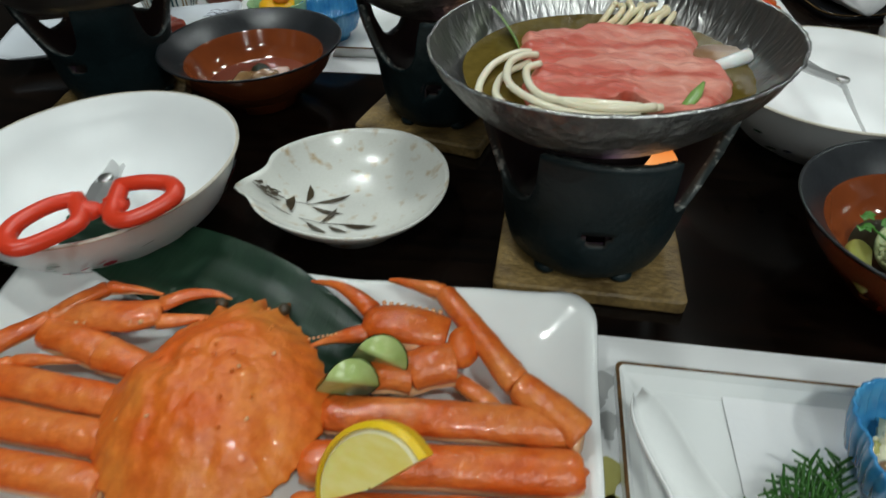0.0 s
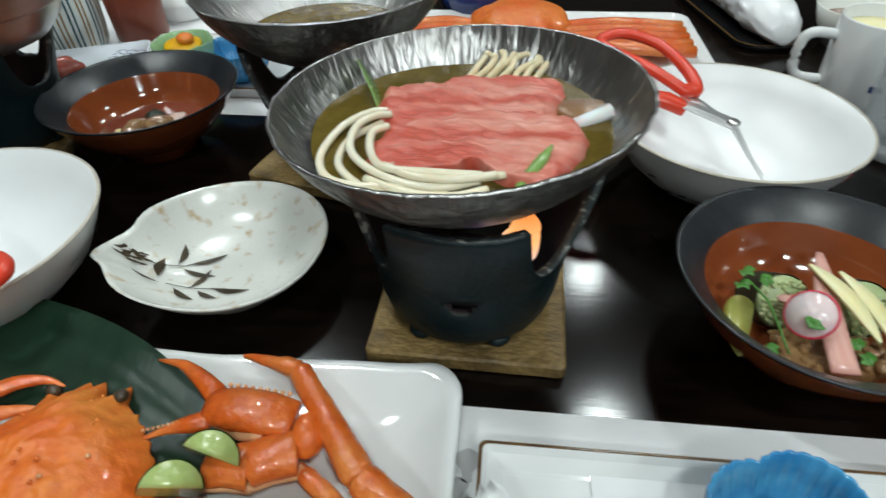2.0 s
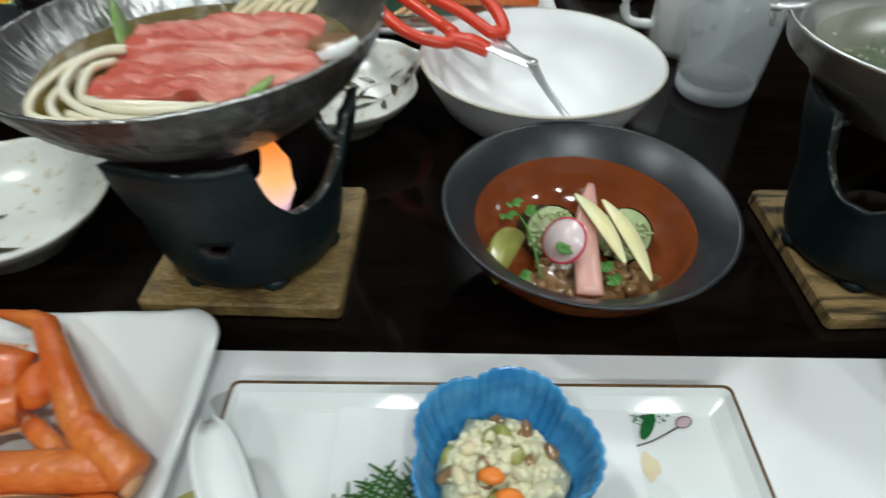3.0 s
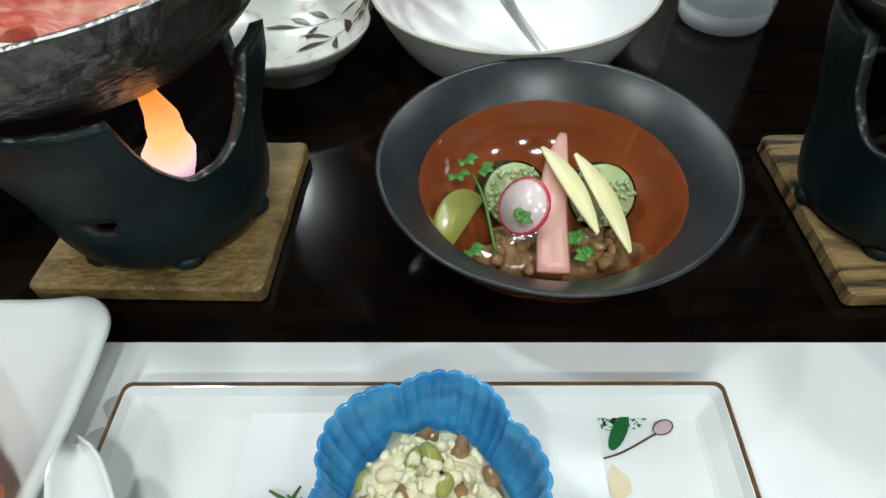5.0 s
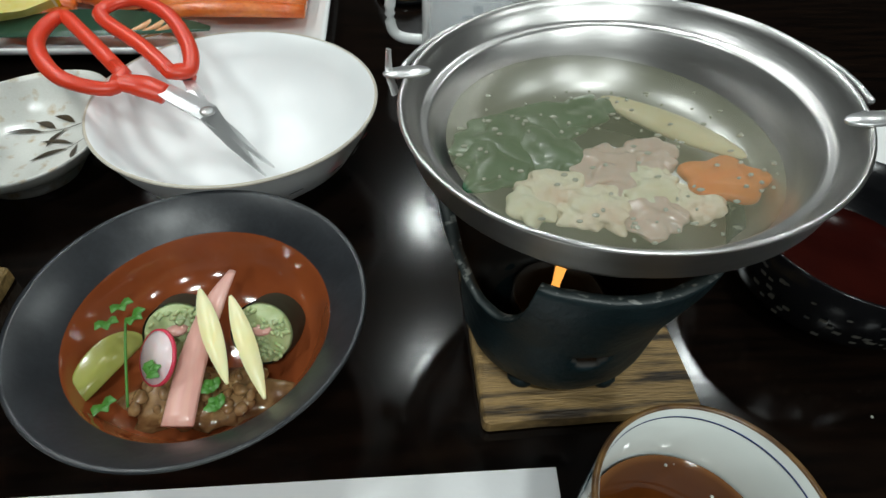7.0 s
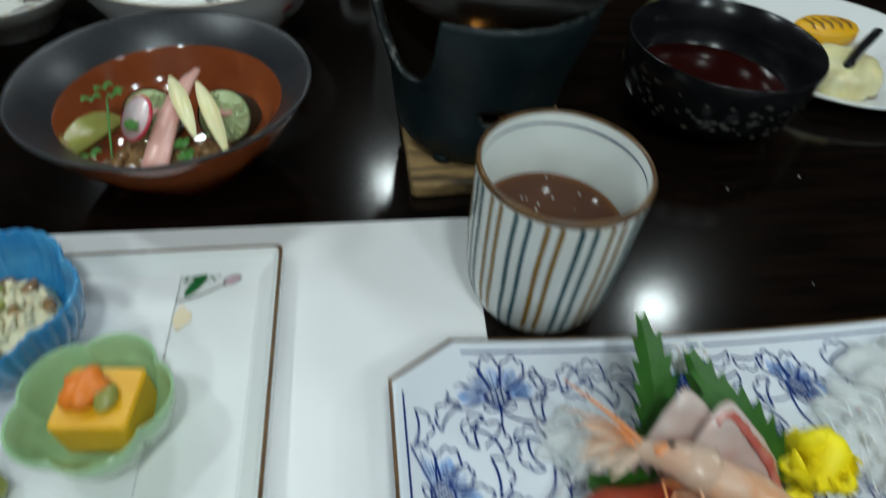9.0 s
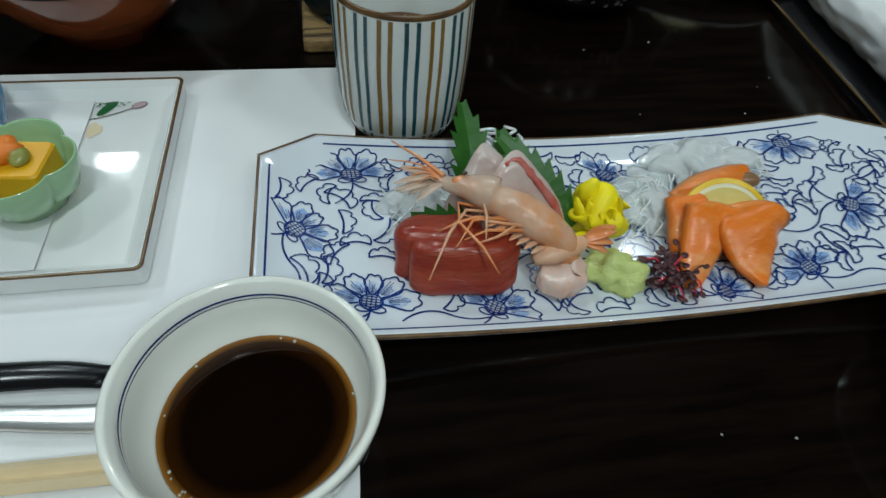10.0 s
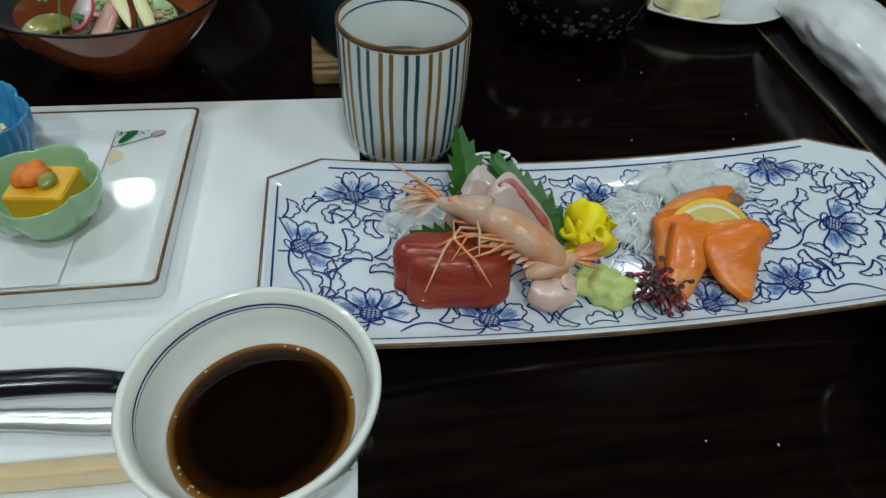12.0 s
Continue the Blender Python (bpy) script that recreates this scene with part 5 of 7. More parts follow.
NOODLES = ([(-0.060, 0.128, .135), (-0.070, 0.122, .137), (-0.083, 0.106, .136), (-0.088, 0.080, .134), (-0.080, 0.061, .134), (-0.064, 0.053, .135), (-0.045, 0.052, .136), (-0.020, 0.048, .135)],
           [(-0.058, 0.118, .138), (-0.066, 0.112, .140), (-0.073, 0.100, .140), (-0.072, 0.080, .139), (-0.061, 0.064, .139), (-0.044, 0.054, .138), (-0.024, 0.050, .138), (-0.006, 0.058, .137)],
           [(-0.056, 0.100, .141), (-0.063, 0.092, .141), (-0.060, 0.074, .140), (-0.050, 0.060, .141), (-0.029, 0.058, .141), (-0.005, 0.060, .139)],
           [(-0.062, 0.114, .135), (-0.076, 0.098, .134), (-0.078, 0.076, .133), (-0.066, 0.058, .134), (-0.050, 0.047, .134), (-0.026, 0.044, .134), (-0.004, 0.050, .134)],
           [(-0.052, 0.064, .140), (-0.036, 0.054, .141), (-0.016, 0.053, .141), (0.002, 0.061, .139)],
           [(-0.060, 0.058, .136), (-0.040, 0.047, .137), (-0.018, 0.045, .137), (-0.002, 0.053, .136)])
NOODLES += tuple([(x + 0.0035 * (-1) ** n, y - 0.0032 + 0.0015 * n, z - 0.0018) for x, y, z in NOODLES[n]] for n in (4,))
for k, pts in enumerate(NOODLES):
    solo("udon_noodle", tube(pts, 0.0022, 10, 0.9, steps=7), M["udon"], pts[0], "thick white udon noodle curled beside the beef", "noodle", "udon noodles")
rnd = random.Random(21)
for k in range(8):
    x = -0.018 + 0.0060 * k
    pts = [(x - 0.004, 0.176, 0.131), (x + 0.002, 0.186, 0.135), (x + 0.007 + rnd.uniform(-.002, .002), 0.196, 0.1375), (x + 0.009, 0.200, 0.139)]
    pts = [(px + rnd.uniform(-.003, .003), py + rnd.uniform(-.003, .004), pz) for px, py, pz in pts]
    en = thing("enoki_mushroom", pts[0], "pale thin mushroom standing behind the beef", "mushroom", "pale mushrooms")
    part("stem", tube(pts, 0.0022, 8, steps=3), M["enoki"], en)
    part("cap", blob(pts[-1], (0.0028, 0.0028, 0.0022), 0.1, 90, 2, k), M["enoki"], en)
solo("leek_piece", blade((-0.066, 0.128, 0.131), (-0.090, 0.180, 0.142), 0.012, 0.0006, 0.001, 10, 0.0, up=(0.9, 0.2, 0.6)), M["leek"], (-0.075, 0.14, 0.131), "green leek blade standing at the pan's side", "leek")
solo("green_bean", tube([(0.008, 0.049, 0.131), (0.016, 0.062, 0.137), (0.023, 0.074, 0.140), (0.028, 0.084, 0.142)], [0.002, 0.0032, 0.0032, 0.0008], 8, 0.7, steps=4), M["leek"], (0.008, 0.05, 0.131), "bright green bean strip leaning on the beef", "green bean")
solo("bean_strip", tube([(0.024, 0.056, 0.131), (0.020, 0.066, 0.135), (0.014, 0.070, 0.137)], [0.002, 0.003, 0.001], 8, 0.6, steps=4), M["leek"], (0.024, 0.056, 0.131), "second green bean strip in the broth", "green bean")
solo("brown_mushroom", slab([(0.050 + 0.017 * math.cos(t) - 0.006 * math.sin(t), 0.140 + 0.012 * math.sin(t) + 0.004 * math.cos(t)) for t in [2 * math.pi * k / 20 for k in range(20)]], 0.128, 0.1345, 0.002), M["brown_food"], (0.05, 0.14, 0.128), "brown mushroom slice half sunk in broth", "mushroom")
solo("leek_stub", tube([(0.040, 0.122, 0.131), (0.062, 0.133, 0.136)], [0.004, 0.0045], 12), M["daikon"], (0.045, 0.125, 0.131), "white leek stub in the broth", "leek")
for k, (x, y) in enumerate(((-0.048, 0.052), (0.004, 0.046))):
    solo("mushroom_chunk", blob((x, y, 0.1325), (0.012, 0.007, 0.004), 0.2, 90, 3, k), M["enoki"], (x, y, 0.128), "tan mushroom piece under the noodles", "mushroom", "sunken mushrooms")

# contents of the steel pot
for k, (x, y, a, b, t) in enumerate(((0.352, 0.142, 0.032, 0.022, 0.3), (0.340, 0.122, 0.022, 0.016, 1.0), (0.380, 0.160, 0.034, 0.014, 0.35), (0.366, 0.132, 0.024, 0.016, 2.0))):
    solo("leafy_green", blob((x, y, 0.1206), (a, b, 0.0036), 0.35, 110, 5, k, turn=t), M["pot_green"], (x, y, 0.122), "dark cooked leafy greens in the pot", "greens", "pot greens")
solo("radish_stick", blob((0.434, 0.150, 0.1208), (0.040, 0.0100, 0.0036), 0.10, 40, 4, 2, turn=-0.75), M["enoki"], (0.434, 0.15, 0.122), "long pale radish piece in the pot", "radish")
for k, (x, y, a) in enumerate(((0.362, 0.104, 0.017), (0.390, 0.114, 0.020), (0.408, 0.104, 0.018), (0.380, 0.091, 0.019), (0.404, 0.086, 0.017), (0.352, 0.094, 0.013), (0.424, 0.092, 0.014), (0.414, 0.124, 0.016))):
    solo("soup_morsel", blob((x, y, 0.1196), (a, a * 0.8, 0.0042), 0.40, 170, 5, k, turn=k), (M["pot_mass"], M["white_fish"], M["udon"])[k % 3], (x, y, 0.122), "pale pink and tan morsel simmering in the pot", "seafood", "pot morsels")
fl = [(0.443 + 0.020 * (1 + 0.14 * math.cos(5 * t)) * math.cos(t), 0.105 + 0.015 * (1 + 0.14 * math.cos(5 * t)) * math.sin(t)) for t in [2 * math.pi * k / 40 for k in range(40)]]
solo("pot_carrot", slab(fl, 0.1195, 0.1245, 0.0015), M["carrot"], (0.443, 0.105, 0.122), "orange carrot slice floating in the pot", "carrot")
rnd = random.Random(31)
for k in range(120):
    x, y = rnd.uniform(0.32, 0.475), rnd.uniform(0.055, 0.175)
    if math.hypot(x - P3[0], y - P3[1]) < 0.08:
        solo("broth_bubble", blob((x, y, 0.1262), (rnd.uniform(0.0006, 0.0020), rnd.uniform(0.0005, 0.0012), 0.0008), 0.0, 50, 2), M["glint"], (x, y, 0.126), "tiny clear bubble on the simmering broth", "bubble", "broth bubbles")

# ---------------------------------------------------------------- bowls
WB1, WB2 = (-0.354, 0.088, 0.0), (0.1845, 0.2720, 0.0)
white_bowl(WB1, "large white bowl with painted flowers outside, holding scissors", 1)
white_bowl(WB2, "large white bowl with painted flowers outside, scissors across it", 2)
scissors((-0.325, 0.059, 0.068), [(-0.371, 0.12, 0.04), (-0.362, 0.119, 0.04)], ([(-0.31, 0.022, 0.074), (-0.323, 0.029, 0.077), (-0.331, 0.017, 0.08), (-0.336, -0.002, 0.082), (-0.332, -0.016, 0.082), (-0.322, -0.02, 0.081), (-0.313, -0.008, 0.079), (-0.308, 0.01, 0.077)],
         [(-0.298, 0.026, 0.074), (-0.302, 0.044, 0.078), (-0.287, 0.046, 0.08), (-0.271, 0.046, 0.08), (-0.262, 0.036, 0.08), (-0.269, 0.024, 0.078), (-0.281, 0.014, 0.077), (-0.293, 0.018, 0.076)]), "kitchen scissors with orange-red grips resting in the white bowl")
scissors((0.173, 0.242, 0.0712), [(0.204, 0.228, 0.03), (0.208, 0.24, 0.03)], ([(0.139, 0.266, 0.0755), (0.114, 0.275, 0.082), (0.076, 0.319, 0.09), (0.056, 0.339, 0.0925), (0.052, 0.309, 0.0925), (0.062, 0.283, 0.091), (0.082, 0.262, 0.086), (0.109, 0.26, 0.08)],
         [(0.148, 0.289, 0.0755), (0.144, 0.279, 0.08), (0.12, 0.304, 0.087), (0.083, 0.34, 0.093), (0.102, 0.357, 0.096), (0.131, 0.338, 0.094), (0.15, 0.308, 0.085), (0.154, 0.285, 0.079)]), "kitchen scissors with orange-red grips lying across the bowl")
leaf_bowl((-0.184, 0.1225, 0.0), radians(24), "speckled cream leaf-shaped dish with brown painted twigs")
leaf_bowl((0.019, 0.281, 0.0), radians(205), "speckled cream leaf-shaped dish beyond the stove")

B1 = (0.192, 0.0930, 0.0)
deep_plate(B1, "wide black-rimmed bowl with red-brown well of appetizers").scale = (0.972, 0.972, 1.035)
B2 = (-0.330, 0.303, 0.0)
deep_plate(B2, "wide black-rimmed bowl of appetizers across the table")


def appetizers(c, turn, group):
    """Rolls, pickles and garnish in the well of a bowl."""
    def W(dx, dy, z):
        return (c[0] + dx * math.cos(turn) - dy * math.sin(turn), c[1] + dx * math.sin(turn) + dy * math.cos(turn), z)
    p = W(-0.002, -0.029, 0.022)
    solo("brown_jelly", blob(p, (0.034, 0.017, 0.008), 0.55, 120, 4, 2), M["jelly"], p, "glistening brown jelly in the bowl", "jelly", group)
    rj = random.Random(17)
    for k in range(34):
        q = W(rj.uniform(-0.028, 0.030), -0.030 + rj.uniform(-0.014, 0.012), 0.027 + rj.uniform(0, 0.004))
        solo("jelly_cube", blob(q, (rj.uniform(0.002, 0.0045), rj.uniform(0.002, 0.004), 0.003), 0.5, 200, 2, k, turn=k), M["jelly"], q, "small glistening brown jelly cube in the bowl", "jelly", group)
    for dx, dy, lean in ((-0.018, 0.012, 0.2), (0.029, 0.010, -0.2)):
        th = thing("rice_roll", W(dx, dy, 0.014), "green-tinted rice roll wrapped in dark seaweed", "rice roll", group)
        m = Matrix.Translation(W(dx, dy, 0.026)) @ Matrix.Rotation(turn + lean, 4, "Z") @ Matrix.Rotation(radians(52), 4, "X")
        core = bmesh.new()
        rows = [[m @ Vector((r * 0.0165 * math.cos(a), r * 0.0165 * math.sin(a), z)) for a in [2 * math.pi * k / 32 for k in range(32)]] for r, z in ((0.98, -0.012), (0.98, 0.010), (0.93, 0.012), (0.05, 0.0125))]
        loft(rows, True, True, True, core)
        part("rice", core, M["rice"], th)
        part("seaweed", loft([[m @ Vector((0.0170 * math.cos(a), 0.0170 * math.sin(a), z)) for a in [2 * math.pi * k / 32 for k in range(32)]] for z in (-0.0122, 0.0108)], True), M["nori"], th, "dark seaweed wrap")
        rr = random.Random(int(dx * 9999))
        bm = bmesh.new()
        for k in range(54):
            a, r = rr.uniform(0, 6.28), 0.0155 * rr.random() ** 0.5
            q = m @ Vector((r * math.cos(a), r * math.sin(a), 0.0125))
            blob(tuple(q), (0.0027, 0.0014, 0.0014), 0.1, 90, 1, k, bm, rr.uniform(0, 3))
        tagged(part("rice_grain_mass", bm, M["rice"], th), kind="stuff")
        part("filling", blob(tuple(m @ Vector((0, 0.003, 0.0122))), (0.006, 0.005, 0.002), 0.2, 100, 2), M["pink"], th)
    p = W(-0.044, -0.022, 0.022)
    bm = bmesh.new()
    m = Matrix.Translation(W(-0.043, -0.019, 0.031)) @ Matrix.Rotation(turn + 1.35, 4, "Z") @ Matrix.Rotation(0.55, 4, "X")
    rows = [[m @ Vector((0.0255 * r * math.cos(a), 0.0160 * r * math.sin(a), z)) for a in [math.pi * k / 27 - 0.35 for k in range(28)]] for r, z in ((0.92, -0.003), (1, -0.0015), (1, 0.0015), (0.94, 0.003))]
    loft(rows, True, True, True, bm)
    solo("pickle_slice", bm, M["pickle"], p, "olive-green pickle slice leaning in the bowl", "pickle", group)
    st = [W(0.010, 0.034, 0.047), W(0.004, 0.010, 0.047), W(-0.001, -0.020, 0.042), W(-0.003, -0.051, 0.036)]
    solo("pink_stalk", tube(st, [0.0022, 0.0060, 0.0072, 0.0076], 12, 0.40, steps=6), M["pink"], st[1], "pink pickled stalk lying across the food", "pickle", group)
    th = thing("radish_slice", W(-0.014, -0.020, 0.045), "thin round white radish slice with red skin", "radish", group)
    m = Matrix.Translation(W(-0.0145, -0.0215, 0.0485)) @ Matrix.Rotation(turn, 4, "Z") @ Matrix.Rotation(0.55, 4, "X") @ Matrix.Rotation(-0.62, 4, "Y")
    part("flesh", loft([[m @ Vector((r * math.cos(a), r * math.sin(a), z)) for a in [2 * math.pi * k / 36 for k in range(36)]] for r, z in ((0.0128, 0), (0.0128, 0.0014))], True, True, True), M["radish"], th)
    part("red_skin", loft([[m @ Vector((r * math.cos(a), r * math.sin(a), z)) for a in [2 * math.pi * k / 36 for k in range(36)]] for r, z in ((0.0127, -0.0002), (0.0137, 0.0), (0.0137, 0.0014), (0.0127, 0.0017))], True), M["radish_skin"], th, "thin red skin")
    for a, b, w in ((W(-0.003, 0.018, 0.050), W(0.018, -0.034, 0.042), 0.0098), (W(0.013, 0.014, 0.049), W(0.034, -0.037, 0.032), 0.0098)):
        solo("pale_shoot", blade(a, b, w, 0.0018, 0.004, 14), M["petal"], a, "pale yellow pointed shoot lying over the food", "shoot", group)
    ps = thing("herb_sprig", W(-0.032, -0.010, 0.040), "fresh green herb sprig on the appetizers", "herb", group)
    part("stem", tube([W(-0.038, 0.004, 0.046), W(-0.033, -0.014, 0.046), W(-0.028, -0.040, 0.036)], 0.0007, 6, steps=4), M["parsley"], ps)
    for dx, dy, z in ((-0.042, 0.012, 0.048), (-0.046, 0.002, 0.047), (-0.034, 0.004, 0.048), (-0.040, -0.038, 0.036), (-0.018, -0.030, 0.047), (0.010, -0.034, 0.036), (0.014, -0.042, 0.034)):
        for q in (-0.9, 0, 0.9):
            b = Vector(W(dx, dy, z))
            part("leaflet", blade(b, b + Vector((0.0070 * math.cos(turn + q + 1.6 + dx * 60), 0.0070 * math.sin(turn + q + 1.6 + dx * 60), 0.002)), 0.0058, 0.0004, 0.001, 6, 0.2), M["parsley"], ps)


appetizers(B1, 0.0, "appetizer bowl food")
for k, (dx, dy, a, b, c, m) in enumerate(((0.012, -0.008, 0.016, 0.011, 0.009, "jelly"), (-0.008, -0.014, 0.014, 0.009, 0.008, "jelly"), (0.020, 0.010, 0.012, 0.008, 0.006, "white_fish"), (-0.016, -0.022, 0.010, 0.005, 0.005, "petal"), (0.026, -0.014, 0.012, 0.010, 0.007, "nori"), (0.000, 0.004, 0.015, 0.010, 0.008, "nori"))):
    solo("stewed_morsel", blob((B2[0] + dx, B2[1] + dy, 0.020 + c * 0.6), (a, b, c), 0.35, 110, 4, k, turn=k), M[m], (B2[0] + dx, B2[1] + dy, 0.016), "dark glossy stewed morsel in the far bowl", "food", "opposite bowl food")
solo("thin_sauce", disc((B2[0], B2[1], 0.0205), 0.0500, 60), M["red_cup"], (B2[0], B2[1], 0.0205), "thin red-brown sauce in the far bowl", "sauce")


# ---------------------------------------------------------------- cup, sauce, sashimi
CUP = (0.3965, -0.0290, 0.0)
striped_cup(CUP, "white tea cup with teal and ochre painted stripes, half full")
solo("tea", disc((CUP[0], CUP[1], 0.052), 0.0374, 48), M["tea"], (CUP[0], CUP[1], 0.052), "clear brown tea inside the striped cup", "tea")
rnd = random.Random(63)
for k in range(22):
    a, q = rnd.uniform(0, 6.28), 0.036 * rnd.random() ** 0.5
    x, y, s = CUP[0] + q * math.cos(a), CUP[1] + q * math.sin(a), rnd.uniform(0.0003, 0.0008)
    solo("tea_bubble", blob((x, y, 0.0521), (s, s, s * 0.6), 0.0, 50, 2), M["glint"], (x, y, 0.0521), "tiny bubble on the tea", "bubble", "tea bubbles")
SB = (0.3170, -0.2475, 0.0008)
sauce = thing("sauce_bowl", SB, "white sauce bowl with double blue line inside, filled with soy", "bowl")
R, h = 0.0485, 0.049
part("bowl_body", lathe(SB, [(0.001, 0.004), (0.022, 0.004), (0.023, 0), (0.028, 0), (0.030, 0.006), (0.040, 0.018), (0.0462, 0.034), (R, h - 0.003), (R, h - 0.0008), (R - 0.0012, h), (R - 0.0032, h - 0.0012), (R - 0.0058, 0.034), (0.036, 0.018), (0.022, 0.009), (0.001, 0.008)], 90), M["cup_in"], sauce)
for dz, w in ((0.0058, 0.0011), (0.0078, 0.0006)):
    part("blue_line", lathe(SB, [(R - 0.0040 - 0.19 * dz - 0.0002, h - dz), (R - 0.0040 - 0.19 * dz - 0.0001 - 0.19 * w, h - dz - w)], 90, cap0=False, cap1=False), M["cobalt"], sauce, "thin blue painted line")
rnd = random.Random(12)
for i in range(46):
    a, z = rnd.uniform(0, 6.28), rnd.uniform(0.020, 0.042)
    rr = 0.0405 + (z - 0.018) * 0.36 + 0.0003 if z < 0.034 else 0.0464 + (z - 0.034) * 0.17 + 0.0003
    w, hh = rnd.uniform(0.03, 0.07), rnd.uniform(0.0012, 0.003)
    bm = bmesh.new()
    rows = [[bm.verts.new((SB[0] + (rr + 0.0004 + e * 0.25) * math.cos(a + u), SB[1] + (rr + 0.0004 + e * 0.25) * math.sin(a + u), SB[2] + z + e + 0.002 * math.sin(u * 40 + i))) for u in (-w, -w / 2, 0, w / 2, w)] for e in (-hh / 2, hh / 2)]
    grid_faces(bm, rows, False)
    part("painted_scroll", bm, M["cobalt"] if i % 3 else M["green_paint"], sauce)
solo("soy_sauce", disc((SB[0], SB[1], 0.0228), 0.0370, 72, 0.012, 5), M["soy"], (SB[0], SB[1], 0.0228), "dark brown soy sauce with amber edge in the white bowl", "soy sauce")
# Small pale bubbles added round the rim to give the soy its glints.
rnd = random.Random(71)
for k in range(16):
    a, q = rnd.choice((rnd.uniform(3.6, 4.6), rnd.uniform(0, 6.28))), rnd.uniform(0.0345, 0.0368)
    x, y, s = SB[0] + q * math.cos(a), SB[1] + q * math.sin(a), rnd.uniform(0.0004, 0.0009)
    solo("sauce_glint_bubble", blob((x, y, 0.0229), (s, s, s * 0.7), 0.0, 50, 2), M["glint"], (x, y, 0.0229), "tiny pale bubble put in as a glint on the soy sauce's edge", "bubble", "sauce bubbles")


PX0, PX1, PY0, PY1 = 0.311, 0.703, -0.2155, -0.0765
PCX, PCY = (PX0 + PX1) / 2, (PY0 + PY1) / 2


def plate_rise(x):
    return 0.0150 * ((x - PCX) / 0.195) ** 2


def octagon(inset, cut=0.030):
    x0, x1, y0, y1 = PX0 + inset, PX1 - inset, PY0 + inset, PY1 - inset
    c = min(cut * (1 - inset / 0.2), 0.42 * (y1 - y0))
    corners = [(x0 + c, y0), (x1 - c, y0), (x1, y0 + c), (x1, y1 - c * 0.8), (x1 - c * 1.1, y1), (x0 + c, y1), (x0, y1 - c * 0.7), (x0, y0 + c)]
    out = []
    for k, ((xa, ya), (xb, yb)) in enumerate(zip(corners, corners[1:] + corners[:1])):
        m = (40, 5, 14, 5, 40, 5, 14, 5)[k]
        out += [(xa + (xb - xa) * i / m, ya + (yb - ya) * i / m) for i in range(m)]
    return out


def plate_z(x, y):
    """Height of the plate's upper side."""
    d = min(x - PX0, PX1 - x, y - PY0, PY1 - y)
    k = max(0.0, 1 - d / 0.016)
    return 0.0062 + plate_rise(x) + 0.0062 * k ** 1.5


sp = thing("sashimi_plate", (PCX, PCY, 0), "long blue-and-white eight-sided porcelain plate painted with peonies", "plate")
rings = []
for inset, z in ((0.0692, 0.0022), (0.030, 0.0022), (0.012, 0.0040), (0.0012, 0.0085), (0.0, 0.0110), (0.0012, 0.0124), (0.003, 0.0118), (0.008, 0.0088), (0.014, 0.0066), (0.024, 0.0062), (0.045, 0.0062), (0.064, 0.0062), (0.0692, 0.0062)):
    rings.append([(x, y, z + plate_rise(x)) for x, y in octagon(inset)])
part("plate_body", loft(rings, True), M["plate_glaze"], sp)
part("foot", lathe((PCX, PCY, 0), [(0.030, 0.0), (0.034, 0.0), (0.033, 0.0035), (0.029, 0.0035)], 40, cap0=False, cap1=False), M["plate_glaze"], sp)
part("gold_rim", loft([[(x, y, z + plate_rise(x)) for x, y in octagon(i)] for i, z in ((-0.0003, 0.0114), (-0.0002, 0.0125), (0.0007, 0.0129), (0.0013, 0.0127))], True), M["brown_line"], sp, "brown-gold painted edge")
loop = octagon(0.0058)
part("blue_border", ribbon([(*p, 0) for p in loop + loop[:1]], 0.0010, lambda x, y: plate_z(x, y) + 0.0009), M["cobalt"], sp)


def lift_plate(x, y):
    return plate_z(x, y) + 0.0006


def lift_wash(x, y):
    return plate_z(x, y) + 0.0003


def on_plate(x, y, m=0.0085):
    corner = (abs(x - PCX) - (PX1 - PCX - 0.032)) + (abs(y - PCY) - (PY1 - PCY - 0.024))
    return PX0 + m < x < PX1 - m and PY0 + m < y < PY1 - m and corner < 0.017


def kept(line):
    return [p for p in line if on_plate(p[0], p[1], 0.0070)]


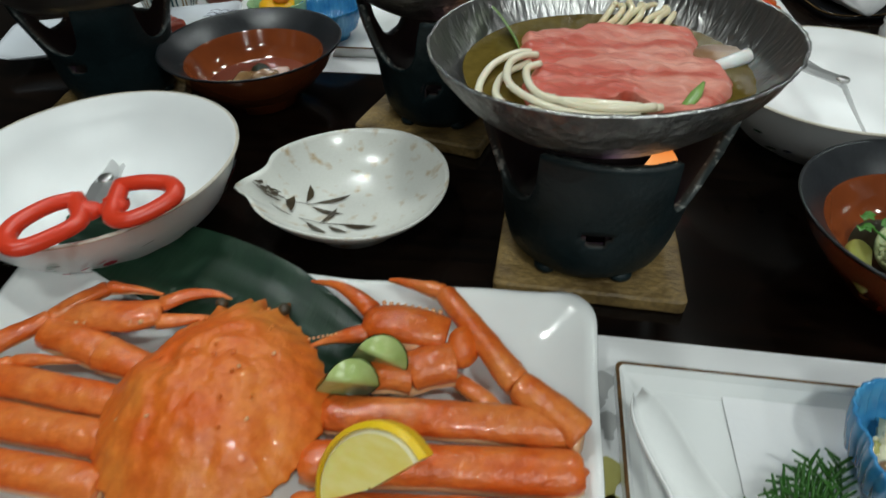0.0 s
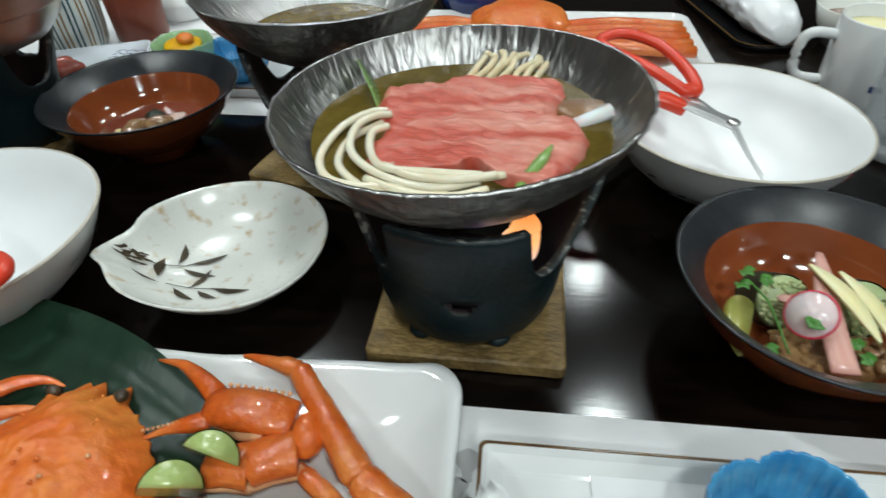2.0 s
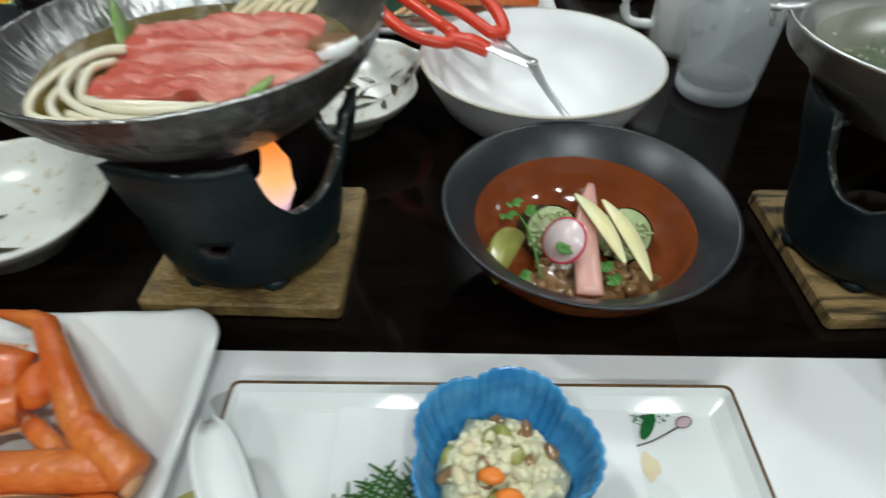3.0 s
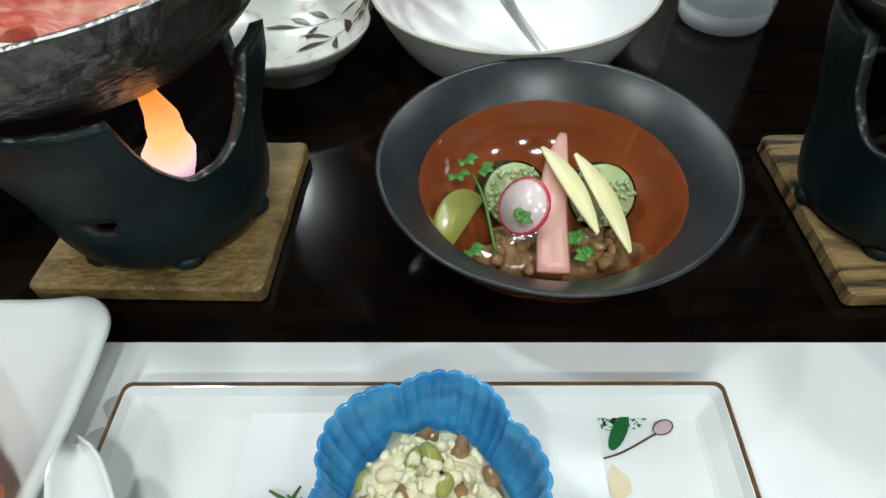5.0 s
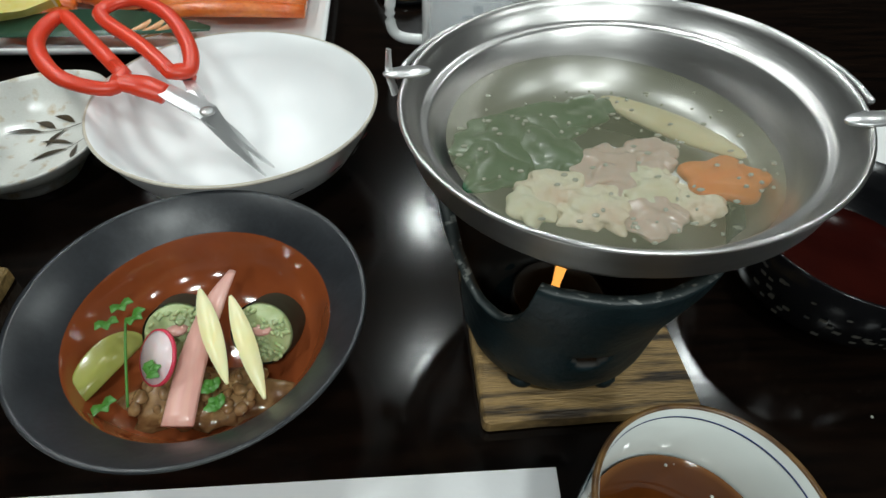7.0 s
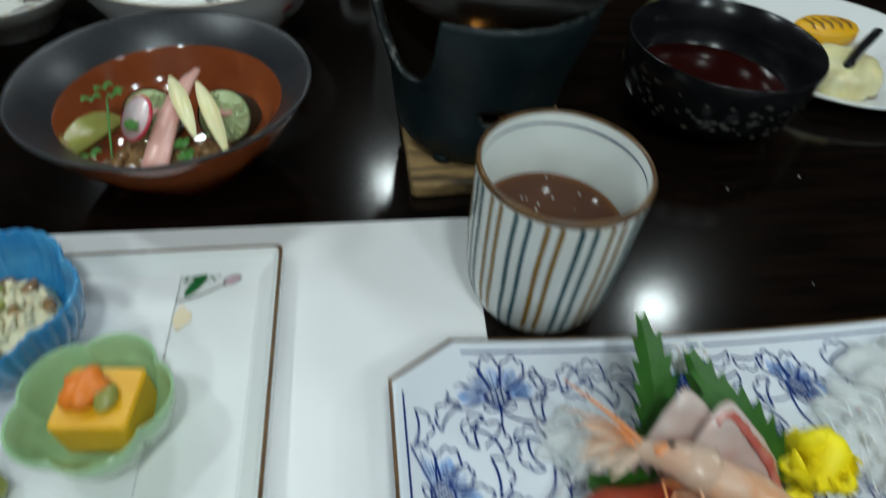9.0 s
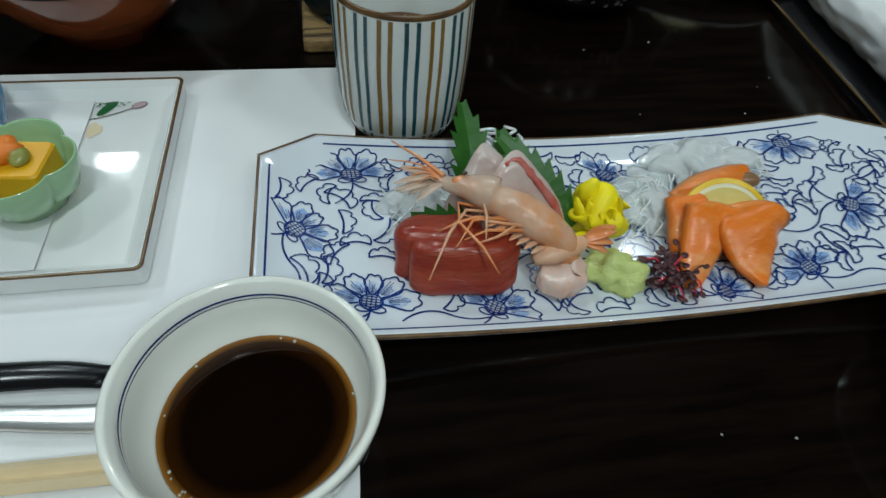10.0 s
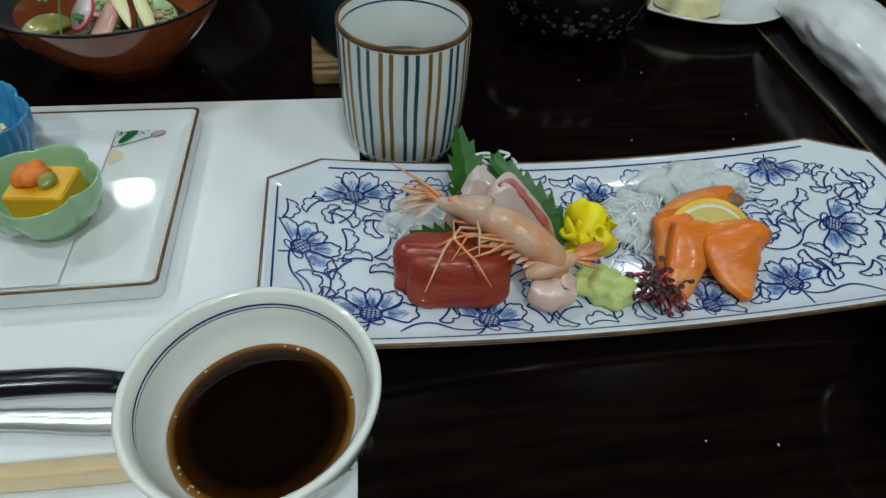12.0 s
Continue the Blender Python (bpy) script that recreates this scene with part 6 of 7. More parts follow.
def peony(cx, cy, s, turn, seed):
    """A painted peony seen from the side: five scalloped petals, a hatched heart, sepals and a stem."""
    rnd = random.Random(seed)
    heart, hatch = bmesh.new(), bmesh.new()
    ca, sa = math.cos(turn), math.sin(turn)

    def at(u, v):
        return (cx + s * (u * ca - v * sa), cy + s * (u * sa + v * ca), 0)
    for k in range(5):
        o = -0.24 + 0.12 * k
        d = math.sqrt(max(0.01, 0.08 - o * o))
        ribbon([at(o * 0.7 + 0.05, -d), at(o * 0.7 + 0.05, d)], 0.0006, lift_plate, hatch)
        ribbon([at(-0.14, o), at(0.26 - abs(o) * 0.4, o)], 0.0006, lift_plate, hatch)
    ribbon([at(0.05 + 0.25 * math.cos(t), 0.30 * math.sin(t)) for t in [2 * math.pi * i / 20 for i in range(21)]], 0.0010, lift_plate, heart)
    for q in (1, -1):
        ribbon([at(-0.18 + 0.10 * math.cos(t) , q * (0.20 + 0.20 * math.sin(t))) for t in [2 * math.pi * i / 14 for i in range(15)]], 0.0009, lift_plate, hatch)
    stem = kept(spline([at(-0.22, 0), at(-0.55, 0.06), at(-0.85, 0.26), at(-1.10, 0.60)], 5))
    if len(stem) > 2:
        ribbon(stem, 0.0010, lift_plate, hatch)
    head = part("painted_peony", heart, M["cobalt"], sp, "cobalt blue hatched flower heart")
    tagged(part("painted_hatching", hatch, M["cobalt"], head), kind="stuff")
    for k in range(5):
        a = turn + radians(-78 + 39 * k) + rnd.uniform(-0.05, 0.05)
        L = s * (1.0 + 0.12 * abs(k - 2)) * rnd.uniform(0.92, 1.08)
        edge = []
        for j in range(25):
            u = -1 + 2 * j / 24
            rr = L * (0.62 + 0.40 * math.sqrt(max(0, 1 - u * u * 0.96)) - 0.07 * abs(math.sin(1.5 * math.pi * u + math.pi / 2)) ** 3)
            aa = a + u * 0.37
            edge.append((cx + rr * math.cos(aa), cy + rr * math.sin(aa), 0))
        foot = [(cx + 0.32 * s * math.cos(a + q * 0.22), cy + 0.32 * s * math.sin(a + q * 0.22), 0) for q in (-1, 1)]
        bm = ribbon(kept([foot[0]] + edge + [foot[1]]), 0.00100, lift_plate)
        for j in (4, 7, 10, 12, 14, 17, 20):
            q = edge[j]
            f1 = rnd.uniform(0.55, 0.84)
            if on_plate(*q[:2]):
                ribbon([(cx + (q[0] - cx) * g, cy + (q[1] - cy) * g, 0) for g in (0.36, f1)], 0.00035, lift_plate, bm)
        if not bm.faces:
            bm.free()
            continue
        part("painted_petal", bm, M["cobalt"], head)
        mid = edge[12]
        part("pale_wash", ribbon([(cx + (mid[0] - cx) * g, cy + (mid[1] - cy) * g, 0) for g in (0.26, 0.40, 0.55, 0.70, 0.84)], s * 0.46, lift_wash, taper=True), M["cobalt_pale"], head)


HEADS = ((0.360, -0.105, 0.0195, 95), (0.329, -0.147, 0.0185, 35), (0.364, -0.193, 0.0180, 80), (0.423, -0.199, 0.0180, 60), (0.511, -0.108, 0.0180, 35), (0.637, -0.092, 0.0200, -95), (0.646, -0.151, 0.0205, -35), (0.599, -0.192, 0.0190, 110), (0.545, -0.200, 0.0165, 15), (0.455, -0.105, 0.0150, 100))
for k, (x, y, s, t) in enumerate(HEADS):
    peony(x, y, s, radians(t), k)


def crescent(x, y, a, L, bend, side):
    """A comma-shaped leaf: a bowed spine, three scallops along its outer edge, a tendril at its foot."""
    line = [(x, y, 0)]
    h = a - bend / 2
    for j in range(15):
        line.append((line[-1][0] + math.cos(h) * L / 15, line[-1][1] + math.sin(h) * L / 15, 0))
        h += bend / 15
    outer = []
    for j, p in enumerate(line):
        u = j / 15
        q = line[min(j + 1, 15)]
        o = line[max(j - 1, 0)]
        d = Vector((q[0] - o[0], q[1] - o[1], 0)).normalized()
        w = L * 0.40 * math.sin(math.pi * u ** 1.2) ** 0.6 * (0.66 + 0.34 * abs(math.sin(3 * math.pi * u)) ** 0.6)
        outer.append((p[0] + side * d.y * w, p[1] - side * d.x * w, 0))
    return line, outer


rnd = random.Random(77)
done = []
scroll = bmesh.new()


def in_head(x, y, k=1.0):
    return any(math.hypot(x - hx - hs * 0.42 * math.cos(radians(ht)), y - hy - hs * 0.42 * math.sin(radians(ht))) < hs * 0.86 * k for hx, hy, hs, ht in HEADS)


vine = []
for hx, hy, hs, ht in HEADS:
    for side in (1, -1):
        q = (hx - 0.30 * hs * math.cos(radians(ht)), hy - 0.30 * hs * math.sin(radians(ht)), 0)
        h = radians(ht + 180 + 40 * side)
        line = [q]
        for j in range(rnd.randint(20, 34)):
            h += side * (0.10 if j < 9 else -0.13)
            q = (q[0] + 0.0024 * math.cos(h), q[1] + 0.0024 * math.sin(h), 0)
            if not on_plate(q[0], q[1], 0.0095) or (j > 6 and in_head(q[0], q[1])) or any(math.hypot(q[0] - v[0], q[1] - v[1]) < 0.0045 for v in vine):
                break
            line.append(q)
        if len(line) > 5:
            ribbon(line, 0.00105, lift_plate, scroll)
            vine += line
for _ in range(9000):
    x, y = rnd.uniform(PX0, PX1), rnd.uniform(PY0, PY1)
    L, a, side = rnd.uniform(0.0135, 0.0205), rnd.uniform(0, 6.28), rnd.choice((-1, 1))
    bend = side * rnd.uniform(0.7, 1.5)
    line, outer = crescent(x, y, a, L, bend, side)
    mid = ((line[8][0] + outer[8][0]) / 2, (line[8][1] + outer[8][1]) / 2)
    if not all(on_plate(p[0], p[1]) for p in line + outer) or any(in_head(p[0], p[1], 1.08) for p in line[::3] + outer[::3]):
        continue
    if any(math.hypot(mid[0] - p[0], mid[1] - p[1]) < 0.0108 for p in done) or any(math.hypot(p[0] - v[0], p[1] - v[1]) < 0.0016 for p in line[3:14:2] + outer[2:15:2] for v in vine):
        continue
    done.append(mid)
    ribbon(line, 0.00110, lift_plate, scroll)
    ribbon(outer, 0.00095, lift_plate, scroll)
tagged(part("painted_scrollwork", scroll, M["cobalt"], sp, "cobalt blue scrolling leaves"), kind="stuff")

PZ = 0.0075


def toothed_leaf(base, tip, width, up, teeth=7, curl=0.004):
    """A thin leaf folded along its midrib, each side cut into pointed teeth that lean towards the tip."""
    b, t = Vector(base), Vector(tip)
    d = t - b
    side = d.cross(Vector(up)).normalized()
    lift = side.cross(d).normalized()
    bm = bmesh.new()
    rib = [b + d * (k / teeth) + lift * (curl * math.sin(math.pi * k / teeth)) for k in range(teeth + 1)]
    for low in (0.0, 0.0005):
        for q in (1, -1):
            for k in range(teeth):
                def out(s, w):
                    return b + d * s + side * (q * w) + lift * (curl * math.sin(math.pi * min(1, s)) + 0.22 * w - low)
                s0, s1 = k / teeth, (k + 1) / teeth
                half = [width / 2 * (1.25 * (s + 0.10) ** 0.55 * (1.02 - s) ** 0.75) * 1.35 for s in (s0, s1)]
                pts = [rib[k] - lift * low, out(s0, half[0] * 0.74), out(s1 + 0.03, half[1] * 1.10 + 0.001), out(s1, half[1] * 0.74), rib[k + 1] - lift * low]
                v = [bm.verts.new(p) for p in pts]
                bm.faces.new((v[0], v[1], v[2]))
                bm.faces.new((v[0], v[2], v[3], v[4]))
    return bm


def tuna_block(cx, cy, w, d, h, turn, z, lean):
    """A thick slice with soft edges, cut aslant at one end."""
    out = [(-w / 2, -d / 2), (w * 0.30, -d / 2), (w / 2, -d * 0.02), (w / 2 - 0.001, d / 2), (-w / 2 + 0.003, d / 2)]
    for _ in range(3):
        out = [q for (xa, ya), (xb, yb) in zip(out, out[1:] + out[:1]) for q in ((xa + (xb - xa) * 0.2, ya + (yb - ya) * 0.2), (xa + (xb - xa) * 0.8, ya + (yb - ya) * 0.8))]
    m = Matrix.Translation((cx, cy, z)) @ Matrix.Rotation(turn, 4, "Z") @ Matrix.Rotation(lean, 4, "X")
    rings = []
    for k in range(15):
        zz = h * k / 14
        e = min(zz, h - zz)
        inset = 0.0040 * (1 - min(1, e / 0.0045)) ** 2
        g = 1 - 0.07 * max(0, (zz / h - 0.45) / 0.55) ** 2
        rings.append([m @ Vector((x * g * (1 - 2 * inset / w), y * (1 - 2 * inset / d) + 0.0015 * zz / h, zz)) for x, y in out])
    last = rings[-1]
    c = sum(last, Vector((0, 0, 0))) / len(last)
    rings += [[c + (p - c) * k for p in last] for k in (0.8, 0.5, 0.2, 0.02)]
    return uneven(loft(rings, True, True, True), 0.0013, 80, cx * 50)


for k, (x, y, w, tr, ln) in enumerate(((0.399, -0.172, 0.046, -0.04, 0.30), (0.4095, -0.1835, 0.056, -0.10, 0.34))):
    solo("tuna_slice", tuna_block(x, y, w, 0.021, 0.0285, tr, PZ + 0.0005, -ln), M["tuna"], (x, y, PZ), "thick dark red raw tuna slice", "tuna", "tuna slices")
for k, (bx, by, bz, tx, ty, tz, w) in enumerate(((0.424, -0.138, 0.010, 0.4220, -0.090, 0.051, 0.031), (0.476, -0.152, 0.012, 0.4380, -0.116, 0.047, 0.027), (0.424, -0.152, 0.012, 0.388, -0.148, 0.024, 0.028), (0.452, -0.140, 0.012, 0.4420, -0.104, 0.042, 0.032))):
    solo("shiso_leaf", toothed_leaf((bx, by, bz), (tx, ty, tz), w, (0.3, -0.8, 0.5)), M["shiso"], (bx, by, PZ), "green toothed shiso leaf standing behind the fish", "leaf", "shiso leaves")
def fish_slice(corners, back, label, skin):
    """A translucent slice leaning back: an outline, a thickness and, on one edge, a strip of red skin."""
    line = [Vector(p) for p in corners]
    for _ in range(3):
        line = [q for p, r in zip(line, line[1:] + line[:1]) for q in (p * 0.8 + r * 0.2, p * 0.2 + r * 0.8)]
    c = sum(line, Vector((0, 0, 0))) / len(line)
    back = Vector(back)
    th = thing("white_fish_slice", (c.x, c.y, PZ), label, "fish", "white fish slices")
    rings = [[c + (p - c) * g - back * f for p in line] for g, f in ((0.05, 0.60), (0.5, 0.58), (0.85, 0.52), (0.97, 0.40), (1, 0.1), (1, -0.3), (0.95, -0.5))]
    part("flesh", uneven(loft(rings, True, True, True), 0.0012, 90, c.x * 40), M["clear_fish"], th)
    if skin:
        edge = [Vector(p) - back * 0.25 for p in skin]
        part("skin_edge", uneven(tube([tuple(p) for p in edge], [0.0010, 0.0022, 0.0024, 0.0022, 0.0010][:len(edge)], 10, 0.8, steps=5), 0.0016, 220), M["fish_skin"], th, "red and silver skin edge")
    return th


fish_slice([(0.398, -0.154, 0.014), (0.452, -0.152, 0.014), (0.441, -0.136, 0.042), (0.428, -0.128, 0.0535), (0.420, -0.133, 0.046)], (0.0, 0.007, 0.004), "translucent white raw fish slice leaning on shiso", None)
fish_slice([(0.418, -0.160, 0.016), (0.474, -0.162, 0.012), (0.462, -0.147, 0.034), (0.443, -0.135, 0.0540), (0.430, -0.142, 0.047)], (0.0, 0.006, 0.004), "translucent white raw fish slice with red skin edge", [(0.470, -0.161, 0.015), (0.463, -0.151, 0.029), (0.453, -0.143, 0.041), (0.443, -0.1370, 0.0505), (0.436, -0.139, 0.0495)])

sh = thing("sweet_shrimp", (0.43, -0.168, 0.02), "raw sweet shrimp with long antennae and orange tail draped over tuna", "shrimp")
spine = [(0.408, -0.1475, 0.0440), (0.420, -0.1535, 0.0455), (0.433, -0.1610, 0.0440), (0.446, -0.1690, 0.0400), (0.457, -0.1765, 0.0330), (0.462, -0.1830, 0.0250)]
hd = part("head_shell", uneven(tube([(0.396, -0.1400, 0.0440)] + spine[:2] + [(0.427, -0.1575, 0.0455)], [0.0006, 0.0052, 0.0086, 0.0098], 14, 0.85, steps=5), 0.0014, 160), M["shrimp_clear"], sh, "translucent pale orange head")
part("body", uneven(tube([(x, y, z - 0.002) for x, y, z in spine[1:]], [0.0080, 0.0092, 0.0094, 0.0084, 0.0055], 16, 0.95, steps=6), 0.0014, 110), M["shrimp_flesh"], sh, "translucent pale pink body")
part("head_stain", blob((0.4115, -0.1490, 0.0475), (0.0050, 0.0036, 0.0026), 0.3, 150, 3), M["shrimp_red"], hd, "orange stain behind the eyes")
part("eye", blob((0.4130, -0.1480, 0.0520), (0.0015, 0.0012, 0.0012), 0, 50, 2), M["ink"], hd)
part("head_flesh", blob((0.4180, -0.1520, 0.0440), (0.0095, 0.0060, 0.0060), 0.35, 140, 3, 3, turn=-0.5), M["shrimp_red"], hd, "orange and red flesh inside the head")
rn = random.Random(9)
part("rostrum", tube([(0.404, -0.1440, 0.0470), (0.394, -0.1310, 0.0480), (0.381, -0.1150, 0.0470)], [0.0014, 0.0010, 0.0003], 6, steps=4), M["shrimp_red"], hd, "long pointed red beak spine")
for k in range(15):
    b = Vector((0.402 + rn.uniform(-.003, .003), -0.1435 + rn.uniform(-.004, .004), 0.0440 + rn.uniform(-.003, .003)))
    e = Vector((0.380 + rn.uniform(-0.002, 0.010), -0.130 - 0.0018 * k, 0.0445 + rn.uniform(-.004, .002)))
    part("antenna_scale", blade(b, e, 0.0034, 0.0003, 0.001, 6), M["shrimp_clear"], hd, "clear pale feeler")
for k in range(4):
    b = (0.404, -0.1430 - 0.001 * k, 0.0450)
    part("antenna", tube([b, (0.393 + 0.001 * k, -0.135 - 0.003 * k, 0.0475), (0.378 + 0.003 * k, -0.126 - 0.008 * k, 0.0440)], [0.0007, 0.0005, 0.0002], 5, steps=4), M["shrimp_red"], hd)
for k, pts in enumerate(([(0.424, -0.162, 0.0405), (0.409, -0.158, 0.0420), (0.4075, -0.171, 0.0420), (0.416, -0.186, 0.0405), (0.4215, -0.1985, 0.0360)],
                         [(0.428, -0.165, 0.0405), (0.412, -0.163, 0.0420), (0.402, -0.176, 0.0410), (0.3895, -0.1985, 0.0360)],
                         [(0.434, -0.170, 0.0400), (0.416, -0.168, 0.0420), (0.406, -0.171, 0.0420), (0.397, -0.173, 0.0390)],
                         [(0.428, -0.160, 0.0470), (0.4195, -0.156, 0.0480), (0.4205, -0.169, 0.0440), (0.418, -0.182, 0.0410)],
                         [(0.437, -0.176, 0.0390), (0.420, -0.176, 0.0410), (0.408, -0.180, 0.0400)],
                         [(0.438, -0.174, 0.0400), (0.422, -0.171, 0.0415), (0.410, -0.166, 0.0420)],
                         [(0.430, -0.168, 0.0405), (0.414, -0.170, 0.0420), (0.404, -0.184, 0.0400)],
                         [(0.436, -0.172, 0.0395), (0.424, -0.180, 0.0405), (0.414, -0.183, 0.0405)])):
    part("shrimp_leg", tube(pts, [0.0010] + [0.0008] * (len(pts) - 2) + [0.0003], 6), M["shrimp"] if k % 2 else M["shrimp_red"], sh, "thin pink jointed leg")
for k in range(7):
    f = 0.35 + 0.09 * k
    p = Vector(spine[1]).lerp(Vector(spine[4]), f)
    part("swimmeret", blade(p + Vector((-0.004, -0.006, -0.004)), p + Vector((-0.013, -0.012, -0.001)), 0.0030, 0.0003, 0.001, 5), M["shrimp"], sh)
part("curled_body", uneven(tube([(0.463, -0.1810, 0.0240), (0.464, -0.1870, 0.0170), (0.456, -0.1900, 0.0160), (0.447, -0.1860, 0.0180)], [0.0055, 0.0085, 0.0095, 0.0070], 14, 0.9, steps=5), 0.0024, 150), M["peeled"], sh, "peeled pale curled body")
seg = part("tail_segment", tube([(0.443, -0.1830, 0.0265), (0.452, -0.1825, 0.0285), (0.464, -0.1790, 0.0290), (0.471, -0.1770, 0.0285)], [0.0040, 0.0062, 0.0056, 0.0036], 12, 0.75, steps=4), M["shrimp"], sh, "pale orange tail shell")
for k, (ex, ey, ez) in enumerate(((0.489, -0.1700, 0.030), (0.487, -0.1745, 0.031), (0.484, -0.1800, 0.029), (0.480, -0.1840, 0.027))):
    part("tail_fin", blade((0.468, -0.1775, 0.0285), (ex, ey, ez), 0.0062, 0.0009, 0.0015, 7), M["shrimp_red"], seg, "orange tail fin")

fw = thing("chrysanthemum", (0.491, -0.146, PZ), "bright yellow edible chrysanthemum head on the plate", "flower")
rnd = random.Random(41)
part("heart", blob((0.4895, -0.1490, 0.0160), (0.0150, 0.0125, 0.0150), 0.55, 95, 4, 2, floor_z=PZ), M["flower"], fw)
for k in range(64):
    a, e = rnd.uniform(0, 6.28), rnd.uniform(0.35, 1.5)
    L = rnd.uniform(0.010, 0.0155)
    b = Vector((0.4890 + rnd.uniform(-0.008, 0.008), -0.1490 + rnd.uniform(-0.007, 0.007), 0.0150))
    part("petal", blade(b, b + Vector((L * math.cos(a) * math.cos(e), L * math.sin(a) * math.cos(e), L * math.sin(e) + 0.004)), 0.0066, 0.0009, 0.0022, 8, up=(math.cos(a + 1.3), math.sin(a + 1.3), 0.6)), M["flower"], fw)
part("tall_petals", blob((0.4835, -0.1440, 0.0290), (0.0055, 0.0045, 0.0090), 0.35, 130, 3, 6), M["flower"], fw)
part("drooping_petals", blob((0.4800, -0.1600, 0.0110), (0.0070, 0.0045, 0.0040), 0.3, 150, 3, floor_z=PZ), M["flower"], fw)
part("calyx", blob((0.503, -0.143, 0.015), (0.005, 0.004, 0.005), 0.1, 60, 2), M["shiso"], fw, "green base of the flower")

solo("wasabi_mound", blob((0.4885, -0.1835, 0.0115), (0.0155, 0.0120, 0.0095), 0.45, 130, 4, 3, turn=-0.6, floor_z=PZ), M["wasabi"], (0.489, -0.188, PZ), "pale green wasabi mound on the plate", "wasabi")
pu = thing("purple_sprouts", (0.518, -0.192, PZ), "tangle of dark purple sprouts beside the wasabi", "sprouts")
for k in range(52):
    a, L = rnd.uniform(0, 6.28), rnd.uniform(0.006, 0.014)
    b = Vector((0.517 + rnd.uniform(-0.008, 0.008), -0.191 + rnd.uniform(-0.006, 0.006), 0.009 + rnd.uniform(0, 0.007)))
    e = b + Vector((L * math.cos(a), L * 0.8 * math.sin(a), rnd.uniform(-0.004, 0.010)))
    e.z = max(e.z, 0.0095)
    st = part("sprout_stem", tube([tuple(b), tuple((b + e) / 2 + Vector((0, 0, 0.004))), tuple(e)], 0.0005, 5, steps=3), M["radish_skin"] if k % 6 == 0 else M["purple"], pu)
    part("sprout_leaf", blob(tuple(e), (0.0023, 0.0018, 0.0009), 0.3, 90, 2, k, turn=a), M["purple"], st)


def salmon_fold(pts, w, label, taper=0.30, arch=0.30, side=(0.85, 0.35, 0.05), skin=False):
    """A slice of salmon draped over: a thick soft band along a line, arched across, drawn to a point at its first end."""
    th = thing("salmon_slice", (pts[0][0], pts[0][1], PZ), label, "salmon", "salmon slices")
    P = spline(pts, 8)
    rings, across = [], [-1 + k / 6 for k in range(13)]
    for i, p in enumerate(P):
        d = (P[min(i + 1, len(P) - 1)] - P[max(i - 1, 0)]).normalized()
        s = Vector(side).normalized()
        s = (s - d * s.dot(d)).normalized()
        n = s.cross(d)
        n = n if n.z > 0 else -n
        f = i / (len(P) - 1)
        ww = w / 2 * (taper + (1 - taper) * min(1.0, 1.9 * f) ** 1.1)
        thick = 0.0026
        upper = [p + s * (ww * u) + n * (thick * (1 - u ** 6) - arch * ww * u * u) for u in across]
        lower = [p + s * (ww * u) + n * (-thick * (1 - u ** 6) - arch * ww * u * u) for u in across[::-1]]
        rings.append(upper + lower[1:-1])
    part("flesh", uneven(loft(rings, True, True, True), 0.0022, 60, w * 900), M["salmon"], th)
    if skin:
        e = Vector(pts[-1])
        part("brown_fat_end", blob((e.x - 0.003, e.y - 0.001, e.z + 0.001), (0.0075, 0.0050, 0.0040), 0.25, 120, 3), M["brown_food"], th, "brownish fatty end")
    return th


salmon_fold([(0.540, -0.146, 0.019), (0.552, -0.142, 0.024), (0.570, -0.138, 0.025), (0.588, -0.134, 0.022)], 0.022, "orange raw salmon slice behind the lemon slice", 0.8, 0.3, (0.1, 1, 0.5), True)
salmon_fold([(0.533, -0.176, 0.012), (0.535, -0.164, 0.019), (0.539, -0.152, 0.024), (0.546, -0.144, 0.024)], 0.022, "orange raw salmon slice standing at the side", 0.7, 0.4)
salmon_fold([(0.525, -0.199, 0.0105), (0.531, -0.190, 0.0140), (0.541, -0.176, 0.0220), (0.549, -0.164, 0.0275), (0.554, -0.156, 0.0260)], 0.031, "orange raw salmon slice folded on the plate", 0.20, 0.22)
salmon_fold([(0.562, -0.202, 0.0120), (0.564, -0.193, 0.0150), (0.566, -0.180, 0.0225), (0.569, -0.168, 0.0285), (0.572, -0.158, 0.0270)], 0.040, "orange raw salmon slice folded over a lemon slice", 0.14, 0.25)
wedge((0.560, -0.163, 0.0125), 0.0290, radians(30), radians(168), radians(46), radians(-4), "lemon_slice", "thin lemon half slice tucked between salmon slices", M["lemon_skin"], M["lemon_pith"], M["lemon"], "lemon", 0.0025)

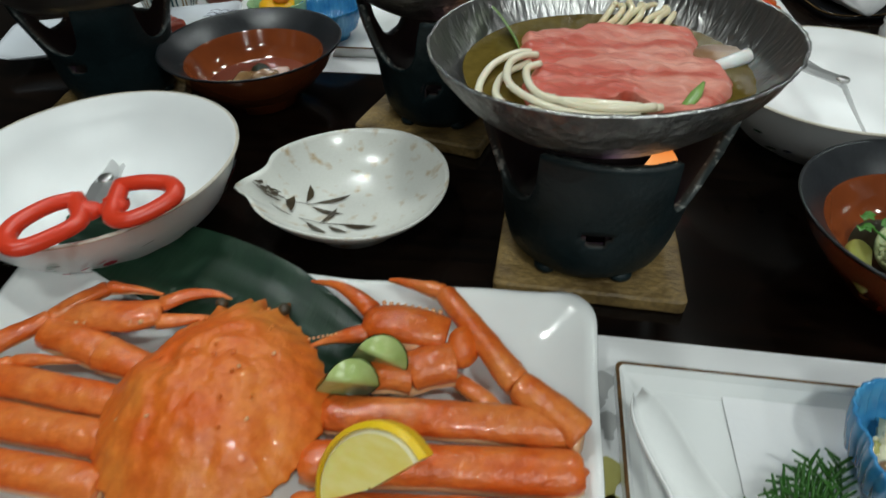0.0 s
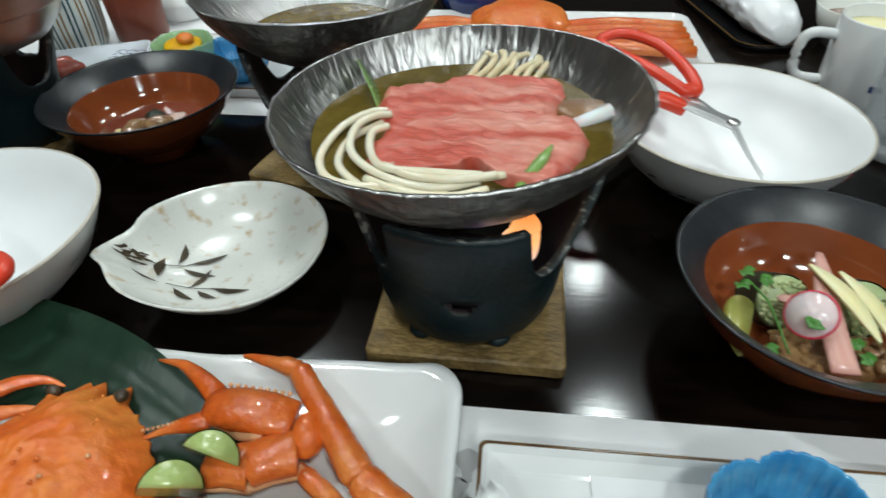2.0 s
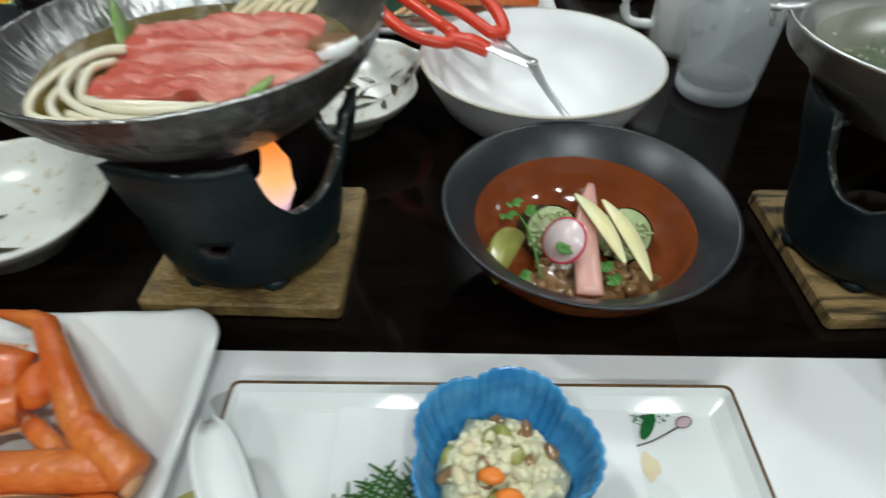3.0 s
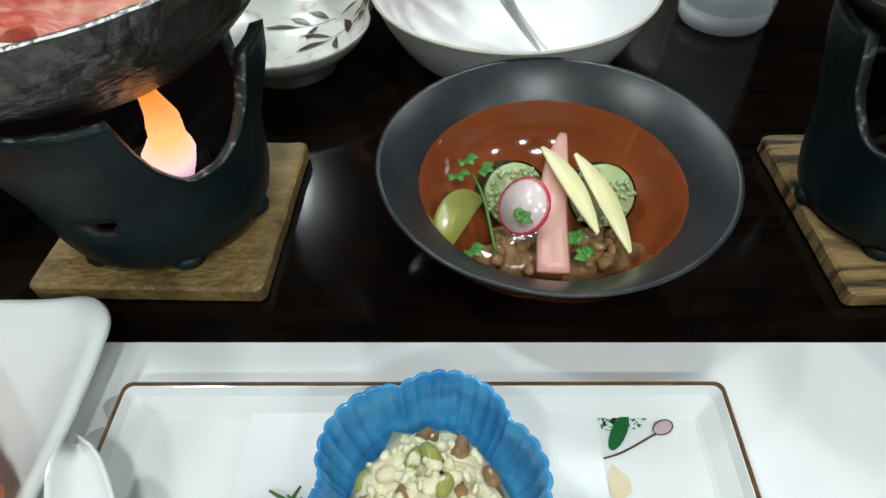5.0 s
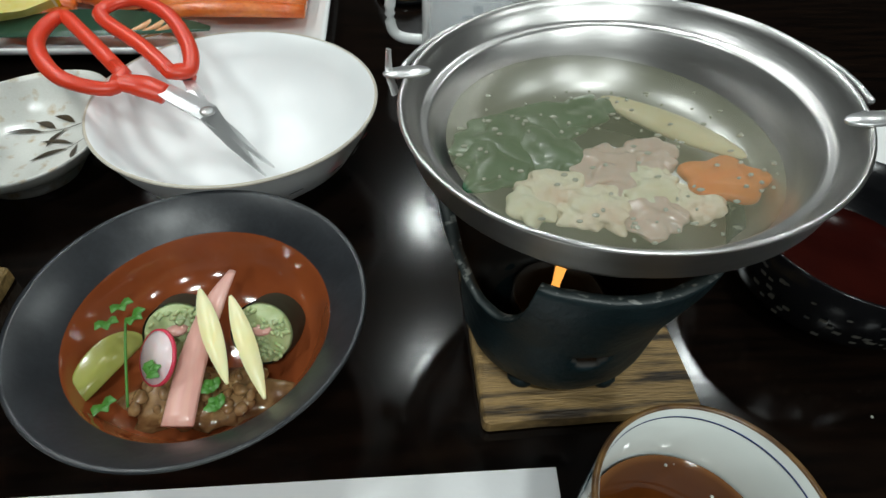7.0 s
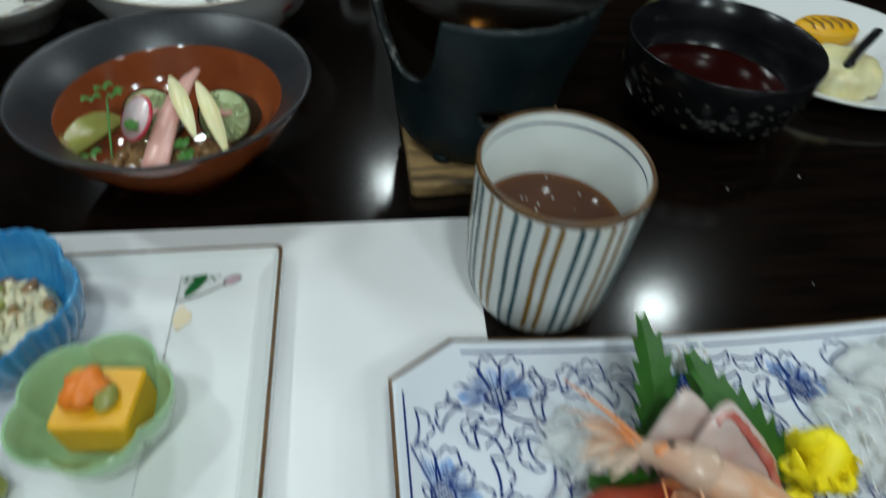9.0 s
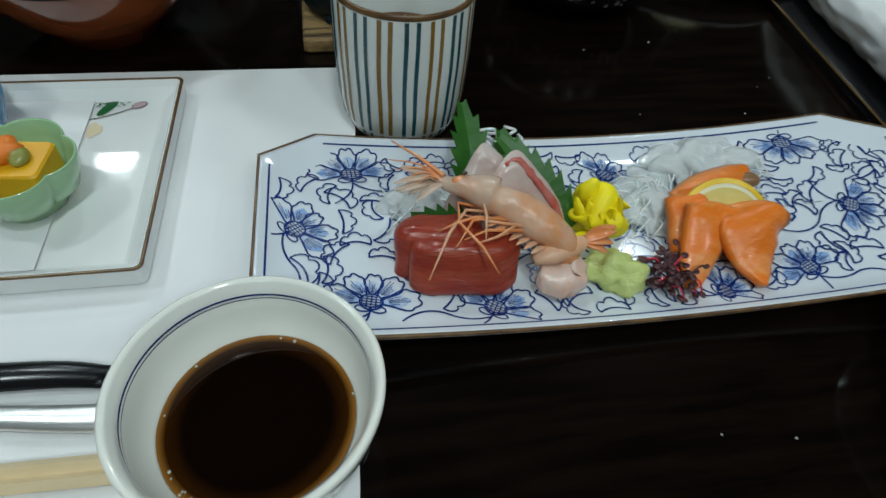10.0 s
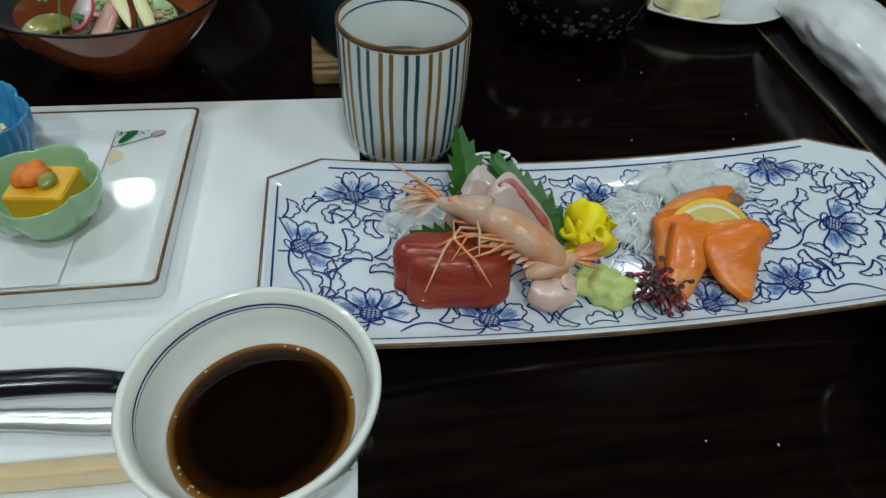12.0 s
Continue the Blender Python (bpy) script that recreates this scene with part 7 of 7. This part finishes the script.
for gx, gy, gs, cnt, nm in ((0.575, -0.108, 0.026, 170, "radish_shreds"), (0.532, -0.135, 0.022, 110, "radish_shreds"), (0.400, -0.128, 0.018, 40, "radish_shreds")):
    bm = bmesh.new()
    for k in range(cnt):
        a, r = rnd.uniform(0, 6.28), gs * rnd.random() ** 0.6
        x, y = gx + r * math.cos(a), gy + r * math.sin(a) * 0.7
        t = rnd.uniform(0, 6.28)
        L = rnd.uniform(0.010, 0.024)
        z0 = 0.0085 + plate_rise(x) + rnd.uniform(0, 0.009) * (1 - r / gs)
        pts = [(x, y, z0), (x + L * 0.5 * math.cos(t), y + L * 0.5 * math.sin(t), z0 + rnd.uniform(0.001, 0.007)), (x + L * math.cos(t + rnd.uniform(-.8, .8)), y + L * math.sin(t + rnd.uniform(-.8, .8)), z0)]
        pts = [(min(max(px, PX0 + 0.012), PX1 - 0.012), min(max(py, PY0 + 0.011), PY1 - 0.011), pz) for px, py, pz in pts]
        tube(pts, 0.00048, 5, steps=3, bm=bm)
    solo(nm, bm, M["daikon"], (gx, gy, PZ), "translucent white shredded radish under the fish", "radish", "radish shreds", kind="stuff")
for mx, my, ms in ((0.572, -0.110, (0.034, 0.020, 0.015)), (0.532, -0.134, (0.018, 0.026, 0.008)), (0.395, -0.130, (0.020, 0.016, 0.007))):
    solo("radish_mound", blob((mx, my, 0.009 + plate_rise(mx)), ms, 0.5, 110, 4, mx, floor_z=0.0068 + plate_rise(mx)), M["radish_mass"], (mx, my, PZ), "wet translucent mound of shredded radish", "radish", "radish mounds")
for k in range(6):
    a = radians(20 + 28 * k)
    p = Vector((0.444, -0.104, 0.022))
    q = p + Vector((0.014 * math.cos(a), 0.009 * math.sin(a), 0.010 + 0.004 * (k % 2)))
    e = q + Vector((0.010 * math.cos(a + 1.3), 0.006 * math.sin(a + 1.3), -0.001))
    solo("radish_curl", tube([tuple(p), tuple((p + q) / 2 + Vector((0, 0, 0.006))), tuple(q), tuple(e)], 0.0009, 6, steps=4), M["daikon"], tuple(p), "curled white radish thread behind the fish", "radish", "radish curls")

# cutlery at the mat's front
ck = thing("dark_chopsticks", (0.17, -0.208, 0.001), "black lacquered flat holder lying on the placemat", "chopsticks")
part("holder", tube([(0.090, -0.2085, 0.0055), (0.170, -0.2070, 0.0055), (0.225, -0.2085, 0.0055), (0.252, -0.2125, 0.0050)], [0.0066, 0.0074, 0.0068, 0.0054], 12, 0.45, steps=5), M["lacquer"], ck)
fk = thing("metal_fork", (0.18, -0.226, 0.001), "polished steel fork handle on the placemat", "fork")
part("fork_handle", tube([(0.120, -0.2245, 0.0042), (0.170, -0.2245, 0.0048), (0.205, -0.2258, 0.0058), (0.240, -0.2300, 0.0050), (0.275, -0.2330, 0.0050)], [0.0058, 0.0062, 0.0050, 0.0062, 0.0072], 12, 0.5, steps=5), M["chrome"], fk)
for q in (0, 1):
    solo("wooden_chopstick", tube([(0.085, -0.2455 - 0.0062 * q, 0.0042), (0.270, -0.2495 - 0.0064 * q, 0.0042)], [0.0028, 0.0033], 4), M["chopstick"], (0.17, -0.247, 0.001), "pale wooden disposable chopstick on the placemat", "chopsticks", "wooden chopsticks", smooth=False)

# ---------------------------------------------------------------- beyond and beside
SP = (0.567, 0.136, 0.0)
sbw = thing("soup_bowl", SP, "black lacquered soup bowl with silver flecks, half full", "bowl")
part("bowl_body", lathe(SP, [(0.001, 0.006), (0.030, 0.006), (0.031, 0.0), (0.036, 0.0), (0.037, 0.006), (0.055, 0.011), (0.0635, 0.022), (0.067, 0.040), (0.069, 0.060), (0.0685, 0.0612), (0.0668, 0.0605), (0.064, 0.040), (0.058, 0.022), (0.040, 0.013), (0.001, 0.015)], 80), M["lacquer"], sbw)
rnd = random.Random(55)
for k in range(70):
    a = rnd.uniform(-2.9, -0.3)
    z = rnd.uniform(0.020, 0.050)
    r = 0.0628 + (z - 0.022) * 0.19
    s = rnd.uniform(0.0009, 0.0024)
    c = Vector((SP[0] + (r + 0.0012) * math.cos(a), SP[1] + (r + 0.0012) * math.sin(a), z))
    side, upv = Vector((-math.sin(a), math.cos(a), 0)), Vector((math.cos(a) * 0.4, math.sin(a) * 0.4, 0.9))
    bm = bmesh.new()
    bm.faces.new([bm.verts.new(c + side * u + upv * v) for u, v in ((-s, -s), (s, -s), (s, s), (-s, s))])
    part("silver_fleck", bm, M["silver_fleck"], sbw)
solo("red_soup", disc((SP[0], SP[1], 0.026), 0.0590, 60), M["red_soup"], (SP[0], SP[1], 0.028), "dark red soup in the black bowl", "soup")

WP = (0.722, 0.212, 0.0)
wp = thing("round_plate", WP, "white round porcelain plate with small yellow dishes", "plate")
part("plate_body", lathe(WP, [(0.001, 0.003), (0.050, 0.003), (0.052, 0.0), (0.058, 0.0), (0.062, 0.005), (0.090, 0.010), (0.104, 0.0155), (0.1045, 0.0170), (0.102, 0.0165), (0.086, 0.0120), (0.060, 0.0085), (0.001, 0.0080)], 90), M["tray_white"], wp)
cu = thing("custard_pudding", (0.694, 0.158, 0.0095), "yellow fluted custard pudding with brown base on the plate", "pudding")


def flute(a, r, z):
    return 1 + 0.10 * (abs(math.cos(4 * a)) - 0.5)


part("brown_base", lathe((0.694, 0.158, 0.0095), [(0.001, 0.0), (0.031, 0.0), (0.032, 0.002), (0.0315, 0.004)], 80, flute, cap1=False), M["brown_food"], cu)
part("pudding_body", lathe((0.694, 0.158, 0.0095), [(0.0312, 0.004), (0.030, 0.014), (0.026, 0.021), (0.016, 0.023), (0.001, 0.023)], 80, flute, cap0=False), M["petal"], cu)
om = thing("rolled_omelette", (0.728, 0.230, 0.010), "yellow omelette with brown patterned top on the plate", "omelette")
part("omelette_body", slab([(0.728 + 0.030 * math.cos(t), 0.232 + 0.020 * math.sin(t)) for t in [2 * math.pi * k / 26 for k in range(26)]], 0.0095, 0.024, 0.003), M["yellow"], om)
for k in range(5):
    part("brown_mark", ribbon([(0.708 + 0.009 * k, 0.222, 0.0246), (0.712 + 0.009 * k, 0.232, 0.0248), (0.708 + 0.009 * k, 0.242, 0.0246)], 0.0022), M["brown_food"], om)
solo("dark_spoon", tube([(0.640, 0.100, 0.060), (0.690, 0.148, 0.044), (0.760, 0.210, 0.028)], [0.0035, 0.0040, 0.0045], 10, 0.6, steps=4), M["lacquer"], (0.69, 0.148, 0.03), "black lacquered spoon resting on bowl and plate", "spoon")
solo("green_pepper", blob((0.585, 0.262, 0.016), (0.032, 0.017, 0.016), 0.12, 40, 3, 1, turn=0.3, floor_z=0.0), M["pickle"], (0.585, 0.262, 0.0), "yellow-green citrus half behind the soup bowl", "citrus")


def towel_roll(name, p, q, r, label, tray_label):
    """A damp towel in a clear wrapper on a slim dark tray with a gold edge."""
    p, q = Vector(p), Vector(q)
    d = (q - p).normalized()
    s = Vector((-d.y, d.x, 0))
    L = (q - p).length
    tr = thing("towel_tray", (p + q) / 2 * 1.0, tray_label, "tray", "towel trays")
    tr.location.z = 0.0
    out = [tuple((p + d * (L / 2) + d * (x) + s * (y)).xy) for x, y in rounded_rect(0, 0, L * 0.96, r * 2.7, r * 0.9, 8)]
    part("tray_body", slab(out, 0.0, 0.007, 0.002), M["lacquer"], tr)
    part("gold_edge", ribbon([(x, y, 0.0075) for x, y in out + out[:1]], 0.0022), M["gold"], tr, "dull gold edge")
    rings = []
    for i in range(61):
        t = i / 60
        k = min(1, math.sin(math.pi * min(1, t * 1.02 + 0.0)) ** 0.35 + 0.12)
        c = p + d * (L * t) + Vector((0, 0, 0.0085 + r * 0.72 * k))
        ring = []
        for j in range(48):
            a = 2 * math.pi * j / 48
            w = 1 + 0.10 * noise.noise(Vector((t * 3, math.cos(a) * 1.4, math.sin(a) * 1.4))) + 0.16 * abs(noise.noise(Vector((t * 7, math.cos(a) * 3.4 + t * 4, math.sin(a) * 3.4)))) + 0.022 * noise.noise(Vector((t * 34, math.cos(a) * 9, math.sin(a) * 9)))
            ring.append(c + s * (r * 1.05 * k * w * math.cos(a)) + Vector((0, 0, r * 0.70 * k * w * math.sin(a))))
        rings.append(ring)
    solo(name, loft(rings, True, True, True), M["towel"], tuple(p), label, "towel", "rolled towels")


towel_roll("rolled_towel", (0.770, -0.170, 0), (0.800, 0.155, 0), 0.034, "white damp towel in clear wrapper on a dark tray", "slim black tray with gold edge under the towel")
towel_roll("rolled_towel", (0.330, 0.560, 0), (0.285, 0.800, 0), 0.033, "white rolled damp towel across the table", "slim black tray with gold edge under the far towel")

GD = (0.655, -0.285, 0.0)
gd = thing("grey_dish", GD, "grey-green glazed dish with tan speckles", "dish")
part("dish_body", lathe(GD, [(0.001, 0.003), (0.036, 0.003), (0.037, 0.0), (0.042, 0.0), (0.050, 0.012), (0.062, 0.030), (0.0625, 0.032), (0.060, 0.0315), (0.048, 0.015), (0.001, 0.009)], 72), M["grey_glaze"], gd)
rnd = random.Random(6)
for k in range(40):
    a, z = rnd.uniform(1.6, 4.2), rnd.uniform(0.022, 0.031)
    r = 0.050 + (z - 0.012) * 0.667 + 0.0008
    part("tan_speck", blob((GD[0] + r * math.cos(a), GD[1] + r * math.sin(a), z), (0.0012, 0.0012, 0.0010), 0.2, 200, 1, k), M["rim_cream"], gd)

GL = (0.3600, 0.3380, 0.0)
gl = thing("water_glass", GL, "clear drinking glass of water with thick base", "glass")
part("glass_body", lathe(GL, [(0.001, 0.0), (0.033, 0.0), (0.0355, 0.004), (0.037, 0.03), (0.0405, 0.118), (0.0400, 0.1192), (0.0390, 0.118), (0.0352, 0.030), (0.0338, 0.016), (0.001, 0.014)], 64), M["glass"], gl)
part("thick_base", lathe(GL, [(0.001, 0.0006), (0.0326, 0.0006), (0.0346, 0.005), (0.0344, 0.0125), (0.001, 0.0132)], 64), M["glass_base"], gl, "thick clear base, whitened in colour to look lit")
part("water", lathe(GL, [(0.001, 0.0143), (0.0335, 0.0163), (0.0349, 0.030), (0.0378, 0.095), (0.001, 0.095)], 64), M["water"], gl, "clear water")

MG = (0.362, 0.435, 0.0)
mg = thing("white_mug", MG, "white mug with blue printed marks and square handle", "mug")
part("mug_body", lathe(MG, [(0.001, 0.002), (0.034, 0.002), (0.036, 0.0), (0.038, 0.001), (0.0405, 0.010), (0.0410, 0.086), (0.0400, 0.0875), (0.0385, 0.086), (0.0378, 0.012), (0.001, 0.006)], 64), M["porcelain"], mg)
part("handle", tube([(MG[0] - 0.039, MG[1] + 0.004, 0.068), (MG[0] - 0.060, MG[1] + 0.006, 0.069), (MG[0] - 0.069, MG[1] + 0.007, 0.060), (MG[0] - 0.069, MG[1] + 0.007, 0.034), (MG[0] - 0.060, MG[1] + 0.006, 0.024), (MG[0] - 0.039, MG[1] + 0.004, 0.022)], 0.0052, 10, steps=4), M["porcelain"], mg)
for z, a0, w in ((0.060, -1.62, 0.32), (0.028, -1.75, 0.30), (0.068, -1.45, 0.2), (0.035, -1.40, 0.14)):
    bm = bmesh.new()
    rows = [[bm.verts.new((MG[0] + 0.0416 * math.cos(a0 + u), MG[1] + 0.0416 * math.sin(a0 + u), z + e)) for u in [w * (k / 6 - 0.5) for k in range(7)]] for e in (0, 0.0065)]
    grid_faces(bm, rows, False)
    part("blue_bar", bm, M["cobalt"], mg, "blue printed bar")
solo("mug_drink", disc((MG[0], MG[1], 0.074), 0.0378, 40), M["petal"], (MG[0], MG[1], 0.074), "pale yellow drink in the white mug", "drink")
CB = (0.420, 0.590, 0.0)
cb = thing("cream_bowl", CB, "small cream bowl with brown sauce across the table", "bowl")
part("bowl_body", lathe(CB, [(0.001, 0.003), (0.026, 0.003), (0.027, 0), (0.032, 0), (0.046, 0.026), (0.052, 0.046), (0.051, 0.0472), (0.049, 0.046), (0.042, 0.026), (0.001, 0.010)], 64), M["cup_in"], cb)
solo("brown_sauce", disc((CB[0], CB[1], 0.030), 0.0425, 40), M["soy_edge"], (CB[0], CB[1], 0.03), "brown sauce in the small cream bowl", "sauce")

# crab plate across the table
far_start = set(scene.objects)
c2 = thing("crab_plate", (0.08, 0.58, 0.0), "white rectangular porcelain plate of crab legs across the table", "plate")
part("plate_body", loft([[(x, y, z) for x, y in rounded_rect(0.075, 0.575, 0.37 - 2 * i, 0.21 - 2 * i, 0.02, 6)] for i, z in ((0.03, 0.001), (0.004, 0.014), (0.0, 0.020), (0.002, 0.0215), (0.006, 0.020), (0.022, 0.010), (0.045, 0.008))], True, True, True), M["porcelain"], c2)
solo("bamboo_leaf", blade((-0.075, 0.500, 0.020), (0.150, 0.505, 0.0225), 0.055, 0.0006, 0.003, 20), M["bamboo"], (0.0, 0.50, 0.012), "dark green bamboo leaf under the far crab", "leaf")
k2 = thing("boiled_crab", (0.08, 0.59, 0.009), "boiled orange snow crab lying on the far plate", "crab")
part("carapace", blob((0.045, 0.612, 0.028), (0.062, 0.055, 0.024), 0.10, 45, 4), M["crab"], k2)
for k in range(5):
    y = 0.530 + 0.019 * k
    part("leg", tube([(0.090, y + 0.006, 0.026), (0.160, y + 0.002, 0.031), (0.238, y, 0.029)], [0.0075, 0.0100, 0.0085], 12, 0.75, steps=4), M["crab_leg"], k2)
    part("leg", tube([(0.010, y + 0.006, 0.024), (-0.040, y + 0.004, 0.030), (-0.092, y, 0.028)], [0.0070, 0.0095, 0.0080], 12, 0.75, steps=4), M["crab_leg"], k2)
for k in range(3):
    part("claw_finger", tube([(0.095 + 0.012 * k, 0.520, 0.024), (0.085 + 0.012 * k, 0.500, 0.025), (0.068 + 0.012 * k, 0.486, 0.024)], [0.004, 0.003, 0.0006], 8, steps=4), M["crab_pale"], k2)
wedge((-0.020, 0.520, 0.030), 0.032, radians(20), radians(180), radians(30), radians(15), "lemon_wedge", "lemon wedge beside the far crab", M["lemon_skin"], M["lemon_pith"], M["lemon"], "lemon", 0.014)
for ob in set(scene.objects) - far_start:
    if ob.parent is None:
        ob.location += Vector((-0.030, -0.044, 0))
lobed_cup((-0.045, 0.672, 0.0), "deep indigo blue glazed bowl across the table", 0.052, 0.040, 6, M["indigo"], 0.03, name="indigo_bowl", group="indigo bowls")

# the opposite place setting
om_t = thing("paper_placemat", (-0.40, 0.52, 0), "white paper placemat of the opposite seat", "placemat")
part("sheet", loft([[(-0.64, 0.366, z), (-0.195, 0.366, z), (-0.190, 0.72, z), (-0.64, 0.72, z)] for z in (0.0002, 0.0008)], True, True, True), M["paper"], om_t, smooth=False)
t2 = thing("square_plate", (-0.32, 0.475, 0.001), "white rectangular porcelain plate of the opposite seat", "plate")
part("plate_body", loft(rect_rings(-0.325, 0.478, 0.25, 0.155, ((0.004, 0.001, 0.004), (0.0, 0.013, 0.004), (0.002, 0.0138, 0.004), (0.011, 0.0052, 0.004), (0.013, 0.0042, 0.004))), True, True, True), M["tray_white"], t2, smooth=False)
part("rim_line", loft(rect_rings(-0.325, 0.478, 0.25, 0.155, ((-0.0003, 0.0131, 0.004), (0.0004, 0.0142, 0.004), (0.0022, 0.0140, 0.004))), True), M["brown_line"], t2, smooth=False)
lobed_cup((-0.362, 0.450, 0.0045), "pale green celadon bowl of the opposite seat", 0.0330, 0.042, 5, M["green_glaze"], 0.12)
solo("custard_block", blob((-0.362, 0.450, 0.040), (0.022, 0.020, 0.008), 0.2, 60, 3), M["yellow"], (-0.362, 0.45, 0.034), "yellow custard in the far green bowl", "custard")
solo("carrot_flower", blob((-0.356, 0.446, 0.050), (0.010, 0.009, 0.006), 0.2, 90, 3), M["carrot"], (-0.356, 0.446, 0.045), "orange carrot garnish on the far custard", "carrot")
lobed_cup((-0.302, 0.452, 0.0045), "small turquoise-blue fluted bowl of the opposite seat", 0.036, 0.036, 5, M["blue_glaze"], 0.08, True)
striped_cup((-0.553, 0.535, 0.0008), "white tea cup with dark painted stripes across the table", 0.039, 0.086)
rc = (-0.487, 0.575, 0.0008)
solo("red_cup", lathe(rc, [(0.001, 0.0), (0.030, 0.0), (0.033, 0.004), (0.036, 0.095), (0.0345, 0.096), (0.0335, 0.094), (0.030, 0.010), (0.001, 0.008)], 56), M["red_cup"], rc, "red-brown ceramic cup across the table", "cup")
sp2 = thing("sashimi_plate", (-0.53, 0.43, 0.0), "blue-and-white porcelain plate of sashimi across the table", "plate")
part("plate_body", loft([[(-0.545 + x * 0.93 - y * 0.36, 0.418 + x * 0.36 + y * 0.93, z + 0.012 * (x / 0.13) ** 2) for x, y in rounded_rect(0, 0, 0.27 - 2 * i, 0.115 - 2 * i, 0.02, 3)] for i, z in ((0.02, 0.001), (0.0, 0.009), (0.001, 0.0105), (0.004, 0.009), (0.014, 0.006), (0.03, 0.0055))], True, True, True), M["plate_glaze"], sp2)
for k in range(9):
    x, y = -0.462 + 0.012 * (k % 3), 0.452 + 0.010 * (k // 3)
    part("painted_scroll", ribbon(spline([(x, y, 0.0225), (x + 0.005, y + 0.006, 0.0225), (x + 0.012, y + 0.002, 0.0230)], 4), 0.0014), M["cobalt"], sp2)
for k in range(3):
    solo("tuna_slice", tuna_block(-0.492 + 0.012 * k, 0.412 - 0.008 * k, 0.034, 0.018, 0.028, 0.9, 0.009, -0.2), M["tuna"], (-0.49, 0.41, 0.009), "dark red raw tuna slice on the far plate", "tuna", "far tuna slices")
bm = bmesh.new()
rnd = random.Random(2)
for k in range(60):
    x, y, t = -0.470 + rnd.uniform(-0.03, 0.03), 0.398 + rnd.uniform(-0.015, 0.015), rnd.uniform(0, 6.28)
    tube([(x, y, 0.012), (x + 0.007 * math.cos(t), y + 0.007 * math.sin(t), 0.020), (x + 0.015 * math.cos(t), y + 0.015 * math.sin(t), 0.013)], 0.0008, 5, steps=3, bm=bm)
solo("radish_shreds", bm, M["daikon"], (-0.47, 0.398, 0.01), "white shredded radish on the far plate", "radish", "radish shreds", kind="stuff")
lc = (-0.470, 0.665, 0.0008)
solo("lidded_dish", lathe(lc, [(0.001, 0.0), (0.038, 0.0), (0.040, 0.004), (0.046, 0.020), (0.046, 0.026), (0.030, 0.034), (0.012, 0.037), (0.012, 0.043), (0.001, 0.044)], 56), M["porcelain"], lc, "white lidded dish on the opposite placemat", "dish")

# ---------------------------------------------------------------- droplets on the lacquer
rnd = random.Random(90)
for k in range(26):
    x, y = rnd.uniform(0.44, 0.70), rnd.uniform(-0.34, 0.06)
    if PX0 - 0.01 < x < PX1 + 0.01 and PY0 - 0.01 < y < PY1 + 0.01:
        continue
    s = rnd.uniform(0.0004, 0.0011)
    solo("water_drop", blob((x, y, 0.0003), (s, s, s * 0.5), 0.0, 50, 1), M["glint"], (x, y, 0), "tiny clear water drop on the table", "water drop", "table drops")
